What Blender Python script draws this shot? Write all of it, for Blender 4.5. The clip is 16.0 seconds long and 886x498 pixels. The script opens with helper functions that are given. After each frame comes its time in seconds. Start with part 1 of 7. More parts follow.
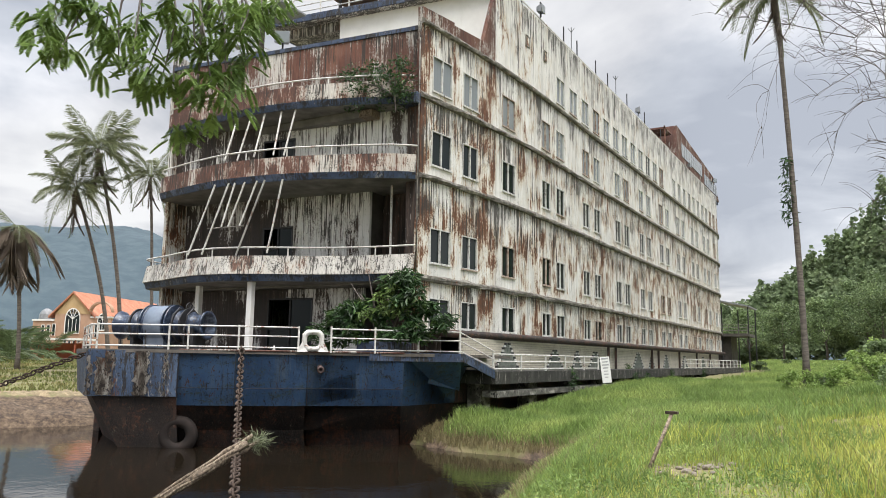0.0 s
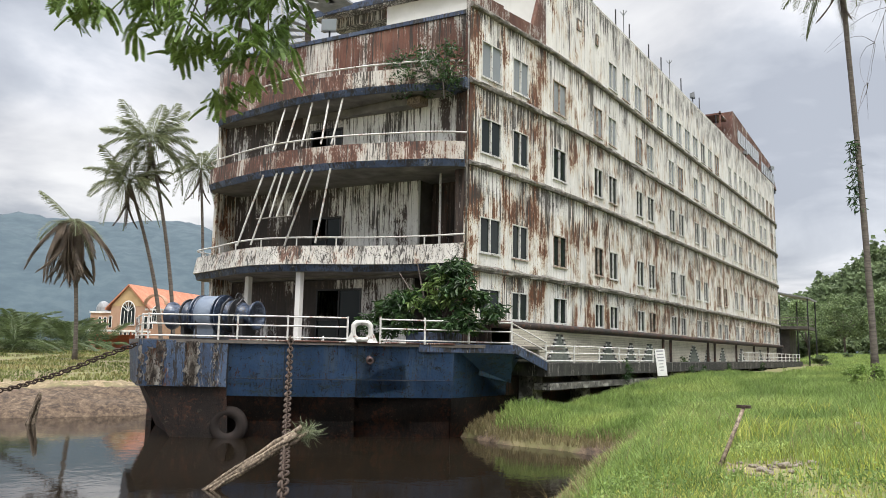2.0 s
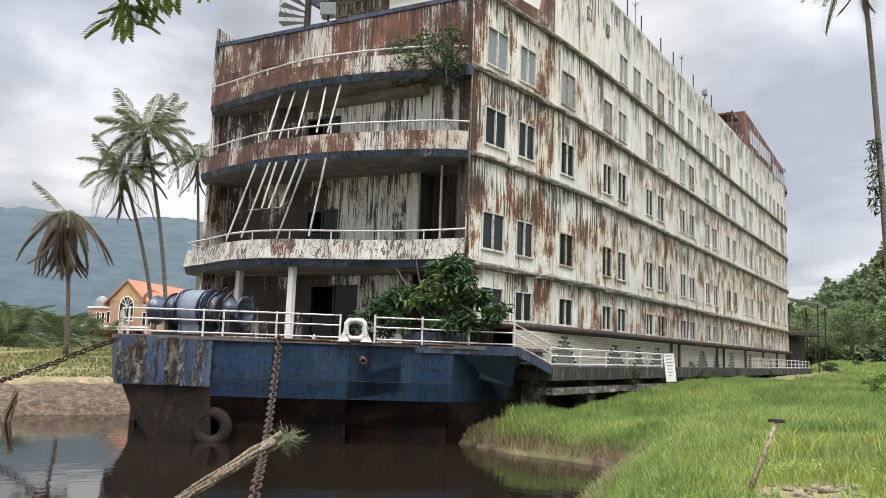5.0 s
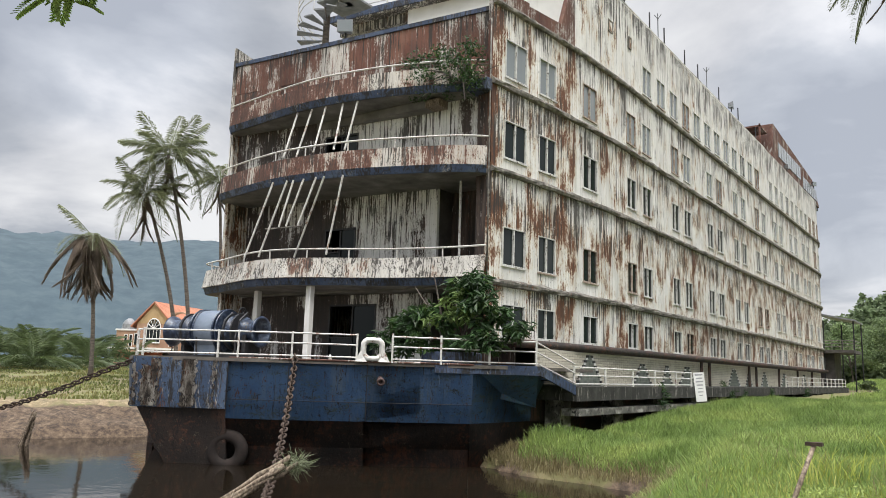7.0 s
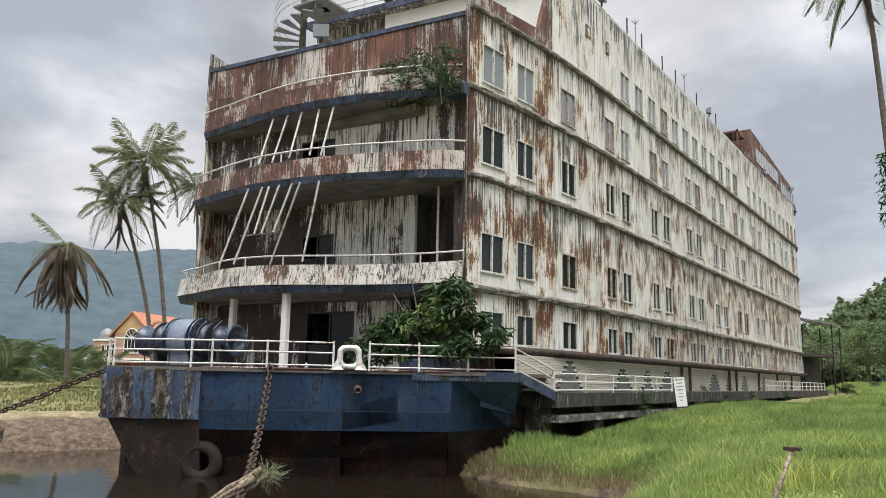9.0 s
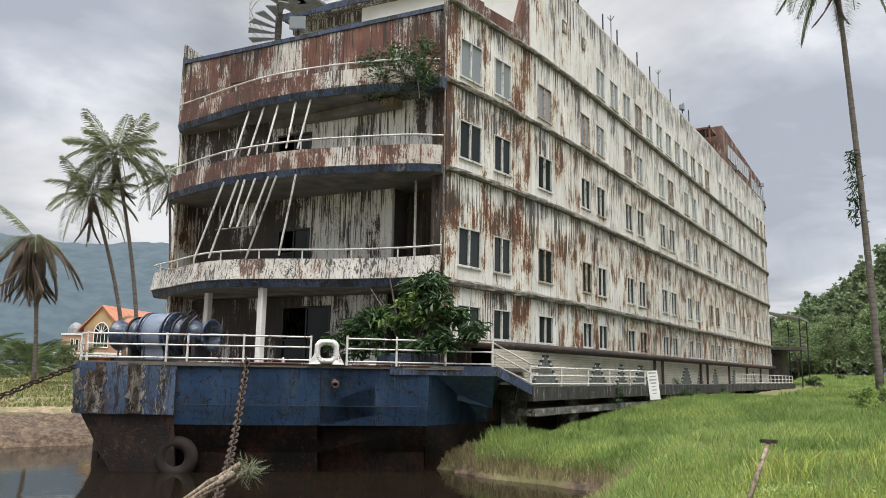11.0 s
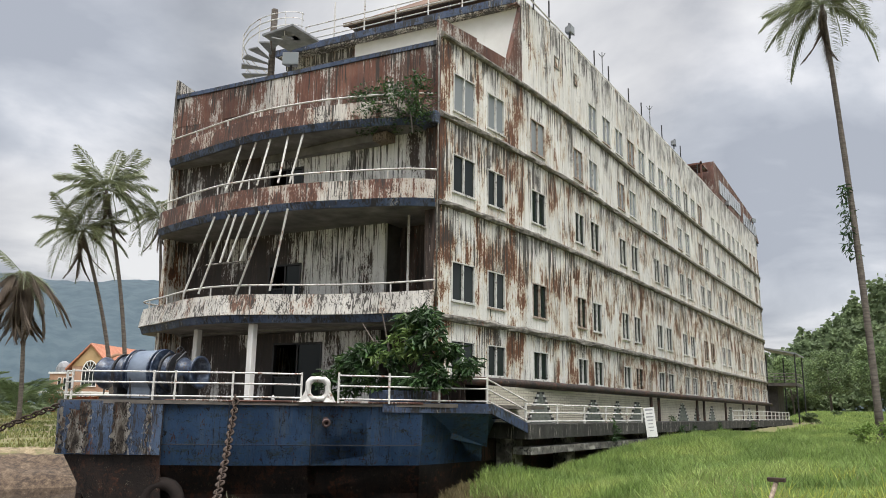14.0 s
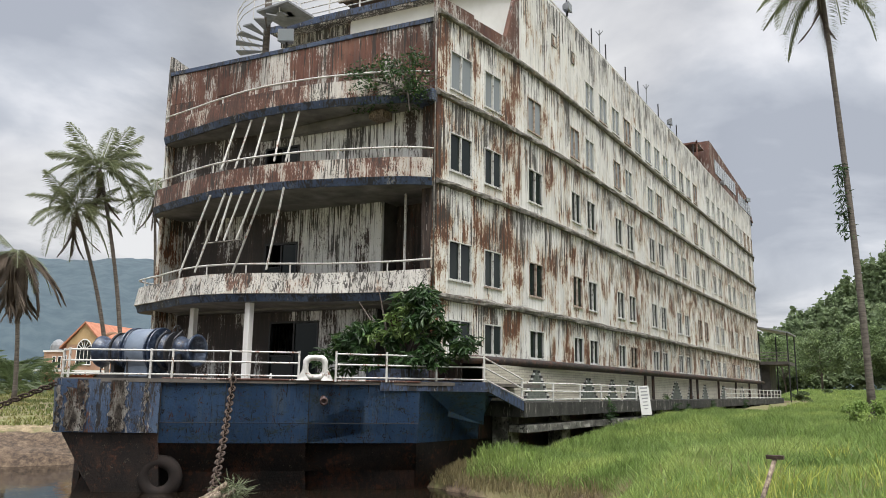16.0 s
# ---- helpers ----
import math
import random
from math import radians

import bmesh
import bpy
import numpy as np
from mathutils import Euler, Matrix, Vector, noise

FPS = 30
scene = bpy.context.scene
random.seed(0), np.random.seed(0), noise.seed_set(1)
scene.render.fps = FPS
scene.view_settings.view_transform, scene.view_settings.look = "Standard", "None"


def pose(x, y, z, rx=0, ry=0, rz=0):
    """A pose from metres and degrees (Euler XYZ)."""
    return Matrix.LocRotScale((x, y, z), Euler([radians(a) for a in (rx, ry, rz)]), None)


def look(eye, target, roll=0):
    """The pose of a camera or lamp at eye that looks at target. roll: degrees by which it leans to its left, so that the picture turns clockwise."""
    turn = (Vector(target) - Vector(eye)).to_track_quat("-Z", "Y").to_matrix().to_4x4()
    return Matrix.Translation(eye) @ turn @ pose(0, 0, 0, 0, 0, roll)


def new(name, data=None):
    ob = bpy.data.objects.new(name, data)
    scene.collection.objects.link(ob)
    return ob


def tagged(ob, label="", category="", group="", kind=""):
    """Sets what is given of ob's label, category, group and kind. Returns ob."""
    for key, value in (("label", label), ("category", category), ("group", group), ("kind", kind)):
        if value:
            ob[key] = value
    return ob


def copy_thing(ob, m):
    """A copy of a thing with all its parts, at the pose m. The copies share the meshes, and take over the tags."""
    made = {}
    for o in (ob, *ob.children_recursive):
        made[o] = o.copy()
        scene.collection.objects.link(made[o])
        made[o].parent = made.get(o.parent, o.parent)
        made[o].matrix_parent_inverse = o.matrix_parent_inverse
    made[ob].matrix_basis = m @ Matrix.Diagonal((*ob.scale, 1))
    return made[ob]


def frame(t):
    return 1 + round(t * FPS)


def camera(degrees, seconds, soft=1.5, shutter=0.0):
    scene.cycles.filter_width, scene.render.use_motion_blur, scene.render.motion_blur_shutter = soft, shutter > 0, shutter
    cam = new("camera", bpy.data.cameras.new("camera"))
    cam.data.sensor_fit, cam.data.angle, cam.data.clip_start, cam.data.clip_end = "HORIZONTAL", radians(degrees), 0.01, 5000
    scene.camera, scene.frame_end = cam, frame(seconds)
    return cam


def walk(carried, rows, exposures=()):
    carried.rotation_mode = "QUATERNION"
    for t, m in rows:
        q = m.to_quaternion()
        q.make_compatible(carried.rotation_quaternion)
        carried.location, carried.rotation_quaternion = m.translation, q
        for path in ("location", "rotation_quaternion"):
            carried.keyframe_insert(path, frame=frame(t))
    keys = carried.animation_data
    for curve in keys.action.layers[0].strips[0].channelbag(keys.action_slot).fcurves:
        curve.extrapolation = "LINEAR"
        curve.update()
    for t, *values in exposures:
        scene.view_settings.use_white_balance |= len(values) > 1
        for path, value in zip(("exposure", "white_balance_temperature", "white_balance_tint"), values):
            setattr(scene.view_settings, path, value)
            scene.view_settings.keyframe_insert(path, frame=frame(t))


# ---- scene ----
cam = camera(60.4, 16.0, soft=0.9)
PATH = [
    (0, (11.979, -20.963, 1.886), (10.992, -19.248, 2.172), 0.9),
    (0.5, (11.834, -20.954, 1.88), (10.829, -19.248, 2.165), 1.0),
    (1, (11.766, -20.795, 1.826), (10.726, -19.11, 2.11), 1.0),
    (1.5, (11.71, -20.631, 1.854), (10.638, -18.966, 2.132), 1.1),
    (2, (11.615, -20.555, 1.834), (10.522, -18.901, 2.1), 1.1),
    (2.5, (11.442, -20.362, 1.854), (10.339, -18.712, 2.097), 0.9),
    (3, (11.387, -20.21, 1.832), (10.287, -18.554, 2.05), 0.8),
    (3.5, (11.362, -20.042, 1.845), (10.26, -18.384, 2.03), 0.8),
    (4, (11.231, -19.846, 1.833), (10.146, -18.18, 2.049), 1.7),
    (6.5, (10.914, -18.984, 1.85), (9.768, -17.373, 2.153), 1.8),
    (7, (10.911, -18.882, 1.834), (9.755, -17.282, 2.152), 1.7),
    (7.5, (10.909, -18.643, 1.816), (9.745, -17.051, 2.151), 1.4),
    (8, (10.907, -18.654, 1.816), (9.753, -17.057, 2.161), 1.3),
    (8.5, (10.911, -18.655, 1.819), (9.776, -17.045, 2.164), 1.2),
    (9, (10.892, -18.624, 1.835), (9.775, -17.0, 2.173), 1.1),
    (11.5, (10.746, -18.726, 1.848), (9.706, -17.049, 2.174), 1.0),
    (12, (10.683, -18.747, 1.866), (9.662, -17.061, 2.204), 1.2),
    (12.5, (10.673, -18.773, 1.861), (9.653, -17.091, 2.22), 1.5),
    (13, (10.679, -18.672, 1.846), (9.651, -17.0, 2.229), 1.4),
    (13.5, (10.66, -18.494, 1.844), (9.626, -16.831, 2.251), 1.1),
    (14, (10.65, -18.491, 1.828), (9.614, -16.831, 2.247), 0.7),
    (14.5, (10.604, -18.527, 1.836), (9.574, -16.864, 2.253), 0.3),
    (15, (10.573, -18.525, 1.833), (9.549, -16.854, 2.235), 0.3),
    (15.5, (10.568, -18.518, 1.82), (9.543, -16.843, 2.203), 0.5),
    (16, (10.562, -18.514, 1.829), (9.535, -16.837, 2.194), 0.7),
]
walk(cam, [(t, look(eye, target, roll)) for t, eye, target, roll in PATH],
     exposures=[(0.0, 0.72), (4.0, 0.80), (7.0, 0.62), (9.0, 0.58), (16.0, 0.54)])

# ---- light ----
SUN_DIR = Vector((0.30, -0.28, 0.9)).normalized()      # towards the sun, high behind cloud
sun = new("sun", bpy.data.lights.new("sun", "SUN"))
sun.data.energy, sun.data.angle, sun.data.color = 2.2, radians(30), (1.0, 0.96, 0.9)
sun.matrix_world = look(SUN_DIR * 100, (0, 0, 0))


def nodes_of(tree):
    tree.nodes.clear()

    def n(kind, **kw):
        nd = tree.nodes.new(kind)
        for k, v in kw.items():
            if k == "inp":
                for kk, vv in v.items():
                    nd.inputs[kk].default_value = vv
            elif k == "op":
                nd.operation = v
            elif k == "blend":
                nd.blend_type = v
        return nd
    return n, tree.links.new


def ramp(nd, stops):
    els = nd.color_ramp.elements
    while len(els) > 1:
        els.remove(els[-1])
    els[0].position, els[0].color = stops[0][0], (*stops[0][1], 1)
    for p, c in stops[1:]:
        e = els.new(p)
        e.color = (*c, 1)
    return nd


world = bpy.data.worlds.new("overcast_sky")
scene.world = world
world.use_nodes = True
n, link = nodes_of(world.node_tree)
sky = n("ShaderNodeTexSky")
sky.sky_type, sky.sun_disc = "NISHITA", False
sky.sun_elevation = math.asin(SUN_DIR.z)
sky.sun_rotation = math.atan2(SUN_DIR.x, SUN_DIR.y)
sky.dust_density = 4.0
tc = n("ShaderNodeTexCoord")
sep = n("ShaderNodeSeparateXYZ")
link(tc.outputs["Generated"], sep.inputs[0])
zz = n("ShaderNodeMath", op="ADD", inp={1: 0.22})
link(sep.outputs[2], zz.inputs[0])
zc = n("ShaderNodeMath", op="MAXIMUM", inp={1: 0.1})
link(zz.outputs[0], zc.inputs[0])
dx, dy = n("ShaderNodeMath", op="DIVIDE"), n("ShaderNodeMath", op="DIVIDE")
link(sep.outputs[0], dx.inputs[0]), link(zc.outputs[0], dx.inputs[1])
link(sep.outputs[1], dy.inputs[0]), link(zc.outputs[0], dy.inputs[1])
com = n("ShaderNodeCombineXYZ", inp={2: 3.3})
link(dx.outputs[0], com.inputs[0]), link(dy.outputs[0], com.inputs[1])
cl = n("ShaderNodeTexNoise", inp={"Scale": 1.15, "Detail": 7.0, "Roughness": 0.52, "Distortion": 0.35})
link(com.outputs[0], cl.inputs["Vector"])
cr = ramp(n("ShaderNodeValToRGB"), [(0.37, (4.4, 4.7, 5.35)), (0.46, (6.1, 6.4, 7.0)), (0.53, (8.7, 8.8, 9.2)), (0.62, (11.6, 11.6, 11.7))])
link(cl.outputs[0], cr.inputs[0])
# the cloud is brightest round the hidden sun
dot = n("ShaderNodeVectorMath", op="DOT_PRODUCT")
dot.inputs[1].default_value = Vector((-0.81, 0.44, 0.40)).normalized()
link(tc.outputs["Generated"], dot.inputs[0])
gl = n("ShaderNodeMapRange", inp={"From Min": 0.982, "From Max": 0.999, "To Min": 1.0, "To Max": 1.4})
gl.interpolation_type = "SMOOTHERSTEP"
link(dot.outputs["Value"], gl.inputs["Value"])
# and where the cloud thins over the wood
dot2 = n("ShaderNodeVectorMath", op="DOT_PRODUCT")
dot2.inputs[1].default_value = Vector((-0.02, 0.96, 0.28)).normalized()
link(tc.outputs["Generated"], dot2.inputs[0])
gl2 = n("ShaderNodeMapRange", inp={"From Min": 0.955, "From Max": 0.998, "To Min": 1.0, "To Max": 1.4})
gl2.interpolation_type = "SMOOTHERSTEP"
link(dot2.outputs["Value"], gl2.inputs["Value"])
both = n("ShaderNodeMath", op="MULTIPLY")
link(gl.outputs[0], both.inputs[0]), link(gl2.outputs[0], both.inputs[1])
bright = n("ShaderNodeVectorMath", op="SCALE")
link(cr.outputs[0], bright.inputs[0]), link(both.outputs[0], bright.inputs["Scale"])
# an overcast dome is brighter overhead than at the horizon
dome = n("ShaderNodeMapRange", inp={"From Min": 0.56, "From Max": 0.97, "To Min": 0.66, "To Max": 4.1})
link(sep.outputs[2], dome.inputs["Value"])
bright2 = n("ShaderNodeVectorMath", op="SCALE")
link(bright.outputs[0], bright2.inputs[0]), link(dome.outputs[0], bright2.inputs["Scale"])
bright = bright2
mix = n("ShaderNodeMixRGB", inp={0: 0.9})
link(sky.outputs[0], mix.inputs[1]), link(bright.outputs[0], mix.inputs[2])
bg = n("ShaderNodeBackground", inp={"Strength": 0.08})
link(mix.outputs[0], bg.inputs[0])
link(bg.outputs[0], n("ShaderNodeOutputWorld").inputs[0])


# ---- materials ----
def material(name, stops, scale=3.0, stretch=(1, 1, 1), rough=0.8, metal=0.0, bump=0.2, bump_scale=30.0, detail=6.0,
             over=None, random_tint=0.0, island=0.0, ribs=None, thin=0.0, along=None, axis=1):
    """stops: base colours along a noise; over: (colour, scale, stretch, low, high) a second layer of stain;
    ribs: (direction, per metre, strength) pressed folds in sheet."""
    m = bpy.data.materials.new(name)
    m.use_nodes = True
    n, link = nodes_of(m.node_tree)
    tc = n("ShaderNodeTexCoord")

    def noise_at(scale, stretch, detail=detail, offset=0.0, rough=0.6):
        mp = n("ShaderNodeMapping", inp={"Scale": stretch, "Location": (offset, offset * 1.7, offset * 0.6)})
        link(tc.outputs["Object"], mp.inputs[0])
        t = n("ShaderNodeTexNoise", inp={"Scale": scale, "Detail": detail, "Roughness": rough})
        link(mp.outputs[0], t.inputs["Vector"])
        return t.outputs[0]
    r = ramp(n("ShaderNodeValToRGB"), stops)
    link(noise_at(scale, stretch), r.inputs[0])
    colour = r.outputs[0]
    for k, (c, s, st, lo, hi, *key) in enumerate(over or []):
        key = key[0] if key else k
        f = n("ShaderNodeMapRange", inp={"From Min": lo, "From Max": hi})
        two = n("ShaderNodeMath", op="MULTIPLY_ADD", inp={1: 0.32 if key == 7 else 0.5, 2: 0.0})
        part1 = n("ShaderNodeMath", op="MULTIPLY", inp={1: 0.68 if key == 7 else 0.5})
        link(noise_at(s, st, 6.0, 3.1 + 5 * key, 0.6), part1.inputs[0])
        link(noise_at(s, tuple(v * q for v, q in zip(st, (9, 9, 5) if st[0] < 8 else (2.7, 2.7, 5))), 5.0, 1.7 + 3 * key, 0.6), two.inputs[0])
        link(part1.outputs[0], two.inputs[2])
        value = two.outputs[0]
        if along and key == 7:
            sy = n("ShaderNodeSeparateXYZ")
            link(tc.outputs["Object"], sy.inputs[0])
            ry = n("ShaderNodeMapRange", inp={"From Min": along[0], "From Max": along[1]})
            link(sy.outputs[axis], ry.inputs["Value"])
            rp = ramp(n("ShaderNodeValToRGB"), [((y - along[0]) / (along[1] - along[0]), (v, v, v)) for y, v in along[2]])
            link(ry.outputs[0], rp.inputs[0])
            add = n("ShaderNodeMath", op="MULTIPLY_ADD", inp={1: along[3]})
            link(rp.outputs[0], add.inputs[0]), link(value, add.inputs[2])
            value = add.outputs[0]
            if len(along) > 4:
                rz = n("ShaderNodeMapRange", inp={"From Min": 2.7, "From Max": 13.0})
                link(sy.outputs[2], rz.inputs["Value"])
                rp = ramp(n("ShaderNodeValToRGB"), [((z - 2.7) / 10.3, (v, v, v)) for z, v in along[4]])
                link(rz.outputs[0], rp.inputs[0])
                add = n("ShaderNodeMath", op="MULTIPLY_ADD", inp={1: along[5]})
                link(rp.outputs[0], add.inputs[0]), link(value, add.inputs[2])
                value = add.outputs[0]
        link(value, f.inputs["Value"])
        mx = n("ShaderNodeMixRGB", inp={2: (*c, 1)})
        link(f.outputs[0], mx.inputs[0]), link(colour, mx.inputs[1])
        colour = mx.outputs[0]
    if random_tint:
        oi = n("ShaderNodeObjectInfo")
        hs = n("ShaderNodeMapRange", inp={"To Min": 1 - random_tint, "To Max": 1 + random_tint})
        link(oi.outputs["Random"], hs.inputs["Value"])
        hv = n("ShaderNodeHueSaturation")
        link(hs.outputs[0], hv.inputs["Value"]), link(colour, hv.inputs["Color"])
        colour = hv.outputs[0]
    if island:
        ge = n("ShaderNodeNewGeometry")
        hs = n("ShaderNodeMapRange", inp={"To Min": 1 - island, "To Max": 1 + island})
        link(ge.outputs["Random Per Island"], hs.inputs["Value"])
        hv = n("ShaderNodeHueSaturation")
        link(hs.outputs[0], hv.inputs["Value"]), link(colour, hv.inputs["Color"])
        colour = hv.outputs[0]
    b = n("ShaderNodeBsdfPrincipled", inp={"Roughness": rough, "Metallic": metal})
    link(colour, b.inputs["Base Color"])
    height = noise_at(bump_scale, (1, 1, 1), 4.0, 7.0)
    bp = n("ShaderNodeBump", inp={"Strength": bump, "Distance": 0.02})
    link(height, bp.inputs["Height"])
    normal = bp.outputs[0]
    if ribs:
        d = n("ShaderNodeVectorMath", op="DOT_PRODUCT")
        d.inputs[1].default_value = ribs[0]
        link(tc.outputs["Object"], d.inputs[0])
        s = n("ShaderNodeMath", op="MULTIPLY", inp={1: ribs[1]})
        link(d.outputs["Value"], s.inputs[0])
        fr = n("ShaderNodeMath", op="PINGPONG", inp={1: 0.5})
        link(s.outputs[0], fr.inputs[0])
        st = n("ShaderNodeMapRange", inp={"From Min": 0.16, "From Max": 0.26})
        link(fr.outputs[0], st.inputs["Value"])
        b2 = n("ShaderNodeBump", inp={"Strength": ribs[2], "Distance": 0.03})
        link(st.outputs[0], b2.inputs["Height"]), link(normal, b2.inputs["Normal"])
        normal = b2.outputs[0]
    link(normal, b.inputs["Normal"])
    out = n("ShaderNodeOutputMaterial")
    if thin:
        tr = n("ShaderNodeBsdfTranslucent")
        link(colour, tr.inputs[0])
        mx = n("ShaderNodeMixShader", inp={0: thin})
        link(b.outputs[0], mx.inputs[1]), link(tr.outputs[0], mx.inputs[2])
        link(mx.outputs[0], out.inputs[0])
    else:
        link(b.outputs[0], out.inputs[0])
    return m


RUST, DARK = (0.20, 0.075, 0.035), (0.055, 0.045, 0.038)
DECKS = [2.0, 4.44, 7.77, 10.46, 13.02, 16.4]


def sheet_paint(name, stops, coat, core, halo, cut, along, ups, axis=1, drip=0.0, drip_colour=(0.03, 0.026, 0.022), seam=0.45, seam_axis=1,
                grain=(1.7, 13.0, 40.0), flake=0.0, rough=0.65, tint=0.0, rib=0.14, wash=(0.36, 0.355, 0.34), run_bias=0.0, washed=0.38):
    """Old painted sheet: a washed coat, a ragged second coat (rust, or paint left on rust) whose cover follows stops along
    one axis and up the height, black run-off that starts under each deck edge, plate seams and flaked specks."""
    m = bpy.data.materials.new(name)
    m.use_nodes = True
    n, link = nodes_of(m.node_tree)
    tc = n("ShaderNodeTexCoord")
    sep = n("ShaderNodeSeparateXYZ")
    link(tc.outputs["Object"], sep.inputs[0])

    def noise_at(sx, sz, detail, off, rough=0.6):
        mp = n("ShaderNodeMapping", inp={"Scale": (sx, sx, sz), "Location": (off, off * 1.7, off * 0.6)})
        link(tc.outputs["Object"], mp.inputs[0])
        t = n("ShaderNodeTexNoise", inp={"Scale": 1.0, "Detail": detail, "Roughness": rough})
        link(mp.outputs[0], t.inputs["Vector"])
        return t.outputs[0]

    def total(*pairs):
        out = None
        for sock, w in pairs:
            a = n("ShaderNodeMath", op="MULTIPLY_ADD", inp={1: w, 2: 0.0})
            link(sock, a.inputs[0])
            if out is not None:
                link(out, a.inputs[2])
            out = a.outputs[0]
        return out

    def span(sock, lo, hi, to=1.0):
        f = n("ShaderNodeMapRange", inp={"From Min": lo, "From Max": hi, "To Max": to})
        link(sock, f.inputs["Value"])
        return f.outputs[0]

    def laid(under, colour, fac):
        mx = n("ShaderNodeMixRGB", inp={2: (*colour, 1)})
        link(fac, mx.inputs[0]), link(under, mx.inputs[1])
        return mx.outputs[0]

    def curve(sock, pts):
        lo, hi = pts[0][0], pts[-1][0]
        r = ramp(n("ShaderNodeValToRGB"), [((p - lo) / (hi - lo), (v, v, v)) for p, v in pts])
        link(span(sock, lo, hi), r.inputs[0])
        return r.outputs[0]
    r = ramp(n("ShaderNodeValToRGB"), stops)
    link(noise_at(1.3, 0.6, 6.0, 0.0), r.inputs[0])
    colour = r.outputs[0]
    colour = laid(colour, wash, span(total((noise_at(7.0, 0.16, 4.0, 2.0), 0.7), (noise_at(26.0, 0.5, 3.0, 5.0), 0.3)), 0.50, 0.66, washed))
    saw = [(DECKS[0], 0.0)]
    for d in DECKS[1:]:
        saw += [(d - 0.02, 1.0), (d + 0.02, 0.0)]
    hang = curve(sep.outputs[2], saw)
    value = total((noise_at(grain[0], grain[0] * 0.55, 5.0, 8.0), 0.42), (noise_at(grain[1], grain[1] * 0.06, 6.0, 13.0, 0.7), 0.34), (noise_at(grain[2], grain[2] * 0.3, 5.0, 17.0, 0.7), 0.24),
                  (curve(sep.outputs[axis], along[1]), along[0]), (curve(sep.outputs[2], ups[1]), ups[0]))
    colour = laid(colour, halo, span(value, cut - 0.055, cut, 0.62))
    colour = laid(colour, coat, span(value, cut, cut + 0.008))
    colour = laid(colour, core, span(value, cut + 0.045, cut + 0.085, 0.85))
    run = total((noise_at(16.0, 0.30, 4.0, 23.0), 0.62), (noise_at(42.0, 1.3, 4.0, 29.0), 0.38), (noise_at(1.1, 0.7, 3.0, 53.0), 0.40), (hang, 0.085 + drip))
    lift = n("ShaderNodeMath", op="ADD", inp={1: run_bias})
    link(run, lift.inputs[0])
    run = lift.outputs[0]
    colour = laid(colour, drip_colour, span(run, 0.822, 0.838, 0.92))
    if seam:
        pp = n("ShaderNodeMath", op="PINGPONG", inp={1: seam / 2})
        link(sep.outputs[seam_axis], pp.inputs[0])
        ln = n("ShaderNodeMapRange", inp={"From Min": 0.0, "From Max": 0.014, "To Min": 0.75, "To Max": 0.0})
        link(pp.outputs[0], ln.inputs["Value"])
        worn = n("ShaderNodeMath", op="MULTIPLY")
        link(ln.outputs[0], worn.inputs[0]), link(span(noise_at(3.0, 1.2, 3.0, 31.0), 0.4, 0.6), worn.inputs[1])
        colour = laid(colour, drip_colour, worn.outputs[0])
    colour = laid(colour, drip_colour, span(total((noise_at(30.0, 20.0, 3.0, 37.0), 0.75), (noise_at(2.0, 1.6, 2.0, 41.0), 0.25 + flake)), 0.625, 0.655, 0.85))
    if tint:
        oi = n("ShaderNodeObjectInfo")
        hv = n("ShaderNodeHueSaturation")
        mr = n("ShaderNodeMapRange", inp={"To Min": 1 - tint, "To Max": 1 + tint})
        link(oi.outputs["Random"], mr.inputs["Value"]), link(mr.outputs[0], hv.inputs["Value"]), link(colour, hv.inputs["Color"])
        colour = hv.outputs[0]
    b = n("ShaderNodeBsdfPrincipled", inp={"Roughness": rough})
    link(colour, b.inputs["Base Color"])
    bp = n("ShaderNodeBump", inp={"Strength": 0.35, "Distance": 0.012})
    link(value, bp.inputs["Height"])
    wave = n("ShaderNodeMath", op="PINGPONG", inp={1: 0.225})
    link(sep.outputs[seam_axis], wave.inputs[0])
    fold = n("ShaderNodeBump", inp={"Strength": rib, "Distance": 0.03})
    link(span(wave.outputs[0], 0.02, 0.07), fold.inputs["Height"]), link(bp.outputs[0], fold.inputs["Normal"])
    link(fold.outputs[0], b.inputs["Normal"])
    link(b.outputs[0], n("ShaderNodeOutputMaterial").inputs[0])
    return m


RUST_COAT, RUST_CORE = (0.145, 0.057, 0.024), (0.055, 0.026, 0.018)
WHITE = [(0.28, (0.54, 0.53, 0.50)), (0.5, (0.69, 0.68, 0.65)), (0.72, (0.78, 0.775, 0.75))]
FRONT_WHITE = [(0.28, (0.72, 0.71, 0.69)), (0.5, (0.80, 0.795, 0.78)), (0.72, (0.84, 0.84, 0.825))]
HALO = (0.48, 0.36, 0.19)
side_paint = sheet_paint("weathered_white_side_sheet", WHITE, RUST_COAT, RUST_CORE, HALO, 0.615,
    (0.05, [(6.5, 0.9), (12, 0.35), (16, 0.9), (19, 0.4), (25, 0.8), (31, 0.5), (38, 0.8), (53, 0.5)]),
    (0.075, [(2.7, 0.9), (4.2, 1.0), (4.5, 0.55), (5.6, 0.6), (6.3, 0.9), (7.5, 0.8), (7.9, 0.35), (8.6, 0.4), (9.5, 0.7), (10.3, 0.6), (10.6, 0.2), (12.6, 0.3), (13.1, 0.0), (14.6, 0.05), (16.4, -0.3)]), drip=0.05, wash=(0.27, 0.265, 0.255))
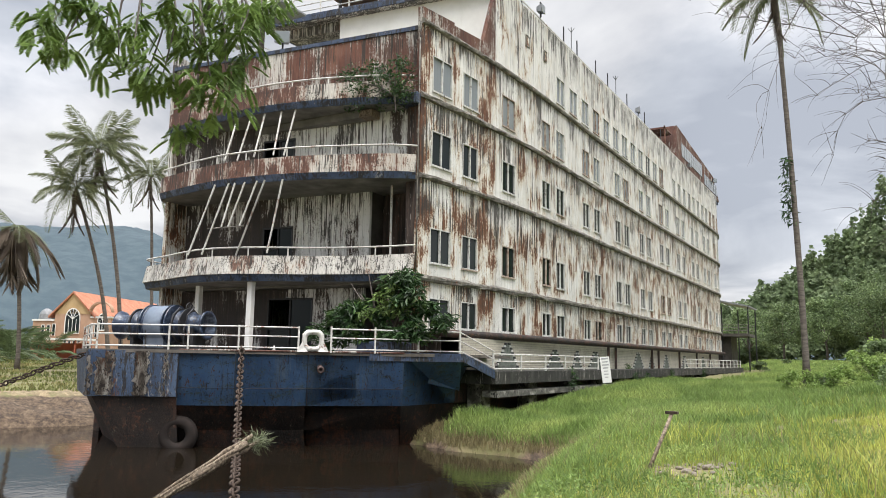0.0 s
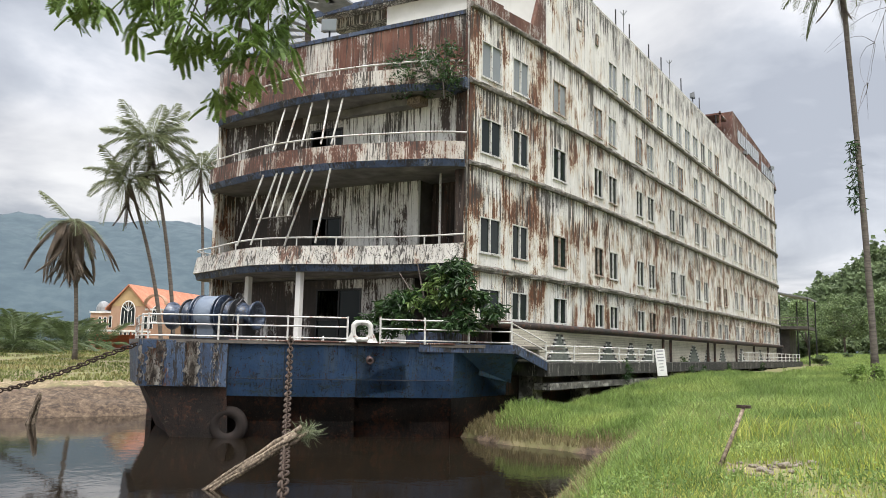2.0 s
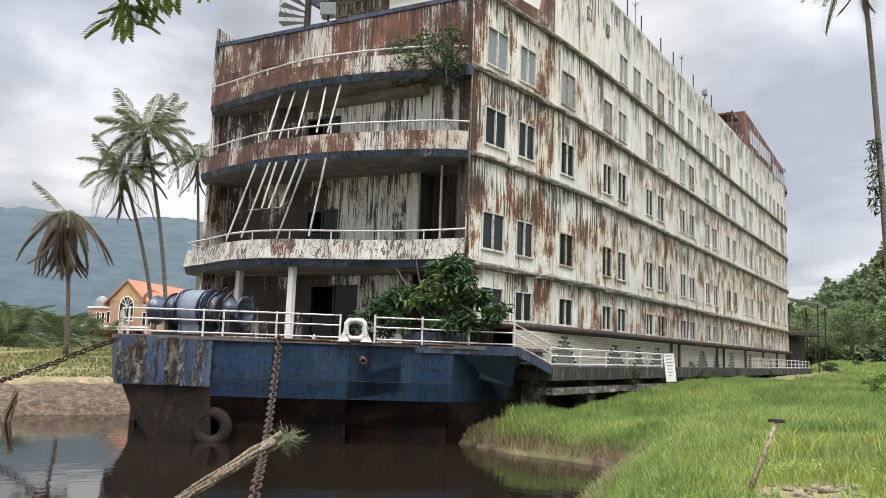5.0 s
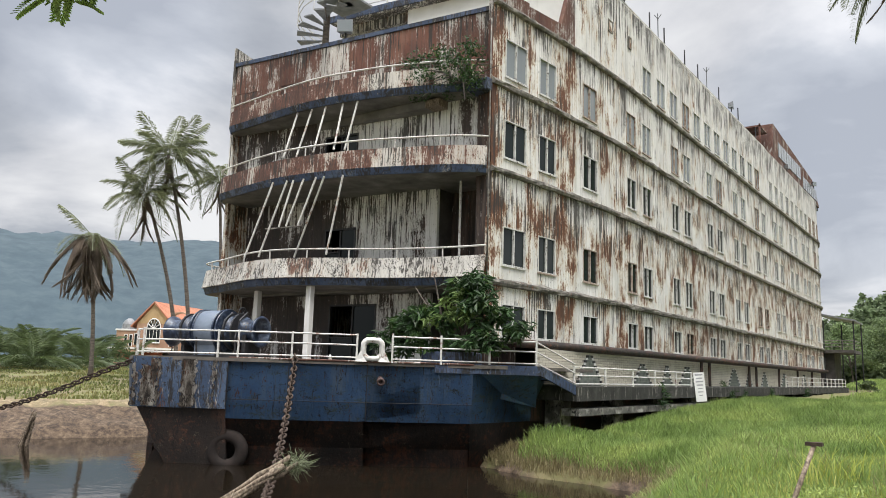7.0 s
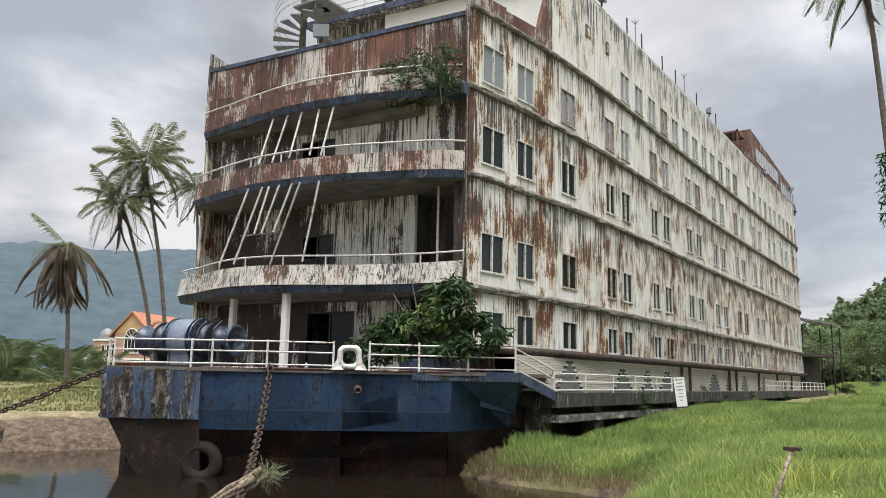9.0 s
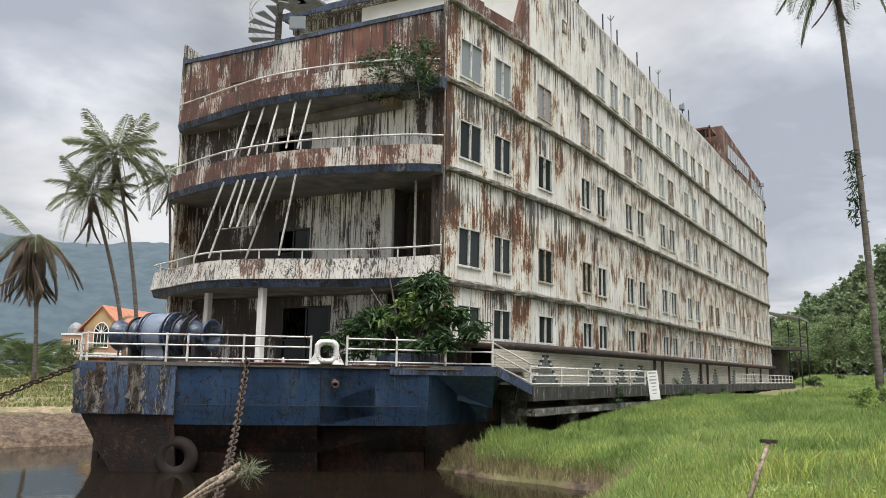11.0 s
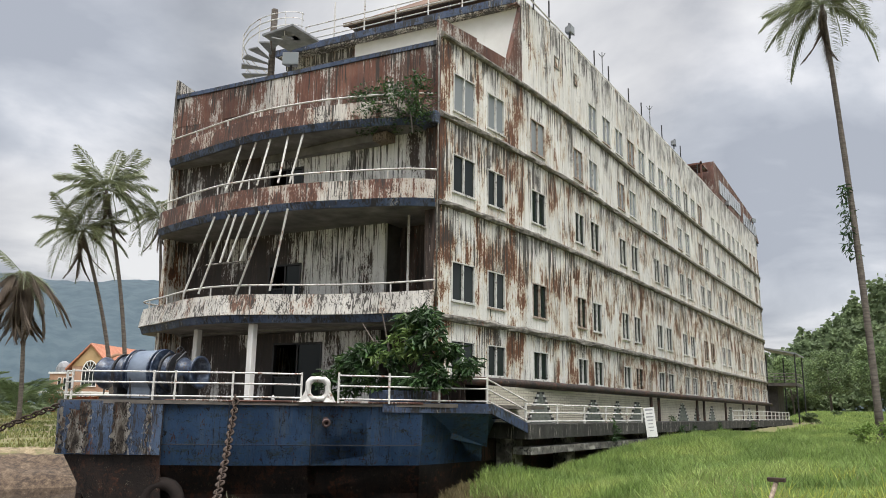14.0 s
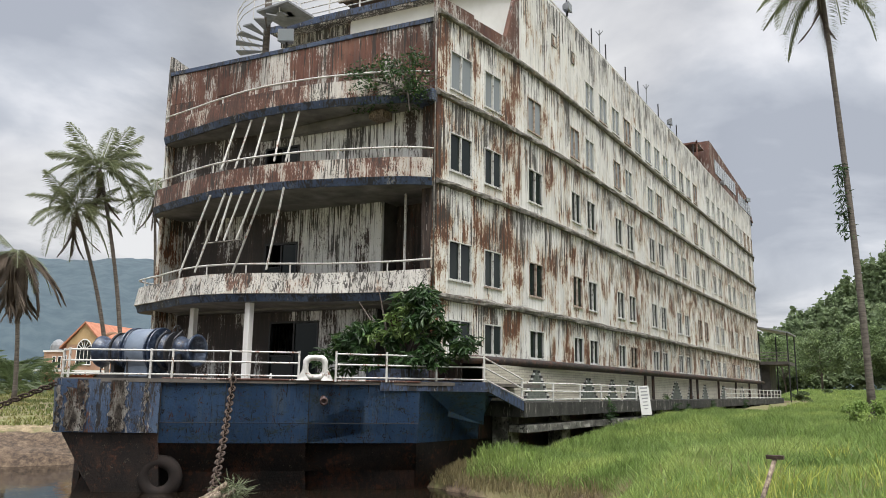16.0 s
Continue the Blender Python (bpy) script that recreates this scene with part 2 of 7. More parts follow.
bow_paint = sheet_paint("rusting_white_bow_sheet", WHITE, RUST_COAT, RUST_CORE, HALO, 0.626,
    (0.14, [(-0.7, 0.9), (-0.25, 0.7), (0.1, 0.15), (1.1, 0.25), (1.3, 0.75), (1.6, 0.3), (2.7, 0.25), (2.95, 0.72), (3.9, 0.6), (4.15, 0.1), (5.5, 0.1), (6.0, 0.45), (6.4, 0.5), (7.0, 0.1)]),
    (0.075, [(2.7, 0.5), (3.8, 0.5), (4.3, 0.8), (4.55, 0.2), (5.6, 0.3), (6.05, 1.0), (6.75, 0.95), (7.2, 0.1), (8.2, 0.1), (9.3, 0.7), (9.9, 0.8), (10.3, 0.4), (10.6, 0.3), (12.2, 0.5), (13.1, 0.3)]), drip=0.05, wash=(0.30, 0.285, 0.26))
front_paint = sheet_paint("streaked_white_front_sheet", FRONT_WHITE, (0.06, 0.042, 0.036), (0.028, 0.022, 0.02), (0.30, 0.27, 0.24), 0.60,
    (0.20, [(-12.0, 0.45), (-8.6, 0.6), (-7.2, 0.6), (-6.3, 0.4), (-5.7, 0.12), (-3.0, 0.05), (-2.5, 0.2), (-0.4, 0.5)]),
    (0.06, [(2.0, 0.5), (4.2, 0.7), (4.5, 0.9), (6.2, 0.9), (7.0, 0.3), (7.6, 0.0), (7.9, 0.1), (9.3, -0.2), (10.4, 0.0)]), axis=0, seam=0.31, seam_axis=0, drip=0.03, grain=(1.0, 9.0, 34.0), rib=0.5, washed=0.2)
rust_panel = sheet_paint("rusted_brown_panel", [(0.3, (0.055, 0.026, 0.02)), (0.5, (0.105, 0.042, 0.029)), (0.7, (0.16, 0.075, 0.05))], (0.40, 0.375, 0.345), (0.52, 0.50, 0.47), (0.17, 0.11, 0.085), 0.565,
    (0.07, [(-12.0, 0.5), (-9.0, 0.2), (-7.0, 0.7), (-5.0, 0.6), (-3.0, 0.2), (0.0, 0.0)]), (0.05, [(10.4, 0.2), (12.0, 0.3), (12.8, 0.9), (13.6, 0.4), (19.0, 0.3)]), axis=0, seam=0.0, seam_axis=0, drip=0.03, grain=(1.1, 14.0, 40.0), rough=0.85, tint=0.3, wash=(0.085, 0.075, 0.07))
parapet_paint = sheet_paint("flaking_white_parapet", [(0.3, (0.42, 0.40, 0.36)), (0.55, (0.58, 0.56, 0.52)), (0.75, (0.68, 0.665, 0.62))], (0.15, 0.075, 0.05), RUST_CORE, (0.42, 0.34, 0.25), 0.60,
    (0.09, [(-12.0, 0.2), (-7.2, 0.3), (-6.3, 0.8), (-5.6, 0.4), (-1.5, 0.2), (0.0, 0.8)]), (0.03, [(4.4, 0.4), (5.3, 0.4)]), axis=0, seam=0.0, seam_axis=0, drip=0.0, grain=(1.6, 15.0, 40.0), flake=0.11, wash=(0.20, 0.185, 0.165), run_bias=0.075, washed=0.75)
rusty_parapet = sheet_paint("rust_stained_parapet", [(0.3, (0.42, 0.39, 0.35)), (0.55, (0.58, 0.55, 0.50)), (0.75, (0.68, 0.655, 0.61))], (0.13, 0.055, 0.036), RUST_CORE, (0.36, 0.26, 0.19), 0.568,
    (0.13, [(-12.0, 0.85), (-9.5, 0.75), (-7.0, 0.7), (-5.2, 0.55), (-3.8, 0.25), (-1.8, 0.1), (0.0, 0.5)]), (0.03, [(7.6, 0.5), (11.2, 0.5)]), axis=0, seam=0.0, seam_axis=0, drip=0.0, grain=(1.3, 13.0, 40.0), flake=0.10, wash=(0.22, 0.195, 0.17), run_bias=0.06, washed=0.7)
# near-black brown with upright pale streaks and rust
corner_dark = material("dark_streaked_corner_panel", [(0.35, (0.022, 0.019, 0.018)), (0.5, (0.05, 0.036, 0.03)), (0.66, (0.13, 0.095, 0.08))], 1.5, (4, 4, 0.4), 0.85, over=[((0.33, 0.31, 0.29), 1.6, (8, 8, 0.5), 0.585, 0.605), ((0.10, 0.04, 0.026), 1.2, (3, 3, 0.6), 0.57, 0.60)])
blue_trim = material("faded_navy_trim", [(0.3, (0.022, 0.035, 0.068)), (0.5, (0.042, 0.066, 0.125)), (0.7, (0.095, 0.125, 0.19))], 1.6, (1, 1, 0.6), 0.65, over=[((0.018, 0.018, 0.02), 1.0, (2, 2, 0.8), 0.49, 0.55), ((0.02, 0.018, 0.017), 5.0, (1, 1, 1.3), 0.56, 0.575), ((0.24, 0.235, 0.22), 3.0, (1.5, 1.5, 0.6), 0.60, 0.62)])
hull_blue = material("chipped_blue_hull_paint", [(0.3, (0.028, 0.068, 0.15)), (0.5, (0.043, 0.098, 0.205)), (0.75, (0.07, 0.138, 0.255))], 0.9, (1, 1, 1), 0.5, bump=0.35, bump_scale=9, over=[
    ((0.11, 0.145, 0.185), 0.9, (2.5, 2.5, 0.35), 0.50, 0.70),
    ((0.05, 0.075, 0.085), 1.6, (1, 1, 3.0), 0.53, 0.60),
    ((0.016, 0.014, 0.014), 5.5, (1, 1, 1.2), 0.578, 0.588),
    ((0.02, 0.017, 0.016), 1.5, (6, 6, 0.35), 0.572, 0.60),
    ((0.075, 0.036, 0.026), 2.6, (1.4, 1.4, 1), 0.60, 0.615)])
bow_blue = material("grimy_blue_bow_paint", [(0.3, (0.022, 0.042, 0.085)), (0.5, (0.04, 0.07, 0.13)), (0.75, (0.075, 0.11, 0.17))], 1.4, (1, 1, 0.5), 0.6, bump=0.5, bump_scale=14, over=[((0.022, 0.02, 0.019), 1.6, (3, 3, 0.5), 0.515, 0.56), ((0.016, 0.014, 0.014), 6.0, (1, 1, 1), 0.55, 0.565), ((0.26, 0.245, 0.22), 2.2, (3, 3, 0.7), 0.565, 0.585), ((0.09, 0.042, 0.03), 2.0, (2, 2, 0.6), 0.58, 0.61)])
hull_patch = material("peeling_grey_hull_paint", [(0.35, (0.045, 0.036, 0.03)), (0.47, (0.13, 0.11, 0.09)), (0.56, (0.30, 0.275, 0.24)), (0.65, (0.44, 0.42, 0.38))], 5.0, (1, 1, 0.4), 0.85, bump=1.0, bump_scale=16, over=[((0.03, 0.024, 0.02), 6, (1, 1, 0.6), 0.52, 0.545), ((0.11, 0.055, 0.035), 3, (1, 1, 0.4), 0.56, 0.60)])
hull_rust = material("dark_rusted_hull_bottom", [(0.3, (0.014, 0.012, 0.011)), (0.5, (0.03, 0.021, 0.017)), (0.7, (0.075, 0.036, 0.024))], 1.4, (1, 1, 0.8), 0.7, bump=0.7, bump_scale=14, over=[((0.095, 0.038, 0.022), 0.8, (1.2, 1.2, 2.2), 0.515, 0.60), ((0.012, 0.011, 0.01), 1.6, (4, 4, 0.4), 0.53, 0.57), ((0.16, 0.13, 0.10), 7.0, (1, 1, 1), 0.61, 0.63)])
ledge_mat = material("grimy_grey_ledge", [(0.3, (0.06, 0.055, 0.05)), (0.5, (0.16, 0.15, 0.13)), (0.75, (0.36, 0.34, 0.30))], 5.0, (1, 1, 1), 0.85, bump=0.6, bump_scale=20, over=[(RUST, 2, (1, 1, 1), 0.58, 0.66)])
white_rail = material("white_enamel_rail", [(0.3, (0.50, 0.49, 0.46)), (0.7, (0.70, 0.69, 0.66))], 6.0, rough=0.5, bump=0.1, over=[((0.20, 0.09, 0.05), 4.0, (1, 1, 1), 0.56, 0.60)])
clean_white = material("white_cabin_paint", [(0.3, (0.70, 0.69, 0.66)), (0.7, (0.80, 0.79, 0.77))], 1.5, rough=0.6, bump=0.1, over=[((0.45, 0.42, 0.36), 1.4, (3, 3, 0.3), 0.6, 0.8)])
# dark base colour stands in for shade inside rooms, passages and under roofs
dark_inside = material("shade_dark_interior", [(0.3, (0.05, 0.045, 0.04)), (0.7, (0.11, 0.10, 0.09))], 2.0)
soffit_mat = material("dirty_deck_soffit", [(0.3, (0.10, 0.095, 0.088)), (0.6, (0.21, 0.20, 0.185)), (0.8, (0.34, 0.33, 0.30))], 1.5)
deck_mat = material("worn_deck_plating", [(0.3, (0.08, 0.07, 0.06)), (0.7, (0.17, 0.15, 0.13))], 2.0)
frame_mat = material("white_aluminium_frame", [(0.3, (0.46, 0.46, 0.44)), (0.7, (0.68, 0.68, 0.66))], 6.0, rough=0.45, bump=0.05, over=[((0.10, 0.08, 0.065), 3.0, (1, 1, 1), 0.56, 0.60)])
rust_frame = material("rust_bitten_frame", [(0.35, (0.16, 0.08, 0.05)), (0.6, (0.45, 0.40, 0.34))], 8.0, rough=0.7)
winch_blue = material("winch_blue_paint", [(0.35, (0.012, 0.018, 0.034)), (0.52, (0.03, 0.045, 0.08)), (0.68, (0.12, 0.15, 0.20))], 4.5, rough=0.34, bump=0.15, over=[(DARK, 2, (1, 1, 1), 0.58, 0.66)])
winch_light = material("pale_blue_winch_casing", [(0.3, (0.10, 0.13, 0.18)), (0.7, (0.19, 0.23, 0.29))], 1.5, rough=0.45, bump=0.1)
dark_steel = material("dark_oily_steel", [(0.3, (0.02, 0.02, 0.022)), (0.7, (0.06, 0.06, 0.065))], 3.0, rough=0.5, metal=0.4)
chain_mat = material("rusted_chain_iron", [(0.3, (0.022, 0.014, 0.011)), (0.5, (0.05, 0.032, 0.023)), (0.75, (0.12, 0.085, 0.062))], 9.0, rough=0.85, metal=0.2, bump=0.5, bump_scale=60)
concrete = material("blackened_dock_concrete", [(0.3, (0.014, 0.014, 0.012)), (0.55, (0.034, 0.033, 0.029)), (0.8, (0.10, 0.095, 0.085))], 1.6, (1, 1, 0.5), 0.9, bump=0.6, over=[((0.30, 0.285, 0.25), 1.5, (4, 4, 0.5), 0.575, 0.61)])
beam_mat = material("limewashed_beam_concrete", [(0.3, (0.03, 0.03, 0.026)), (0.5, (0.12, 0.115, 0.10)), (0.65, (0.38, 0.37, 0.33))], 3.0, (1, 0.6, 1), 0.9, bump=0.6, over=[((0.02, 0.02, 0.018), 2.5, (1, 1, 1), 0.53, 0.57)])
brick_mat = material("cream_painted_brick", [(0.3, (0.42, 0.39, 0.31)), (0.7, (0.58, 0.55, 0.46))], 2.0, rough=0.85, random_tint=0.1, over=[(DARK, 0.5, (1, 1, 1.5), 0.58, 0.72)])
mortar_mat = material("grey_mortar", [(0.3, (0.24, 0.22, 0.19)), (0.7, (0.36, 0.34, 0.30))], 4.0)
green_tile = material("dark_green_relief_block", [(0.3, (0.08, 0.095, 0.08)), (0.7, (0.19, 0.21, 0.18))], 5.0)
wood_mat = material("bleached_driftwood", [(0.36, (0.06, 0.045, 0.033)), (0.5, (0.17, 0.13, 0.092)), (0.66, (0.34, 0.275, 0.205))], 9.0, (3, 3, 2), 0.85, bump=0.6, bump_scale=18)
bark_mat = material("grey_palm_bark", [(0.3, (0.07, 0.058, 0.05)), (0.7, (0.18, 0.155, 0.135))], 3.0, (1, 1, 5), 0.9, bump=0.5)
twig_mat = material("bare_grey_twig", [(0.3, (0.07, 0.06, 0.055)), (0.7, (0.15, 0.13, 0.12))], 5.0)
leaf_mat = material("light_green_feather_leaf", [(0.3, (0.11, 0.18, 0.05)), (0.7, (0.21, 0.30, 0.09))], 2.0, rough=0.6, bump=0, island=0.35, thin=0.45)
bush_mat = material("dark_green_bush_leaf", [(0.3, (0.018, 0.045, 0.014)), (0.55, (0.035, 0.08, 0.022)), (0.75, (0.12, 0.19, 0.045))], 2.4, rough=0.5, bump=0, island=0.5, thin=0.3)
# greyed and lightened so that the crowns include distance haze
palm_mat = material("pale_green_palm_leaf", [(0.3, (0.13, 0.155, 0.085)), (0.7, (0.25, 0.27, 0.16))], 1.2, rough=0.5, bump=0, island=0.3, thin=0.4)
dead_mat = material("dry_brown_palm_leaf", [(0.3, (0.075, 0.055, 0.042)), (0.7, (0.16, 0.125, 0.095))], 1.2, rough=0.8, bump=0)
# greens lightened to carry the aerial haze over the trees
forest_mat = material("forest_leaf", [(0.3, (0.10, 0.145, 0.065)), (0.55, (0.15, 0.205, 0.09)), (0.75, (0.22, 0.275, 0.12))], 0.35, rough=0.7, bump=0, random_tint=0.25, island=0.45, thin=0.35)
plantation_mat = material("plantation_palm_leaf", [(0.3, (0.055, 0.085, 0.034)), (0.7, (0.13, 0.17, 0.07))], 1.2, rough=0.55, bump=0, island=0.35, thin=0.35)
# paler again: the far wood's haze is painted into its leaf colour
wood_leaf = material("haze_paled_wood_leaf", [(0.3, (0.12, 0.165, 0.085)), (0.55, (0.17, 0.225, 0.115)), (0.75, (0.24, 0.29, 0.15))], 0.12, rough=0.8, bump=0, island=0.35, thin=0.4)
# distance haze is mixed into the hill's blue-grey base colour
hill_mat = material("forested_hill_painted_haze", [(0.36, (0.040, 0.062, 0.078)), (0.5, (0.049, 0.074, 0.090)), (0.62, (0.060, 0.086, 0.101))], 0.08, (1, 1, 1.5), 1.0, bump=0.0, detail=10)
grass_mat = material("fresh_grass_blade", [(0.3, (0.27, 0.31, 0.06)), (0.5, (0.42, 0.45, 0.10)), (0.7, (0.56, 0.54, 0.19))], 0.45, rough=0.6, bump=0, island=0.45, thin=0.45)
reed_mat = material("lush_green_reed", [(0.3, (0.135, 0.21, 0.055)), (0.5, (0.225, 0.32, 0.09)), (0.7, (0.37, 0.44, 0.14))], 0.4, rough=0.6, bump=0, island=0.4, thin=0.45)
bank_mat = material("mixed_bank_grass", [(0.35, (0.10, 0.13, 0.04)), (0.5, (0.17, 0.19, 0.06)), (0.62, (0.28, 0.24, 0.11))], 0.35, rough=0.7, bump=0, island=0.4, thin=0.35)
dry_grass = material("dry_straw_grass", [(0.3, (0.16, 0.13, 0.06)), (0.7, (0.33, 0.28, 0.15))], 2.0, rough=0.8, bump=0, island=0.4, thin=0.3)
ground_mat = material("grass_and_soil", [(0.32, (0.18, 0.14, 0.085)), (0.5, (0.15, 0.14, 0.06)), (0.7, (0.16, 0.18, 0.055))], 0.35, (1, 1, 1), 0.95, bump=0.6, bump_scale=6, detail=9, over=[
    ((0.22, 0.17, 0.105), 0.55, (1, 1, 1), 0.60, 0.68)])
gn, glink = ground_mat.node_tree.nodes, ground_mat.node_tree.links
g_bsdf = next(nd for nd in gn if nd.type == "BSDF_PRINCIPLED")
g_col = g_bsdf.inputs["Base Color"].links[0].from_socket
g_tc = next(nd for nd in gn if nd.type == "TEX_COORD")
for attr, stops in (("mud", [(0.38, (0.03, 0.021, 0.015)), (0.5, (0.085, 0.058, 0.038)), (0.64, (0.17, 0.125, 0.082))]), ("sand", [(0.36, (0.10, 0.085, 0.045)), (0.5, (0.20, 0.155, 0.09)), (0.64, (0.34, 0.27, 0.17))])):
    at = gn.new("ShaderNodeAttribute")
    at.attribute_name = attr
    nz = gn.new("ShaderNodeTexNoise")
    nz.inputs["Scale"].default_value, nz.inputs["Detail"].default_value, nz.inputs["Roughness"].default_value = 4.5, 9.0, 0.75
    glink.new(g_tc.outputs["Object"], nz.inputs["Vector"])
    cr2 = ramp(gn.new("ShaderNodeValToRGB"), stops)
    glink.new(nz.outputs[0], cr2.inputs[0])
    ad = gn.new("ShaderNodeMath")
    ad.operation = "ADD"
    glink.new(at.outputs["Fac"], ad.inputs[0]), glink.new(nz.outputs[0], ad.inputs[1])
    mr = gn.new("ShaderNodeMapRange")
    mr.inputs["From Min"].default_value, mr.inputs["From Max"].default_value = 0.85, 1.12
    glink.new(ad.outputs[0], mr.inputs["Value"])
    mx = gn.new("ShaderNodeMixRGB")
    glink.new(mr.outputs[0], mx.inputs[0]), glink.new(g_col, mx.inputs[1]), glink.new(cr2.outputs[0], mx.inputs[2])
    g_col = mx.outputs[0]
glink.new(g_col, g_bsdf.inputs["Base Color"])
rubber_mat = material("old_tyre_rubber", [(0.3, (0.012, 0.009, 0.008)), (0.7, (0.028, 0.018, 0.014))], 4.0, rough=0.9)
tile_roof = material("orange_clay_tile", [(0.3, (0.34, 0.125, 0.07)), (0.7, (0.50, 0.22, 0.13))], 1.5, rough=0.8, ribs=((0.6, 0.8, 0), 3.0, 0.6))
tile_brown = material("brown_roof_sheet", [(0.3, (0.10, 0.055, 0.035)), (0.7, (0.20, 0.12, 0.08))], 2.0, rough=0.85)
house_wall = material("peach_render", [(0.3, (0.32, 0.19, 0.125)), (0.7, (0.48, 0.31, 0.215))], 0.6, rough=0.9, over=[((0.16, 0.10, 0.07), 0.8, (1, 1, 1), 0.6, 0.7)])
gable_mat = material("ochre_gable_render", [(0.3, (0.36, 0.24, 0.12)), (0.7, (0.48, 0.34, 0.18))], 0.8, rough=0.9)
red_shed = material("red_painted_shed", [(0.3, (0.30, 0.07, 0.04)), (0.7, (0.42, 0.12, 0.07))], 2.0)
black_mat = material("near_black_iron", [(0.3, (0.012, 0.012, 0.014)), (0.7, (0.03, 0.03, 0.034))], 3.0, rough=0.5)
lamp_grey = material("grey_lamp_housing", [(0.3, (0.16, 0.17, 0.18)), (0.7, (0.28, 0.29, 0.30))], 4.0, rough=0.5)
stone_mat = material("pale_field_stone", [(0.3, (0.15, 0.125, 0.095)), (0.7, (0.28, 0.24, 0.19))], 4.0, rough=0.9, bump=0.6)
sign_mat = material("white_sign_board", [(0.3, (0.70, 0.70, 0.68)), (0.7, (0.82, 0.82, 0.80))], 2.0, rough=0.5, bump=0)
ink_mat = material("grey_sign_ink", [(0.3, (0.30, 0.30, 0.31)), (0.7, (0.40, 0.40, 0.41))], 2.0, bump=0)
outlet_mat = material("stained_outlet_pipe", [(0.3, (0.05, 0.035, 0.035)), (0.7, (0.17, 0.11, 0.10))], 6.0)

# opaque near-black base stands in for the unlit rooms behind the panes
glass_mat = bpy.data.materials.new("dark_window_glass")
glass_mat.use_nodes = True
n, link = nodes_of(glass_mat.node_tree)
g = n("ShaderNodeBsdfPrincipled", inp={"Base Color": (0.016, 0.022, 0.022, 1), "Roughness": 0.1, "IOR": 1.33})
link(g.outputs[0], n("ShaderNodeOutputMaterial").inputs[0])
# pale blue-grey base paints in reflected sky along with white curtains
pale_glass = bpy.data.materials.new("pale_sky_toned_glass")
pale_glass.use_nodes = True
n, link = nodes_of(pale_glass.node_tree)
g = n("ShaderNodeBsdfPrincipled", inp={"Base Color": (0.22, 0.245, 0.26, 1), "Roughness": 0.15, "IOR": 1.5})
link(g.outputs[0], n("ShaderNodeOutputMaterial").inputs[0])

water_mat = bpy.data.materials.new("brown_pond_water")
water_mat.use_nodes = True
n, link = nodes_of(water_mat.node_tree)
tc = n("ShaderNodeTexCoord")
mp = n("ShaderNodeMapping", inp={"Scale": (1, 1.0, 1)})
link(tc.outputs["Object"], mp.inputs[0])
t1 = n("ShaderNodeTexNoise", inp={"Scale": 1.6, "Detail": 4.0, "Roughness": 0.6})
link(mp.outputs[0], t1.inputs["Vector"])
bp = n("ShaderNodeBump", inp={"Strength": 0.11, "Distance": 0.05})
link(t1.outputs[0], bp.inputs["Height"])
g = n("ShaderNodeBsdfPrincipled", inp={"Base Color": (0.012, 0.009, 0.006, 1), "Roughness": 0.05, "IOR": 1.33})
link(bp.outputs[0], g.inputs["Normal"])
link(g.outputs[0], n("ShaderNodeOutputMaterial").inputs[0])


# ---- mesh helpers ----
def mesh_of(name, bm, mat, smooth=False):
    me = bpy.data.meshes.new(name)
    bmesh.ops.recalc_face_normals(bm, faces=bm.faces)
    bm.to_mesh(me)
    bm.free()
    for mm in (mat if isinstance(mat, (list, tuple)) else [mat]):
        me.materials.append(mm)
    if smooth:
        me.polygons.foreach_set("use_smooth", [True] * len(me.polygons))
    return me


def part(name, bm, mat, parent=None, label="", smooth=False):
    me = bm if isinstance(bm, bpy.types.Mesh) else mesh_of(name, bm, mat, smooth)
    ob = new(name, me)
    if parent is not None:
        ob.parent = parent
    if label:
        ob["label"] = label
    return ob


def empty(name, m, label, category, group="", kind=""):
    ob = new(name)
    ob.matrix_world = m
    ob.empty_display_size = 0.2
    return tagged(ob, label, category, group, kind)


def poly_mesh(name, verts, faces, mat, smooth=False):
    me = bpy.data.meshes.new(name)
    me.from_pydata([tuple(v) for v in verts], [], [tuple(f) for f in faces])
    me.materials.append(mat)
    if smooth:
        me.polygons.foreach_set("use_smooth", [True] * len(me.polygons))
    me.update()
    return me


def box(bm, a, b, m=None):
    x0, y0, z0 = a
    x1, y1, z1 = b
    vs = [bm.verts.new((x, y, z)) for z in (z0, z1) for x, y in ((x0, y0), (x1, y0), (x1, y1), (x0, y1))]
    if m is not None:
        for v in vs:
            v.co = m @ v.co
    for f in ((3, 2, 1, 0), (4, 5, 6, 7), (0, 1, 5, 4), (1, 2, 6, 5), (2, 3, 7, 6), (3, 0, 4, 7)):
        bm.faces.new([vs[i] for i in f])
    return bm


def boxes(*spans):
    bm = bmesh.new()
    for a, b in spans:
        box(bm, a, b)
    return bm


def bevelled(bm, w=0.02, seg=2):
    bmesh.ops.bevel(bm, geom=bm.edges[:], offset=w, segments=seg, affect="EDGES", profile=0.6)
    return bm


def hexa(bm, low, high):
    """A solid between two quads given corner by corner."""
    vs = [bm.verts.new(p) for p in (*low, *high)]
    k = len(low)
    bm.faces.new(vs[:k][::-1])
    bm.faces.new(vs[k:])
    for i in range(k):
        bm.faces.new((vs[i], vs[(i + 1) % k], vs[k + (i + 1) % k], vs[k + i]))
    return bm


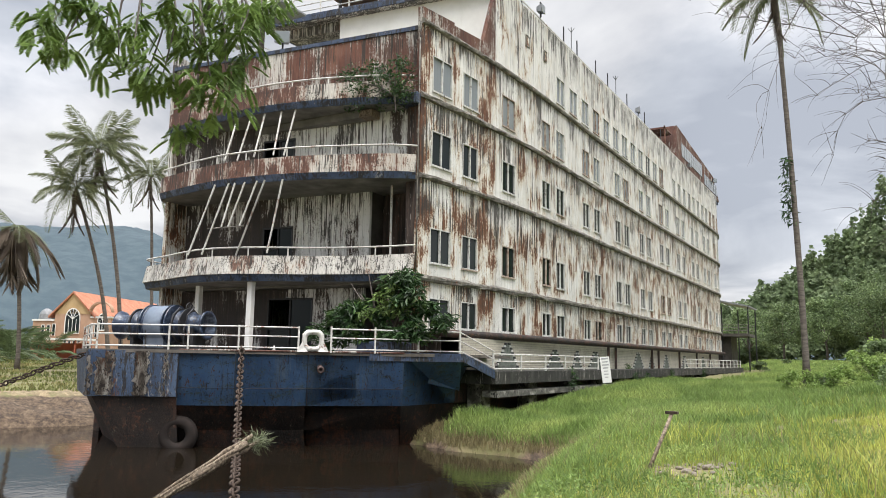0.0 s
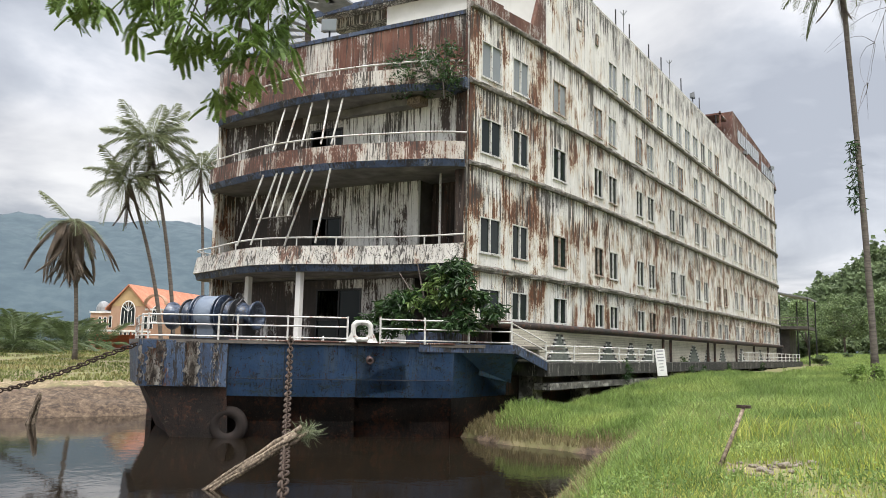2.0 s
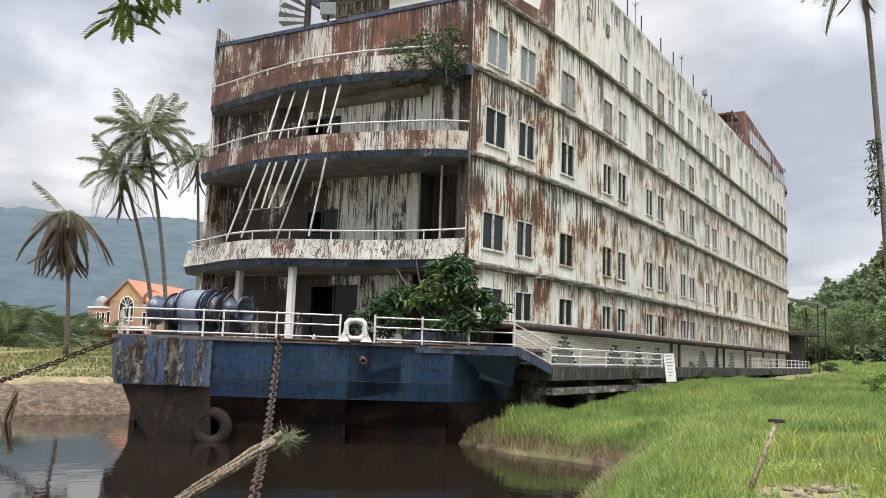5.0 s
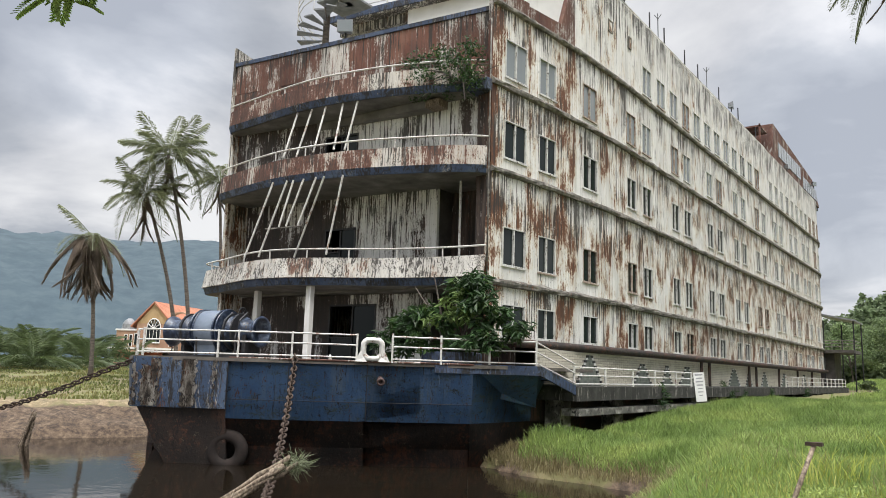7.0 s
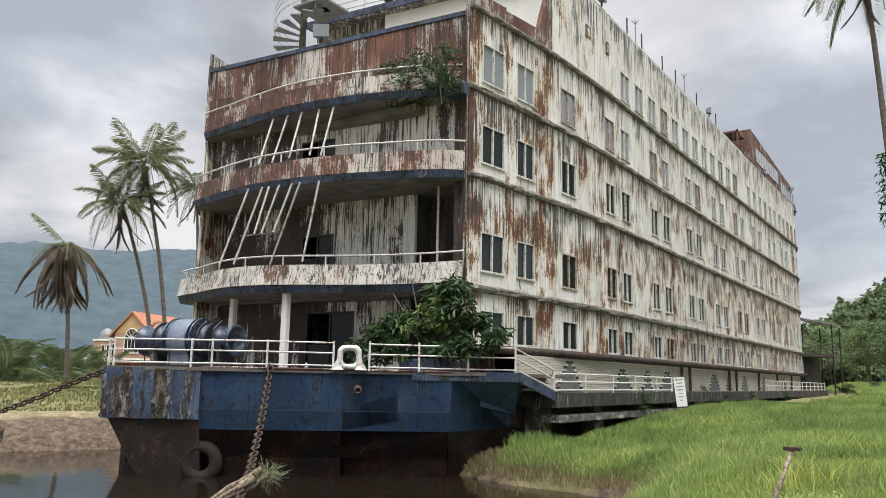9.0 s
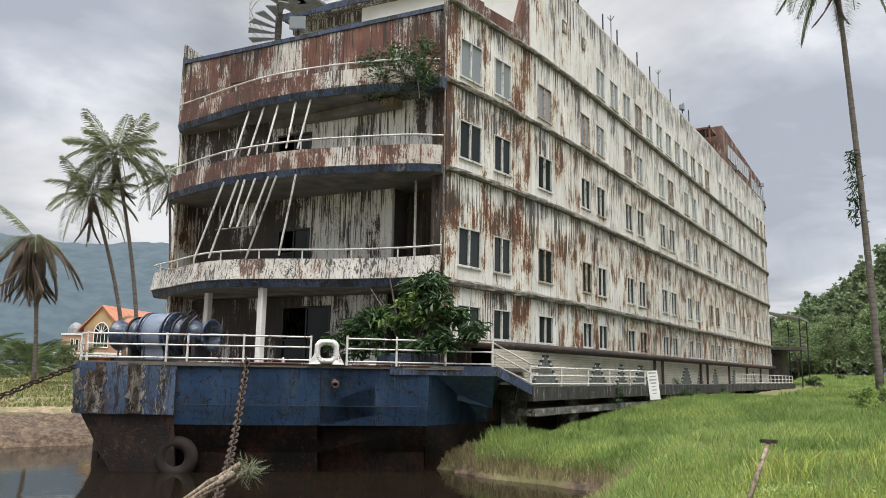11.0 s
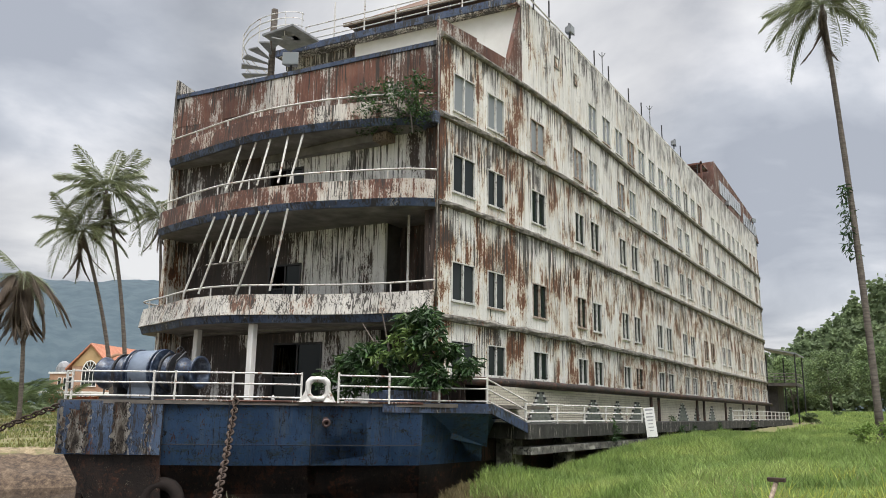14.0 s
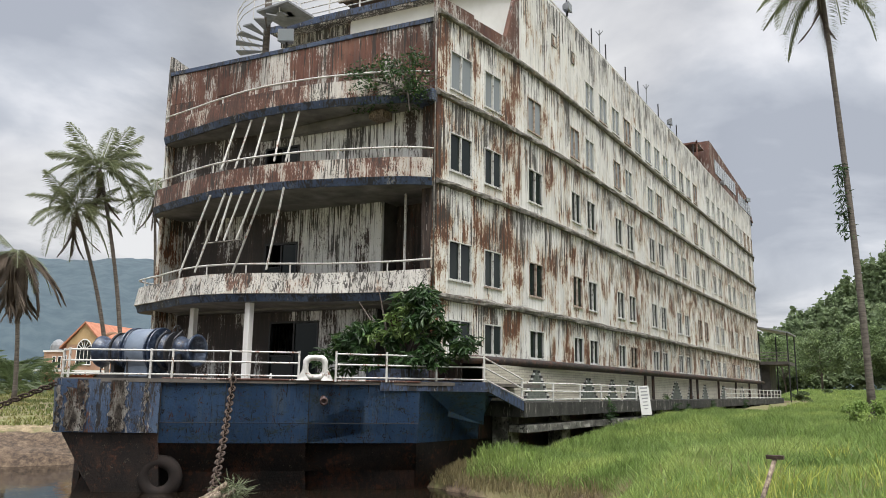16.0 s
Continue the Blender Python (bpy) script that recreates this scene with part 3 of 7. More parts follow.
def prism(bm, pts, z0, z1):
    return hexa(bm, [(x, y, z0) for x, y in pts], [(x, y, z1) for x, y in pts])


def tube(bm, pts, radii, sides=8, caps=True):
    pts = [Vector(p) for p in pts]
    if not isinstance(radii, (list, tuple)):
        radii = [radii] * len(pts)
    rings = []
    up = Vector((0.137, 0.291, 0.947))
    for i, p in enumerate(pts):
        d = (pts[min(i + 1, len(pts) - 1)] - pts[max(i - 1, 0)]).normalized()
        s = d.cross(up)
        if s.length < 0.05:
            s = d.cross(Vector((1, 0, 0)))
        s.normalize()
        t = d.cross(s)
        rings.append([bm.verts.new(p + radii[i] * (math.cos(a) * s + math.sin(a) * t))
                      for a in (2 * math.pi * k / sides for k in range(sides))])
    for a, b in zip(rings, rings[1:]):
        for k in range(sides):
            bm.faces.new((a[k], a[(k + 1) % sides], b[(k + 1) % sides], b[k]))
    if caps:
        bm.faces.new(rings[0][::-1])
        bm.faces.new(rings[-1])
    return bm


def lathe(bm, profile, m, sides=24):
    """profile: (radius, along) pairs turned about local z, placed by m."""
    rings = [[bm.verts.new(m @ Vector((r * math.cos(a), r * math.sin(a), h))) for a in (2 * math.pi * k / sides for k in range(sides))]
             for r, h in profile]
    for a, b in zip(rings, rings[1:]):
        for k in range(sides):
            bm.faces.new((a[k], a[(k + 1) % sides], b[(k + 1) % sides], b[k]))
    bm.faces.new(rings[0][::-1])
    bm.faces.new(rings[-1])
    return bm


def smooth_line(pts, steps=6):
    """Catmull-Rom through the points."""
    P = [Vector(p) for p in pts]
    out = []
    for i in range(len(P) - 1):
        a, b, c, d = P[max(i - 1, 0)], P[i], P[i + 1], P[min(i + 2, len(P) - 1)]
        for k in range(steps):
            t = k / steps
            out.append(0.5 * ((2 * b) + (c - a) * t + (2 * a - 5 * b + 4 * c - d) * t * t + (3 * b - 3 * c + d - a) * t ** 3))
    out.append(P[-1])
    return out


def strip_solid(bm, line, z0, z1, thick, inset=0.0):
    """A wall of that thickness standing on a plan line (thickness goes to the line's left); inset: its foot stands back (or its head, below 0)."""
    L = [Vector((p[0], p[1], 0)) for p in line]
    nrm = []
    for i in range(len(L)):
        d = (L[min(i + 1, len(L) - 1)] - L[max(i - 1, 0)]).normalized()
        nrm.append(Vector((-d.y, d.x, 0)))
    rows = []
    for p, q in zip(L, nrm):
        i = p + q * thick
        side = math.copysign(1.0, thick)
        f, h = p + q * side * max(inset, 0), p + q * side * max(-inset, 0)
        j = h + q * thick
        rows.append([bm.verts.new((f.x, f.y, z0)), bm.verts.new((h.x, h.y, z1)), bm.verts.new((j.x, j.y, z1)), bm.verts.new((i.x, i.y, z0))])
    for a, b in zip(rows, rows[1:]):
        for k in range(4):
            bm.faces.new((a[k], a[(k + 1) % 4], b[(k + 1) % 4], b[k]))
    bm.faces.new(rows[0])
    bm.faces.new(rows[-1][::-1])
    return bm


# ---- ground and water ----
WATER = -0.67
SHORE = [(4.9, -2.1), (5.5, -5.6), (6.4, -9.3), (7.3, -13), (6.7, -17), (4.4, -20), (0, -27), (-14, -26), (-22, -18), (-17.5, -9.0), (-14.2, -6.0), (-12.9, -3.2),
         (-12.4, 2), (-12.2, 20), (-12.0, 52), (0.2, 52), (0.3, 20), (0.2, 2), (-0.6, -0.9), (1.4, -1.75), (3.4, -2.0)]


def shore_distance(X, Y):
    """Signed distance to the pond's edge, positive on land."""
    best = np.full(X.shape, 1e9)
    inside = np.zeros(X.shape, bool)
    P = SHORE
    for (x0, y0), (x1, y1) in zip(P, P[1:] + P[:1]):
        ex, ey = x1 - x0, y1 - y0
        t = np.clip(((X - x0) * ex + (Y - y0) * ey) / (ex * ex + ey * ey), 0, 1)
        best = np.minimum(best, np.hypot(X - x0 - t * ex, Y - y0 - t * ey))
        if y0 != y1:
            cross = (y0 > Y) != (y1 > Y)
            inside ^= cross & (X < ex * (Y - y0) / ey + x0)
    return np.where(inside, -best, best)


def wobble(X, Y, s=1.0):
    return (np.sin(X * 0.9 * s + 1.3) * np.cos(Y * 1.1 * s) + 0.6 * np.sin(X * 2.3 * s + Y * 1.7 * s) + 0.4 * np.cos(X * 4.1 * s - Y * 3.3 * s + 2)) / 2


def ground_height(X, Y):
    X, Y = np.asarray(X, float), np.asarray(Y, float)
    d = shore_distance(X, Y)
    right = np.clip((X + 4) / 4, 0, 1)
    plain_r = 0.32 + 0.75 * np.clip((Y + 12) / 45, 0, 1) + 0.28 * np.clip((Y - 30) / 40, 0, 1) + 0.85 * np.clip((Y - 53) / 20, 0, 1) + 0.14 * np.clip(X - 9, 0, 8) * np.clip((Y + 14) / 14, 0, 1)
    plain_r = plain_r - 0.55 * np.exp(-((X - 3.2) / 2.6) ** 2) * np.clip((Y + 3) / 3, 0, 1) * np.clip((10 - Y) / 8, 0, 1)
    plain_l = 0.30 + 0.95 * np.clip((d - 4) / 26, 0, 1)
    plain = plain_r * right + plain_l * (1 - right)
    k = np.clip(d / np.where(right > 0.5, 1.6, 3.2), -1, 1)
    bank = np.where(d > 0, WATER + (plain - WATER) * (0.10 + 0.90 * k ** 0.75) * (k > 0) + 0, WATER - 0.1 - 0.8 * np.clip(-d / 1.5, 0, 1))
    bank = np.where(d > 0, np.where(k < 1, bank, plain), bank)
    rough_l = (1 - right) * np.clip(d / 0.5, 0, 1) * np.clip((6 - d) / 3, 0, 1) * 0.16 * (wobble(X, Y, 2.3) + 0.7 * wobble(X + 5, Y, 5.1))
    return bank + rough_l + 0.07 * wobble(X, Y) * np.clip(d / 1.5, 0, 1) * np.clip(40 / (np.abs(Y) + np.abs(X) + 1), 0.15, 1)


def axis(lo, hi, step, far):
    mid = list(np.arange(lo, hi + step / 2, step))
    out, s, v = [], step, hi
    while v < far:
        s *= 1.35
        v += s
        out.append(v)
    back, s, v = [], step, lo
    while v > -far:
        s *= 1.35
        v -= s
        back.append(v)
    return np.array(back[::-1] + mid + out)


gx, gy = axis(-26, 22, 0.4, 2500), axis(-30, 56, 0.4, 2500)
GX, GY = np.meshgrid(gx, gy)
GZ = ground_height(GX, GY)
nx, ny = len(gx), len(gy)
me = bpy.data.meshes.new("ground")
idx = np.arange(nx * ny).reshape(ny, nx)
quads = np.stack([idx[:-1, :-1], idx[:-1, 1:], idx[1:, 1:], idx[1:, :-1]], -1).reshape(-1, 4)
me.from_pydata(np.stack([GX, GY, GZ], -1).reshape(-1, 3).tolist(), [], quads.tolist())
me.materials.append(ground_mat)
cd = shore_distance(GX, GY) + 0.35 * wobble(GX, GY, 1.7)
left = np.clip((-GX - 6) / 3, 0, 1)
mud = np.clip((0.45 + 2.8 * left - cd) / 0.8, 0, 1)
sand = left * np.clip((5.6 - cd) / 0.8, 0, 1) * np.clip((cd - 2.6) / 0.8, 0, 1)
sand = np.maximum(sand, ((GX > 5) & (GX < 17)) * np.clip(0.9 - np.abs(GY - 52 + 0.2 * GX), 0, 1))
sand = np.maximum(sand, 0.55 * np.exp(-(((GX - 9.4) / 1.0) ** 2 + ((GY + 9.6) / 0.8) ** 2)))
for attr, vals in (("mud", mud), ("sand", sand)):
    me.attributes.new(attr, "FLOAT", "POINT").data.foreach_set("value", vals.reshape(-1).astype(np.float32))
me.polygons.foreach_set("use_smooth", [True] * len(me.polygons))
me.update()
tagged(new("ground", me), "grassy river bank with mud edges and bare sandy patches", "ground", kind="structure")
bm = bmesh.new()
box(bm, (-60, -60, WATER - 0.5), (12, 53, WATER))
tagged(part("water", bm, water_mat), "still brown pond water round the grounded ship", "water", kind="structure")

# ---- the ship ----
ship = empty("ship", pose(0, 0, 0), "abandoned rusting white passenger ship with a blue hull in a pond", "ship")


def side_x(y):
    return float(np.interp(y, [-0.6, 0, 2, 4.55, 8, 48.0, 50.0, 51.5, 52.5], [-0.66, -0.585, -0.37, -0.14, 0, 0, -0.35, -1.1, -2.2]))


def front_y(x):
    return -0.43 + 0.115 * (x + 0.0)


LEVELS = [2.72, 4.44, 7.77, 10.46, 13.02, 16.35]
W_SINGLE = [(0.0, 1.12), (1.80, 0.98), (4.50, 1.05)]
W_PAIRS = [8.05, 13.1, 18.2, 22.9, 27.6, 32.3, 37.0, 41.4, 45.8]
COLS = W_SINGLE + [w for p in W_PAIRS for w in ((p, 0.92), (p + 1.62, 0.95))]
ROWS_OF = [(2.90, 3.83), (4.97, 6.12), (8.22, 9.40), (10.77, 12.0)]
T = 0.16


def wall_piece(bm, y0, y1, z0, z1):
    xa, xb = side_x(y0), side_x(y1)
    hexa(bm, [(xa - T, y0, z0), (xa, y0, z0), (xb, y1, z0), (xb - T, y1, z0)], [(xa - T, y0, z1), (xa, y0, z1), (xb, y1, z1), (xb - T, y1, z1)])


def storey(name, z0, z1, cols, sill, head, y_start, y_end, mat, label):
    """One storey of plated side wall, with a real hole at each window."""
    bm = bmesh.new()
    cuts = sorted({y_start, y_end, *[v for c, w in cols for v in (c, c + w)], *[v for v in np.arange(math.ceil(y_start), y_end, 3.0)], *[v for v in (48.7, 49.5, 50.3, 50.9, 51.5, 52.0) if y_start < v < y_end]})
    cuts = [v for v in cuts if y_start <= v <= y_end]
    for a, b in zip(cuts, cuts[1:]):
        if b - a < 1e-4:
            continue
        mid = 0.5 * (a + b)
        if any(c < mid < c + w for c, w in cols):
            wall_piece(bm, a, b, z0, sill)
            wall_piece(bm, a, b, head, z1)
        else:
            wall_piece(bm, a, b, z0, z1)
    bmesh.ops.remove_doubles(bm, verts=bm.verts[:], dist=0.0005)
    return part(name, bm, mat, ship, label)


SPLIT = 6.9
for k, (sill, head) in enumerate(ROWS_OF):
    z0, z1 = LEVELS[k], LEVELS[k + 1]
    near = [c for c in COLS if c[0] < SPLIT]
    far = [c for c in COLS if c[0] > SPLIT]
    storey("side_wall", z0, z1, near, sill, head, -0.6, SPLIT, bow_paint, "rust-streaked white sheet side wall")
    storey("side_wall", z0, z1, far, sill, head, SPLIT, 52.5, side_paint, "stained white sheet side wall")
E_ROW = [(9.78 + 1.65 * i, 0.98) for i in range(12)] + [(31.5 + 1.6 * i, 0.85) for i in range(11)]
storey("side_wall", 13.02, 16.42, E_ROW, 13.3, 14.5, 3.9, 50.5, side_paint, "stained white upper side wall")

# slanting end of the upper wall and the low corner parapet
bm = bmesh.new()
hexa(bm, [(-0.36, 3.0, 13.02), (-0.20, 3.0, 13.02), (-0.16, 3.9, 13.02), (-0.32, 3.9, 13.02)],
     [(-0.36, 3.0, 13.6), (-0.20, 3.0, 13.6), (-0.16, 3.9, 16.0), (-0.32, 3.9, 16.0)])
part("wall_end", bm, rust_panel, ship, "rusted slanting wall end")
bm = bmesh.new()
for a, b in ((-0.6, 1.2), (1.2, 3.0)):
    xa, xb = side_x(a), side_x(b)
    hexa(bm, [(xa - 0.12, a, 13.05), (xa + 0.01, a, 13.05), (xb + 0.01, b, 13.05), (xb - 0.12, b, 13.05)],
         [(xa - 0.12, a, 13.52), (xa + 0.01, a, 13.52), (xb + 0.01, b, 13.62), (xb - 0.12, b, 13.62)])
part("side_parapet", bm, rust_panel, ship, "low rusted parapet of the top deck")

# ledges along the side, with a rounded drip edge
for z in (4.44, 7.77, 10.46, 13.02):
    bm = bmesh.new()
    ys = [-0.62 + 0.28 * i for i in range(110)] + [30.5 + 0.9 * i for i in range(17)] + [46, 47, 48, 48.5, 49, 49.5, 50, 50.5, 50.8, 51.2, 51.5, 51.8, 52.1]
    prof = [(0.0, -0.10), (0.10, -0.09), (0.13, -0.02), (0.11, 0.05), (0.0, 0.11)]
    rings = [[bm.verts.new((side_x(y) + px * (1 + 0.45 * noise.noise((y * 2.1, z, k))), y, z + pz * (1 + 0.5 * noise.noise((y * 1.7, z, 3 + k))))) for k, (px, pz) in enumerate(prof)] for y in ys]
    for a, b in zip(rings, rings[1:]):
        for i in range(len(prof) - 1):
            bm.faces.new((a[i], a[i + 1], b[i + 1], b[i]))
        bm.faces.new((a[-1], a[0], b[0], b[-1]))
    bm.faces.new(rings[0]), bm.faces.new(rings[-1][::-1])
    part("ledge", bm, ledge_mat, ship, "grimy ledge with flaking paint")
bm = bmesh.new()
tube(bm, [(side_x(y) + 0.2, y, 2.72) for y in (0.4, 4, 8, 16, 24, 32, 40, 48)], 0.13, 10)
part("fender_pipe", bm, hull_rust, ship, "long rusted pipe along the side", True)
bm = bmesh.new()
tube(bm, [(-0.68, -0.68, z) for z in (4.5, 7, 9.5, 12.4)], 0.024, 8)
part("drain_pipe", bm, ledge_mat, ship, "grimy drain pipe at the corner", True)
# cables that sag along the lowest ledge
for y0, y1, s in ((-0.3, 6.8, 0.06), (6.0, 10.6, 0.10), (10.4, 16.2, 0.12), (16, 30, 0.1)):
    bm = bmesh.new()
    tube(bm, [(side_x(y0 + (y1 - y0) * i / 12) + 0.15, y0 + (y1 - y0) * i / 12, 4.50 - s * math.sin(math.pi * i / 12) + 0.025 * math.sin(i * 2.1)) for i in range(13)], 0.011, 5)
    part("cable", bm, ledge_mat, ship, "loose pale cable")


def window(y, w, sill, head, pale, kind):
    xa, xb = side_x(y), side_x(y + w)
    ang = math.degrees(math.atan2(xb - xa, w))
    m = pose(xa, y, sill, 0, 0, -ang)
    h = head - sill
    root = new("window")
    root.parent, root.matrix_basis = ship, m
    fm = frame_mat if kind < 0.85 else rust_frame
    f = 0.03
    part("window_frame", boxes(((-0.11, 0, 0), (0.02, f, h)), ((-0.11, w - f, 0), (0.02, w, h)), ((-0.11, f, h - f), (0.02, w - f, h)), ((-0.11, f, 0), (0.02, w - f, f)), ((-0.07, w / 2 - 0.025, f), (0.012, w / 2 + 0.025, h - f))), fm, root)
    part("window_sill", boxes(((-0.05, -0.03, -0.045), (0.05, w + 0.03, 0.004))), frame_mat if kind < 0.7 else rust_frame, root)
    for a, b, dx in ((f, w / 2 - 0.025, -0.06), (w / 2 + 0.025, w - f, -0.045)):
        part("pane", boxes(((dx, a, f), (dx + 0.008, b, h - f))), pale_glass if pale else glass_mat, root)


rnd = random.Random(4)
for k, (sill, head) in enumerate(ROWS_OF):
    for i, (c, w) in enumerate(COLS):
        window(c, w, sill, head, k == 3 or (k == 2 and i > 9 and rnd.random() < 0.3), rnd.random())
for c, w in E_ROW:
    window(c, w, 13.3, 14.5, rnd.random() < 0.85, rnd.random())
# small vents high on the upper wall
for y, z0, z1, w in ((6.5, 14.72, 15.2, 0.42), (8.35, 14.7, 15.2, 0.28)):
    root = new("vent")
    root.parent, root.matrix_basis = ship, pose(side_x(y), y, z0)
    part("vent_frame", boxes(((0, 0, 0), (0.03, 0.04, z1 - z0)), ((0, w - 0.04, 0), (0.03, w, z1 - z0)), ((0, 0.04, z1 - z0 - 0.04), (0.03, w - 0.04, z1 - z0)), ((0, 0.04, 0), (0.03, w - 0.04, 0.04))), ledge_mat, root)
    part("vent_plate", boxes(((0, 0.04, 0.04), (0.012, w - 0.04, z1 - z0 - 0.04))), side_paint, root)

# insides: dark floors and a shade-coloured spine so that holes look into rooms
for z in (2.0, 4.40, 7.73, 10.42, 12.98):
    bm = bmesh.new()
    prism(bm, [(-0.83, -0.45), (-0.30, 4.5), (-0.18, 8), (-0.18, 47.9), (-2.6, 52.1), (-9.0, 52.1), (-11.1, 47), (-11.1, -0.9)], z - 0.12, z - 0.01)
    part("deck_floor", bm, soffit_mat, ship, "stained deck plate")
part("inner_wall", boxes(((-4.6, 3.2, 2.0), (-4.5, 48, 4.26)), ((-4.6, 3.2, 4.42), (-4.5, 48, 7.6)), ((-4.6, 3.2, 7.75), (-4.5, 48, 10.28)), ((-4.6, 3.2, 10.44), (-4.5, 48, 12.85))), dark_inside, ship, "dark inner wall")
part("port_wall", boxes(((-11.32, -1.65, 2.0), (-11.16, 46, 13.0))), side_paint, ship, "white port side wall")
part("stern_wall", boxes(((-11.1, 52.2, 2.0), (-2.2, 52.36, 16.4))), side_paint, ship, "white stern wall")

# ---- front of the superstructure ----
# recessed walls behind the two lower galleries
for z0, z1, xr in ((4.42, 7.62, -3.15), (7.75, 10.30, -1.15), (2.02, 4.26, -3.3)):
    bm = bmesh.new()
    off = 0.35 if z0 == 7.75 else 1.0
    door = {4.42: (-7.55, -6.25, 5.1, 6.55), 7.75: (-7.15, -5.8, 8.3, 9.62), 2.02: (-7.2, -5.3, 2.02, 3.95)}[z0]
    xs = [-11.16, door[0], door[1], xr]
    for a, b in zip(xs, xs[1:]):
        spans = [(z0, door[2]), (door[3], z1)] if a == door[0] else [(z0, z1)]
        for s0, s1 in spans:
            if s1 - s0 > 0.01:
                hexa(bm, [(a, front_y(a) + off, s0), (b, front_y(b) + off, s0), (b, front_y(b) + off + 0.12, s0), (a, front_y(a) + off + 0.12, s0)],
                     [(a, front_y(a) + off, s1), (b, front_y(b) + off, s1), (b, front_y(b) + off + 0.12, s1), (a, front_y(a) + off + 0.12, s1)])
    part("front_wall", bm, front_paint, ship, "white corrugated front wall with black run-off streaks")
    root = new("front_window")
    a, b, s0, s1 = door
    root.parent, root.matrix_basis = ship, pose(a, front_y(a) + off, s0, 0, 0, math.degrees(math.atan(0.115)))
    w, h = (b - a) * 1.006, s1 - s0
    part("window_frame", boxes(((0, -0.03, 0), (0.06, 0.1, h)), ((w - 0.06, -0.03, 0), (w, 0.1, h)), ((0.06, -0.03, h - 0.06), (w - 0.06, 0.1, h)), ((w / 2 - 0.03, 0, 0.0), (w / 2 + 0.03, 0.08, h - 0.06)), ((0.06, -0.02, h * 0.42), (w / 2 - 0.03, 0.08, h * 0.42 + 0.05))), black_mat, root)
    part("pane", boxes(((0.06, 0.04, 0.0), (w / 2 - 0.03, 0.05, h * 0.42)), ), glass_mat, root)
    part("pane", boxes(((w / 2 + 0.03, 0.04, 0.0), (w - 0.06, 0.05, h - 0.06)), ), glass_mat, root)
# corner passage walls coloured dark for deep shade, and the rusty corner return
for z0, z1, x0 in ((4.42, 7.62, -3.15), (7.75, 10.30, -1.15), (2.02, 4.26, -3.3)):
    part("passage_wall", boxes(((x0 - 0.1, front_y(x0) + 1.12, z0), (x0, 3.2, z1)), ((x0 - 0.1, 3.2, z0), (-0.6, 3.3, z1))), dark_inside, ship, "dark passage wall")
    part("passage_panel", boxes(((x0 + 0.02, 1.0, z0), (-0.72, 1.08, z1))), corner_dark, ship, "dark streaked panel in the corner passage")
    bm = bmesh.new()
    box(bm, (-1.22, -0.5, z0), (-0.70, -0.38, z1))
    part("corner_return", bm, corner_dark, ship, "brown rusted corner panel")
for x, y in ((-1.95, -0.25),):
    bm = bmesh.new()
    tube(bm, [(x, y, 4.45), (x, y, 7.6)], 0.04, 8)
    part("gallery_post", bm, white_rail, ship, "thin white post")


def gallery(z, line, height, mat, label, rail_height, flare=0.0):
    """A curved gallery: deck slab, blue edge, parapet and tube rail."""
    root = new("gallery")
    root.parent = ship
    L = smooth_line([(x, y, 0) for x, y in line], 6)
    bm = bmesh.new()
    back = [(p.x, max(front_y(p.x) + 1.0, p.y + 0.4)) for p in L]
    edge = [Vector((p.x, p.y + 0.13, 0)) for p in L]
    for a, b, c, d in zip(edge, edge[1:], back, back[1:]):
        hexa(bm, [(a.x, a.y, z + 0.02), (b.x, b.y, z + 0.02), (d[0], d[1], z + 0.02), (c[0], c[1], z + 0.02)],
             [(a.x, a.y, z + 0.16), (b.x, b.y, z + 0.16), (d[0], d[1], z + 0.16), (c[0], c[1], z + 0.16)])
    bmesh.ops.remove_doubles(bm, verts=bm.verts[:], dist=0.0005)
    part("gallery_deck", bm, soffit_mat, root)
    bm = bmesh.new()
    band = [(p.x, p.y - 0.02) for p in L]
    strip_solid(bm, band, z + 0.02, z + 0.24, -0.10, inset=0.07)
    part("edge_band", bm, blue_trim, root, "faded blue edge band")
    bm = bmesh.new()
    strip_solid(bm, [(p.x, p.y - flare) for p in L], z + 0.245, z + 0.245 + height, -0.09, inset=-flare - 0.02)
    part("parapet", bm, mat, root, label)
    bm = bmesh.new()
    tube(bm, [(p.x, p.y + 0.05, z + rail_height) for p in L], 0.03, 6)
    part("rail_tube", bm, white_rail, root, "white tube handrail", True)
    acc = 0.0
    for a, b in zip(L, L[1:]):
        acc += (b - a).length
        if acc > 1.3:
            acc = 0
            bm = bmesh.new()
            tube(bm, [(b.x, b.y + 0.05, z + 0.2 + height), (b.x, b.y + 0.05, z + rail_height)], 0.024, 6)
            part("rail_post", bm, white_rail, root)
    return root


gallery(4.32, [(-0.72, -0.75), (-1.72, -0.85), (-2.94, -1.12), (-4.13, -1.55), (-5.3, -2.15), (-6.54, -2.66), (-7.66, -2.82), (-8.6, -2.72), (-9.54, -2.45), (-10.6, -2.1), (-11.6, -1.85), (-12.3, -1.55), (-12.5, -0.9), (-12.2, -0.2)],
        0.62, parapet_paint, "flaking white curved parapet", 1.14, 0.10)
gallery(7.58, [(-0.70, -0.75), (-1.4, -1.25), (-2.6, -1.75), (-4.7, -2.45), (-7.0, -2.75), (-8.6, -2.62), (-10.1, -2.35), (-11.1, -2.1), (-11.6, -1.5)],
        0.58, rusty_parapet, "rust-stained curved parapet", 1.12)
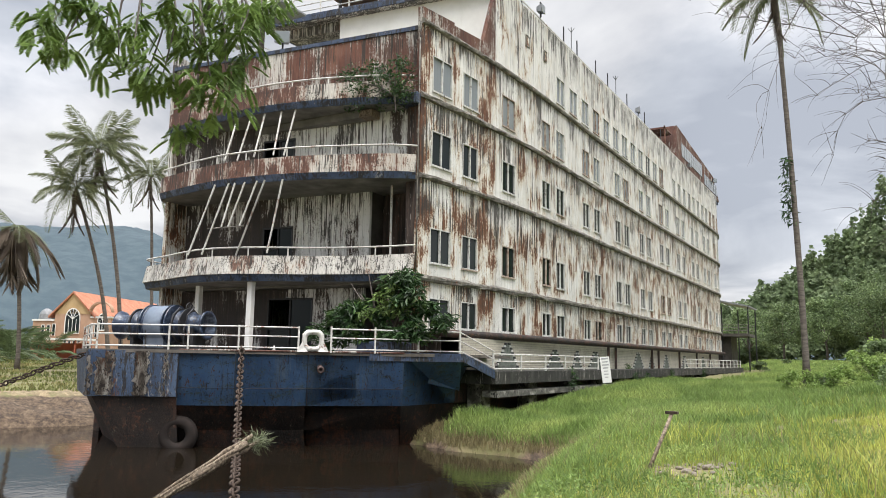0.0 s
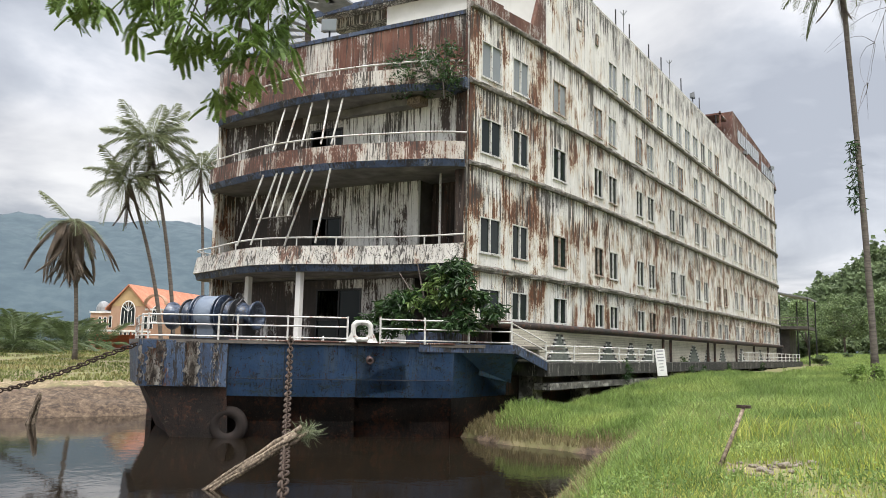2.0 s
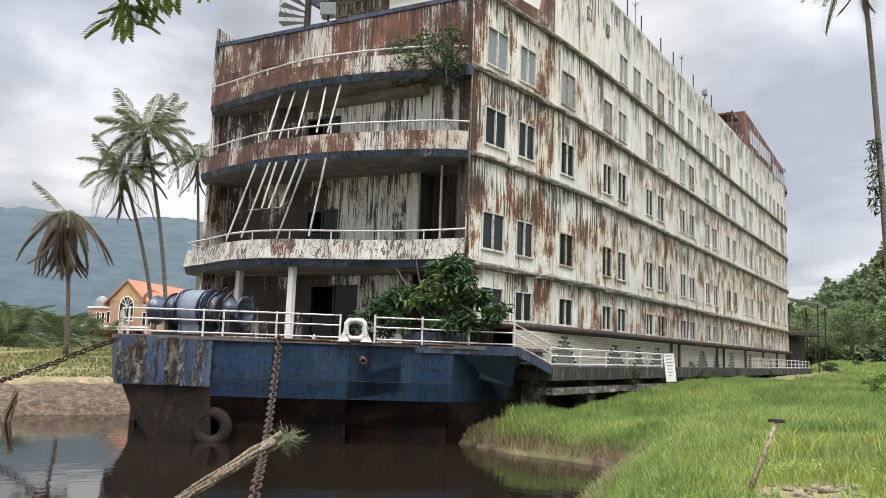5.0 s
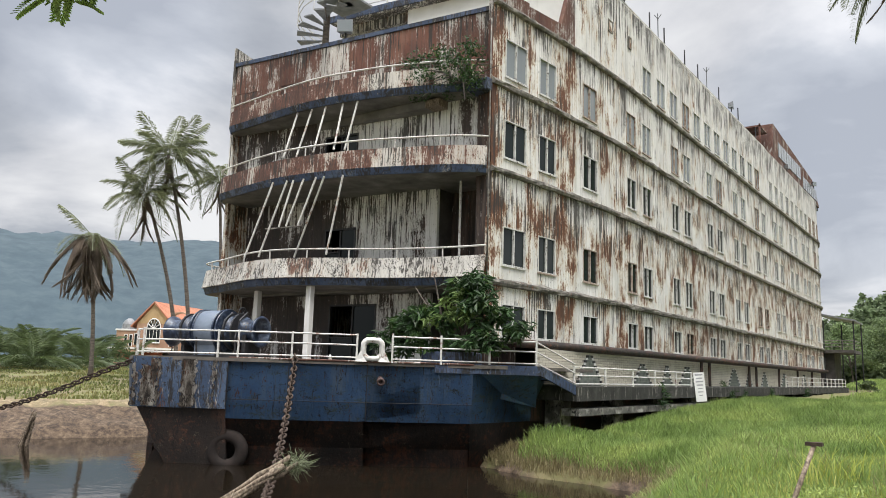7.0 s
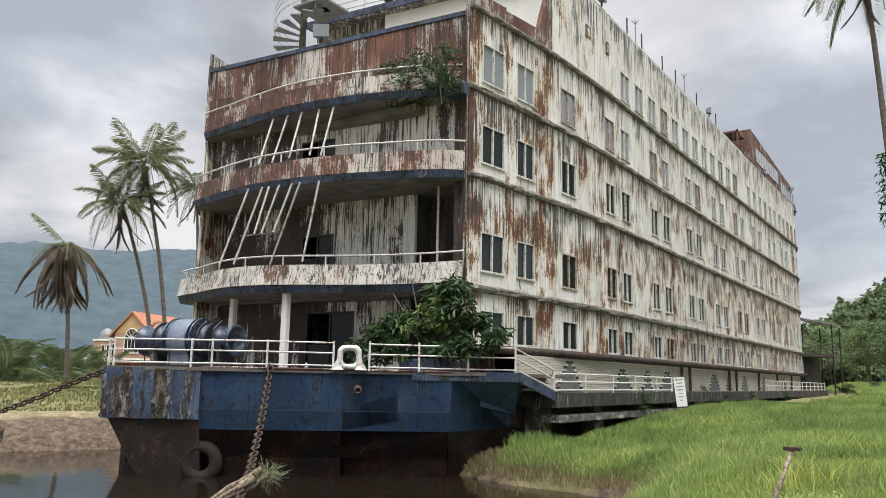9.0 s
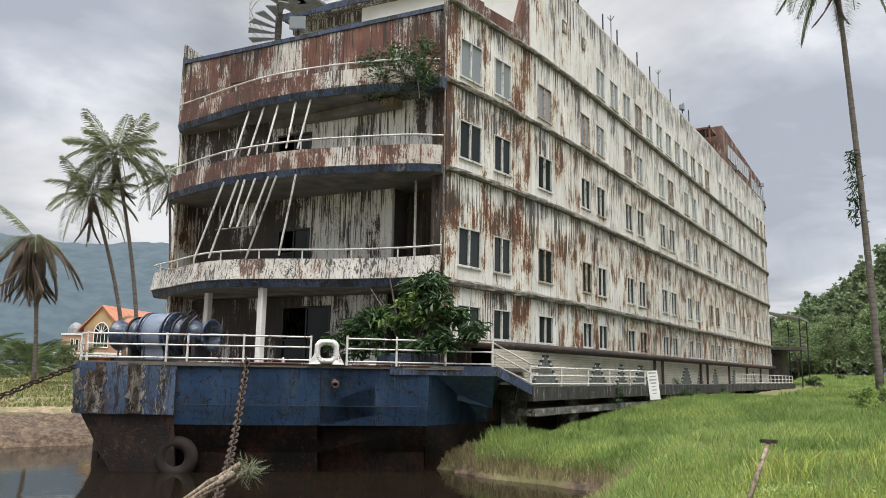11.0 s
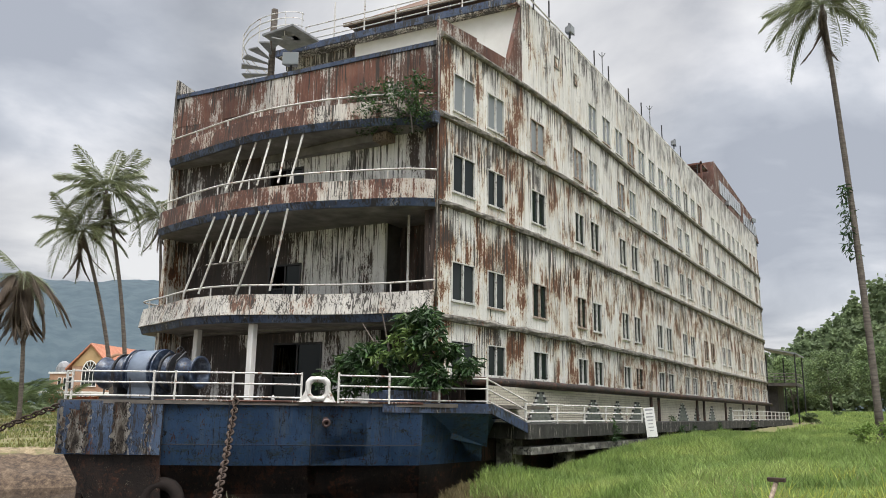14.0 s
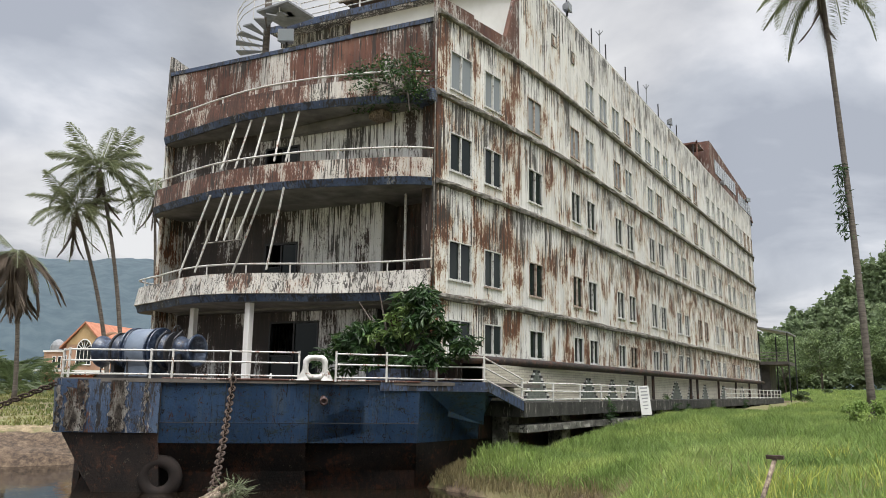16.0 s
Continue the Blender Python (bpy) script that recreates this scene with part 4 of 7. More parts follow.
gallery(10.16, [(-0.95, -0.62), (-1.6, -1.0), (-2.8, -1.5), (-4.6, -2.0), (-6.9, -2.25), (-10.1, -1.98), (-11.15, -1.85), (-11.3, -1.5)],
        0.55, rusty_parapet, "rust-stained curved parapet", 1.0)
# blue corner bracket under the top gallery
bm = bmesh.new()
box(bm, (-1.35, -0.85, 10.12), (-0.66, -0.3, 10.5))
part("corner_bracket", bevelled(bm, 0.03, 1), blue_trim, ship, "blue corner bracket")

# rusted panel wall of the top deck: single sheets in two rows
for r, (z0, z1) in enumerate(((10.45, 11.65), (11.66, 12.75))):
    x = -11.15
    i = 0
    while x < -0.75:
        w = min(0.95 + 0.25 * rnd.random(), -0.70 - x)
        if w < 0.25:
            break
        off = rnd.uniform(-0.012, 0.012)
        bm = bmesh.new()
        ya, yb = front_y(x) + off, front_y(x + w - 0.012) + off
        hexa(bm, [(x, ya, z0), (x + w - 0.012, yb, z0), (x + w - 0.012, yb + 0.06, z0), (x, ya + 0.06, z0)],
             [(x, ya, z1), (x + w - 0.012, yb, z1), (x + w - 0.012, yb + 0.06, z1), (x, ya + 0.06, z1)])
        part("panel", bm, rust_panel if (r == 1 or rnd.random() < 0.7) else rusty_parapet, ship)
        x += w
        i += 1
bm = bmesh.new()
hexa(bm, [(-11.15, front_y(-11.15) + 0.07, 10.45), (-0.7, front_y(-0.7) + 0.07, 10.45), (-0.7, front_y(-0.7) + 0.16, 10.45), (-11.15, front_y(-11.15) + 0.16, 10.45)],
     [(-11.15, front_y(-11.15) + 0.07, 12.7), (-0.7, front_y(-0.7) + 0.07, 12.7), (-0.7, front_y(-0.7) + 0.16, 12.7), (-11.15, front_y(-11.15) + 0.16, 12.7)])
part("panel_backing", bm, dark_inside, ship)
bm = bmesh.new()
hexa(bm, [(-11.2, front_y(-11.2) - 0.03, 12.76), (-0.7, front_y(-0.7) - 0.03, 12.76), (-0.7, front_y(-0.7) + 0.2, 12.78), (-11.2, front_y(-11.2) + 0.2, 12.78)],
     [(-11.2, front_y(-11.2) - 0.03, 12.90), (-0.7, front_y(-0.7) - 0.03, 12.90), (-0.7, front_y(-0.7) + 0.2, 12.90), (-11.2, front_y(-11.2) + 0.2, 12.90)])
part("cap_band", bm, blue_trim, ship, "faded blue cap band")
# corner wing plates
bm = bmesh.new()
hexa(bm, [(-11.30, -1.75, 10.4), (-11.2, -1.75, 10.4), (-11.2, 1.2, 10.4), (-11.30, 1.2, 10.4)], [(-11.30, -1.75, 13.5), (-11.2, -1.75, 13.5), (-11.2, 1.2, 12.9), (-11.30, 1.2, 12.9)])
part("corner_wing", bm, parapet_paint, ship, "grey raised corner wing")
bm = bmesh.new()
hexa(bm, [(-0.80, -0.62, 10.5), (-0.67, -0.62, 10.5), (-0.60, 0.0, 10.5), (-0.74, 0.0, 10.5)], [(-0.80, -0.66, 13.5), (-0.67, -0.66, 13.5), (-0.60, 0.0, 13.5), (-0.74, 0.0, 13.5)])
part("corner_wing", bm, rust_panel, ship, "rusted corner wing")
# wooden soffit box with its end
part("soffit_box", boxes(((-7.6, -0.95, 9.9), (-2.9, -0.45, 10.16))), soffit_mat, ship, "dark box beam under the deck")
part("beam_end", boxes(((-2.86, -0.98, 9.88), (-2.35, -0.5, 10.12))), wood_mat, ship, "weathered wooden beam end")
# slanting struts between the galleries
STRUTS = [((-7.28, -3.0, 7.6), (-8.05, -3.3, 5.2)), ((-6.70, -2.95, 7.6), (-7.51, -3.2, 5.2)), ((-6.49, -2.88, 7.6), (-6.78, -3.1, 6.1)), ((-6.07, -2.85, 7.6), (-6.52, -3.05, 6.1)), ((-5.58, -2.8, 7.6), (-6.06, -3.0, 6.1)),
          ((-5.29, -2.75, 7.6), (-6.56, -2.6, 5.2)), ((-4.65, -2.6, 7.6), (-5.18, -2.6, 5.2)),
          ((-7.33, -2.1, 10.18), (-7.33, -2.61, 8.5)), ((-6.66, -2.1, 10.18), (-6.84, -2.5, 8.5)), ((-6.09, -2.05, 10.18), (-5.98, -2.6, 8.5)), ((-5.41, -1.97, 10.18), (-5.2, -2.5, 8.5)), ((-4.85, -1.9, 10.18), (-4.93, -2.3, 8.5))]
for a, b in STRUTS:
    bm = bmesh.new()
    tube(bm, [a, b], 0.033, 7)
    part("strut", bm, white_rail, ship, "slanting white strut")
bm = bmesh.new()
tube(bm, [(-7.4, -3.1, 6.08), (-5.9, -2.98, 6.08)], 0.022, 6)
part("strut_bar", bm, ledge_mat, ship)
# ground-deck columns
for x, y, r in ((-6.22, -2.15, 0.105), (-9.1, -1.75, 0.10), (-4.6, 0.35, 0.1)):
    bm = bmesh.new()
    box(bm, (x - r, y - r, 2.0), (x + r, y + r, 4.34))
    part("column", bevelled(bm, 0.02, 1), clean_white, ship, "white square column")

# ---- roof cabin ----
def slab_y(x):
    return 3.6 + 0.11 * (x + 0.2)


bm = bmesh.new()
hexa(bm, [(-7.1, slab_y(-7.1) + 0.35, 13.0), (-0.33, slab_y(-0.33) + 0.35, 13.0), (-0.33, slab_y(-0.33) + 0.5, 13.0), (-7.1, slab_y(-7.1) + 0.5, 13.0)],
     [(-7.1, slab_y(-7.1) + 0.35, 16.0), (-0.33, slab_y(-0.33) + 0.35, 16.0), (-0.33, slab_y(-0.33) + 0.5, 16.0), (-7.1, slab_y(-7.1) + 0.5, 16.0)])
part("cabin_front", bm, clean_white, ship, "clean white cabin front")
part("veranda_wall", boxes(((-10.6, 5.5, 13.0), (-7.1, 5.6, 16.0)), ((-7.12, 3.34, 13.0), (-7.02, 5.5, 16.0)), ((-10.7, 5.5, 13.0), (-10.6, 48, 16.0))), clean_white, ship, "shaded veranda wall")
bm = bmesh.new()
prism(bm, [(-10.7, slab_y(-10.7)), (-0.36, slab_y(-0.36)), (-0.2, 8), (-0.2, 50.0), (-10.8, 50.0)], 16.06, 16.34)
part("roof_slab", bm, [blue_trim], ship, "roof slab with a blue edge")
bm = bmesh.new()
prism(bm, [(-10.6, slab_y(-10.6) + 0.03), (-0.2, slab_y(-0.2) + 0.03), (-0.2, 5.6), (-10.5, 5.6)], 16.0, 16.055)
part("soffit", bm, parapet_paint, ship, "flaking pale veranda soffit")
bm = bmesh.new()
hexa(bm, [(-10.55, slab_y(-10.55) + 0.5, 15.62), (-7.12, slab_y(-7.12) + 0.5, 15.62), (-7.12, slab_y(-7.12) + 0.7, 15.62), (-10.55, slab_y(-10.55) + 0.7, 15.62)],
     [(-10.55, slab_y(-10.55) + 0.5, 16.0), (-7.12, slab_y(-7.12) + 0.5, 16.0), (-7.12, slab_y(-7.12) + 0.7, 16.0), (-10.55, slab_y(-10.55) + 0.7, 16.0)])
part("veranda_beam", bm, parapet_paint, ship, "pale veranda beam")
for z in (16.62, 16.9, 17.2):
    bm = bmesh.new()
    tube(bm, [(-9.4, slab_y(-9.4) + 0.2, z), (-0.4, slab_y(-0.4) + 0.2, z)], 0.025, 6)
    part("roof_rail", bm, white_rail, ship)
for x in (-9.4, -8.0, -6.6, -5.2, -3.8, -2.4, -0.9):
    bm = bmesh.new()
    tube(bm, [(x, slab_y(x) + 0.2, 16.3), (x, slab_y(x) + 0.2, 17.2 if x not in (-8.0, -6.6) else 18.0)], 0.03, 6)
    part("roof_rail_post", bm, white_rail, ship)
for y in (4.8, 6.2, 8.2, 11.0, 12.8, 15.6, 17.6, 21.2, 25, 29):
    bm = bmesh.new()
    tube(bm, [(-0.1, y, 16.3), (-0.1, y, 17.35)], 0.032, 6)
    part("roof_post", bm, dark_steel, ship, "thin steel roof post")
bm = bmesh.new()
tube(bm, [(-0.06, 4.0, 16.52), (-0.06, 16, 16.52), (-0.06, 31, 16.52)], 0.03, 6)
part("roof_edge_tube", bm, white_rail, ship)
# brown pavilion roof further back
bm = bmesh.new()
hexa(bm, [(-9.2, 5.0, 18.3), (-2.2, 5.8, 18.3), (-2.2, 13, 18.3), (-9.2, 13, 18.3)], [(-6.2, 8.2, 20.5), (-5.2, 8.4, 20.5), (-5.2, 10, 20.5), (-6.2, 10, 20.5)])
part("pavilion_roof", bm, tile_brown, ship, "brown hipped pavilion roof")
bm = bmesh.new()
hexa(bm, [(-9.25, 4.95, 18.2), (-2.15, 5.76, 18.2), (-2.15, 5.86, 18.2), (-9.25, 5.05, 18.2)], [(-9.25, 4.95, 18.36), (-2.15, 5.76, 18.36), (-2.15, 5.86, 18.36), (-9.25, 5.05, 18.36)])
part("pavilion_fascia", bm, wood_mat, ship, "weathered timber fascia")
for x, y in ((-8.9, 5.3), (-6.6, 5.6), (-4.4, 5.8), (-2.4, 6.1), (-2.4, 12.6), (-8.9, 12.5)):
    part("pavilion_post", boxes(((x, y, 16.34), (x + 0.12, y + 0.12, 18.3))), dark_inside, ship)
# dark sheet set back under the roof as its painted shade
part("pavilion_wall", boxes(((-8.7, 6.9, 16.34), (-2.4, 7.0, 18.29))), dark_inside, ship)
# aft house on the roof
bm = bmesh.new()
hexa(bm, [(-9.5, 33.4, 16.3), (-0.1, 33.4, 16.3), (-0.1, 50.0, 16.3), (-9.5, 50.0, 16.3)], [(-9.5, 33.9, 19.0), (-0.1, 33.9, 19.0), (-0.1, 47.4, 18.1), (-9.5, 47.4, 18.1)])
part("aft_house", bm, rust_panel, ship, "rusted aft house with a sloping roofline")
part("aft_frame", boxes(((-6, 31.6, 16.34), (-5.9, 31.7, 18.2)), ((-3, 31.6, 16.34), (-2.9, 31.7, 18.2)), ((-0.5, 31.6, 16.34), (-0.4, 31.7, 18.4)), ((-6, 31.6, 18.2), (-0.4, 33.5, 18.32)), ((-6, 31.55, 17.3), (-0.4, 31.62, 17.38))), rust_panel, ship)
for i in range(9):
    part("aft_pane", boxes(((-0.10, 35.2 + 0.82 * i, 17.0), (-0.06, 35.9 + 0.82 * i, 18.0))), pale_glass, ship)
for i in range(7):
    part("aft_pane", boxes(((-0.10, 43.4 + 0.8 * i, 16.6), (-0.06, 44.0 + 0.8 * i, 17.5))), pale_glass, ship)

# ---- hull ----


def loft(name, rings, mat, label, parent, closed=False):
    bm = bmesh.new()
    R = [[bm.verts.new(p) for p in r] for r in rings]
    for a, b in zip(R, R[1:]):
        for i in range(len(a) - 1):
            bm.faces.new((a[i], a[i + 1], b[i + 1], b[i]))
    bmesh.ops.solidify(bm, geom=bm.faces[:], thickness=0.05)
    return part(name, bm, mat, parent, label)


hull = new("hull")
hull.parent = ship
# starboard bow flank in plates, from the water up
for (xa, ya), (xb, yb) in zip([(-0.25, -1.9), (-2.3, -3.78), (-3.75, -5.15)], [(-2.3, -3.78), (-3.75, -5.15), (-5.04, -6.02)]):
    loft("hull_plate", [[(xa, ya, 2.0), (xb, yb, 2.0)], [(xa - 0.05, ya + 0.03, 1.0), (xb - 0.05, yb + 0.03, 1.0)], [(xa - 0.12, ya + 0.06, 0.5), (xb - 0.12, yb + 0.06, 0.5)]], hull_blue, "chipped blue hull plate", hull)
    loft("bottom_plate", [[(xa - 0.13, ya + 0.07, 0.5), (xb - 0.13, yb + 0.07, 0.5)], [(xa - 0.35, ya + 0.35, -0.2), (xb - 0.35, yb + 0.35, -0.2)], [(xa - 0.5, ya + 0.6, -1.4), (xb - 0.5, yb + 0.6, -1.4)]], hull_rust, "dark rusted hull bottom", hull)
# welded seams and the rusted deck edge
for (xa, ya), (xb, yb) in zip([(-0.25, -1.9), (-2.3, -3.78), (-3.75, -5.15)], [(-2.3, -3.78), (-3.75, -5.15), (-5.04, -6.02)]):
    bm = bmesh.new()
    tube(bm, [(xa + 0.0, ya - 0.03, 0.99), (xb + 0.0, yb - 0.03, 0.99)], 0.009, 5)
    tube(bm, [(xb + 0.015, yb - 0.02, 0.52), (xb + 0.02, yb - 0.03, 1.98)], 0.012, 5)
    part("weld_seam", bm, black_mat, hull, "dark welded seam")
    bm = bmesh.new()
    tube(bm, [(xa + 0.02, ya - 0.03, 2.03), (0.5 * (xa + xb) + 0.03, 0.5 * (ya + yb) - 0.02, 2.035), (xb + 0.02, yb - 0.03, 2.03)], 0.03, 6)
    part("deck_edge", bm, rust_panel, hull, "rusted deck edge")
# squared bow block at the stem
bm = bmesh.new()
hexa(bm, [(-5.02, -6.08, 0.74), (-7.05, -7.45, 0.74), (-10.6, -5.2, 0.74), (-8.0, -3.0, 0.74)], [(-5.02, -6.08, 2.0), (-6.98, -7.5, 2.0), (-10.8, -5.2, 2.0), (-8.0, -3.0, 2.0)])
part("bow_block", bm, bow_blue, hull, "squared blue bow block")
for s0, s1 in ((0.015, 0.05), (0.10, 0.26), (0.27, 0.30), (0.53, 0.68), (0.86, 0.88)):
    a, b = Vector((-7.02, -7.475, 0)), Vector((-5.02, -6.08, 0))
    p, q = a.lerp(b, s1), a.lerp(b, s0)
    nrm = Vector((0.565, -0.825, 0)) * 0.035
    bm = bmesh.new()
    vs = []
    for i in range(33):
        z = 0.77 + 1.2 * i / 32
        j = 0.09 * noise.noise((i * 0.33, s0 * 31, 0)) + 0.05 * noise.noise((i * 1.1, s0 * 17, 3))
        k = 0.09 * noise.noise((i * 0.33, s1 * 31, 7)) + 0.05 * noise.noise((i * 1.1, s1 * 17, 9))
        vs.append((bm.verts.new((p.x + nrm.x + j * 0.82, p.y + nrm.y + j * 0.56, z)), bm.verts.new((q.x + nrm.x + k * 0.82, q.y + nrm.y + k * 0.56, z))))
    for c, d in zip(vs, vs[1:]):
        bm.faces.new((c[0], c[1], d[1], d[0]))
    bmesh.ops.solidify(bm, geom=bm.faces[:], thickness=0.03)
    part("peeled_patch", bm, hull_patch, hull, "peeled paint down to grey primer")
bm = bmesh.new()
hexa(bm, [(-5.3, -5.6, -1.4), (-6.35, -6.3, -1.4), (-9.4, -4.6, -1.4), (-8.0, -2.6, -1.4)], [(-5.1, -6.0, 0.74), (-6.95, -7.3, 0.74), (-10.4, -5.1, 0.74), (-8.0, -2.6, 0.74)])
part("stem_bottom", bm, hull_rust, hull, "dark rusted stem")
# side hull below the starboard wing, running aft
loft("side_hull", [[(-0.27, -1.88, 1.98), (0.05, 0.9, 1.98)], [(-0.4, -1.8, 0.5), (-0.1, 0.9, 0.5)]], hull_blue, "blue hull in shade", hull)
loft("side_bottom", [[(-0.4, -1.8, 0.5), (-0.15, 0.9, 0.5), (-0.1, 40, 0.5)], [(-0.75, -1.3, -1.4), (-0.5, 0.9, -1.4), (-0.5, 40, -1.4)]], hull_rust, "dark hull bottom", hull)
part("side_hull", boxes(((-0.4, 0.9, 0.5), (-0.05, 46, 2.0))), hull_rust, hull, "dark lower side")
# hull-bottom material instead of blue keeps this side dark
part("port_hull", boxes(((-11.3, -4.0, -1.4), (-11.0, 47, 2.0)), ((-11.0, 46.8, -1.4), (0, 47, 2.0))), hull_rust, hull, "dark port side in the hull-bottom colour")
# fore deck plate
bm = bmesh.new()
prism(bm, [(0.9, -0.5), (0.35, -1.35), (-0.25, -1.95), (-2.3, -3.83), (-3.75, -5.2), (-5.02, -6.1), (-7.0, -7.5), (-10.8, -5.2), (-11.2, -1.0), (-11.1, 3), (0.9, 3)], 1.94, 2.03)
part("fore_deck", bm, deck_mat, hull, "worn fore deck")
# starboard wing with a raked underside
bm = bmesh.new()
hexa(bm, [(-0.92, -2.48, 1.5), (-0.95, -2.3, 1.5), (-0.1, 1.0, 0.9), (0.25, 0.6, 0.9)], [(-0.95, -2.58, 1.985), (-0.98, -2.2, 1.985), (0.5, 1.0, 1.985), (1.0, -0.65, 1.985)])
part("deck_wing", bm, hull_blue, hull, "raked blue wing under the deck edge")
bm = bmesh.new()
strip_solid(bm, [(-0.98, -2.64), (0.0, -1.66), (1.02, -0.66)], 1.80, 2.05, 0.06)
part("wing_edge", bm, blue_trim, hull, "dark blue deck edge")
bm = bmesh.new()
hexa(bm, [(1.02, -0.66, 1.80), (1.06, -0.62, 1.80), (1.30, 1.0, 1.30), (1.24, 1.0, 1.30)], [(1.02, -0.66, 2.05), (1.06, -0.62, 2.05), (1.30, 1.0, 1.56), (1.24, 1.0, 1.56)])
part("stair_string", bm, blue_trim, hull)
# tyre fender and hawse pipe
bm = bmesh.new()
R = 0.54
mt = look((-5.2 - 0.03, -5.86 + 0.13, -0.32), (-5.2 + 0.565, -5.86 - 0.825, -0.38))
segs, tub = 28, 10
rings = []
for i in range(segs):
    a = 2 * math.pi * i / segs
    ring = []
    for j in range(tub):
        b = 2 * math.pi * j / tub
        r = R - 0.16 + 0.17 * math.cos(b)
        ring.append(bm.verts.new(mt @ Vector((r * math.cos(a), r * math.sin(a), 0.15 * math.sin(b)))))
    rings.append(ring)
for i in range(segs):
    for j in range(tub):
        bm.faces.new((rings[i][j], rings[i][(j + 1) % tub], rings[(i + 1) % segs][(j + 1) % tub], rings[(i + 1) % segs][j]))
part("tyre_fender", bm, rubber_mat, ship, "black rust-caked tyre fender", True)
bm = bmesh.new()
m = look((-2.1, -3.5, 1.6), (-1.73, -3.85, 1.42))
lathe(bm, [(0.05, 0.0), (0.085, 0.0), (0.085, -0.2), (0.105, -0.2), (0.105, -0.25), (0.05, -0.25), (0.05, -0.1)], m, 14)
part("hull_spout", bm, outlet_mat, hull, "short rust-stained outlet pipe", True)

# bow railing: posts and three bars in each length
def railing(name, pts, height, bars, r=0.022, post_r=0.029, base=2.03, label="white three-bar bow railing", mat=None):
    mat = mat or white_rail
    root = new(name)
    root.parent = ship
    if label:
        root["label"] = label
    for x, y in pts:
        bm = bmesh.new()
        tube(bm, [(x, y, base - 0.02), (x, y, base + height)], post_r, 8)
        part("post", bm, mat, root)
    for h in bars:
        bm = bmesh.new()
        tube(bm, [(x, y, base + h) for x, y in pts], r, 6)
        part("bar", bm, mat, root)
    return root


railing("bow_railing", [(-2.5, -4.0), (-3.72, -5.12), (-4.85, -5.92), (-5.3, -6.2), (-6.9, -7.3), (-7.6, -7.0), (-9.2, -6.0), (-10.6, -5.1)], 0.72, (0.10, 0.42, 0.68))
railing("bow_railing", [(-1.72, -3.5), (-0.85, -2.55), (0.02, -1.55), (0.92, -0.62)], 0.74, (0.08, 0.40, 0.66))
bm = bmesh.new()
for h in (0.1, 0.4, 0.66):
    tube(bm, [(0.92, -0.62, 2.03 + h), (1.25, 1.05, 1.52 + h * 0.95)], 0.022, 6)
part("stair_rail", bm, white_rail, ship, "sloping rail beside the steps")
for i in range(4):
    f = (i + 0.5) / 4
    part("step", boxes(((0.35, -0.6 + 1.6 * f, 2.0 - 0.5 * f - 0.04), (1.1, -0.25 + 1.6 * f, 2.0 - 0.5 * f))), dark_steel, ship)

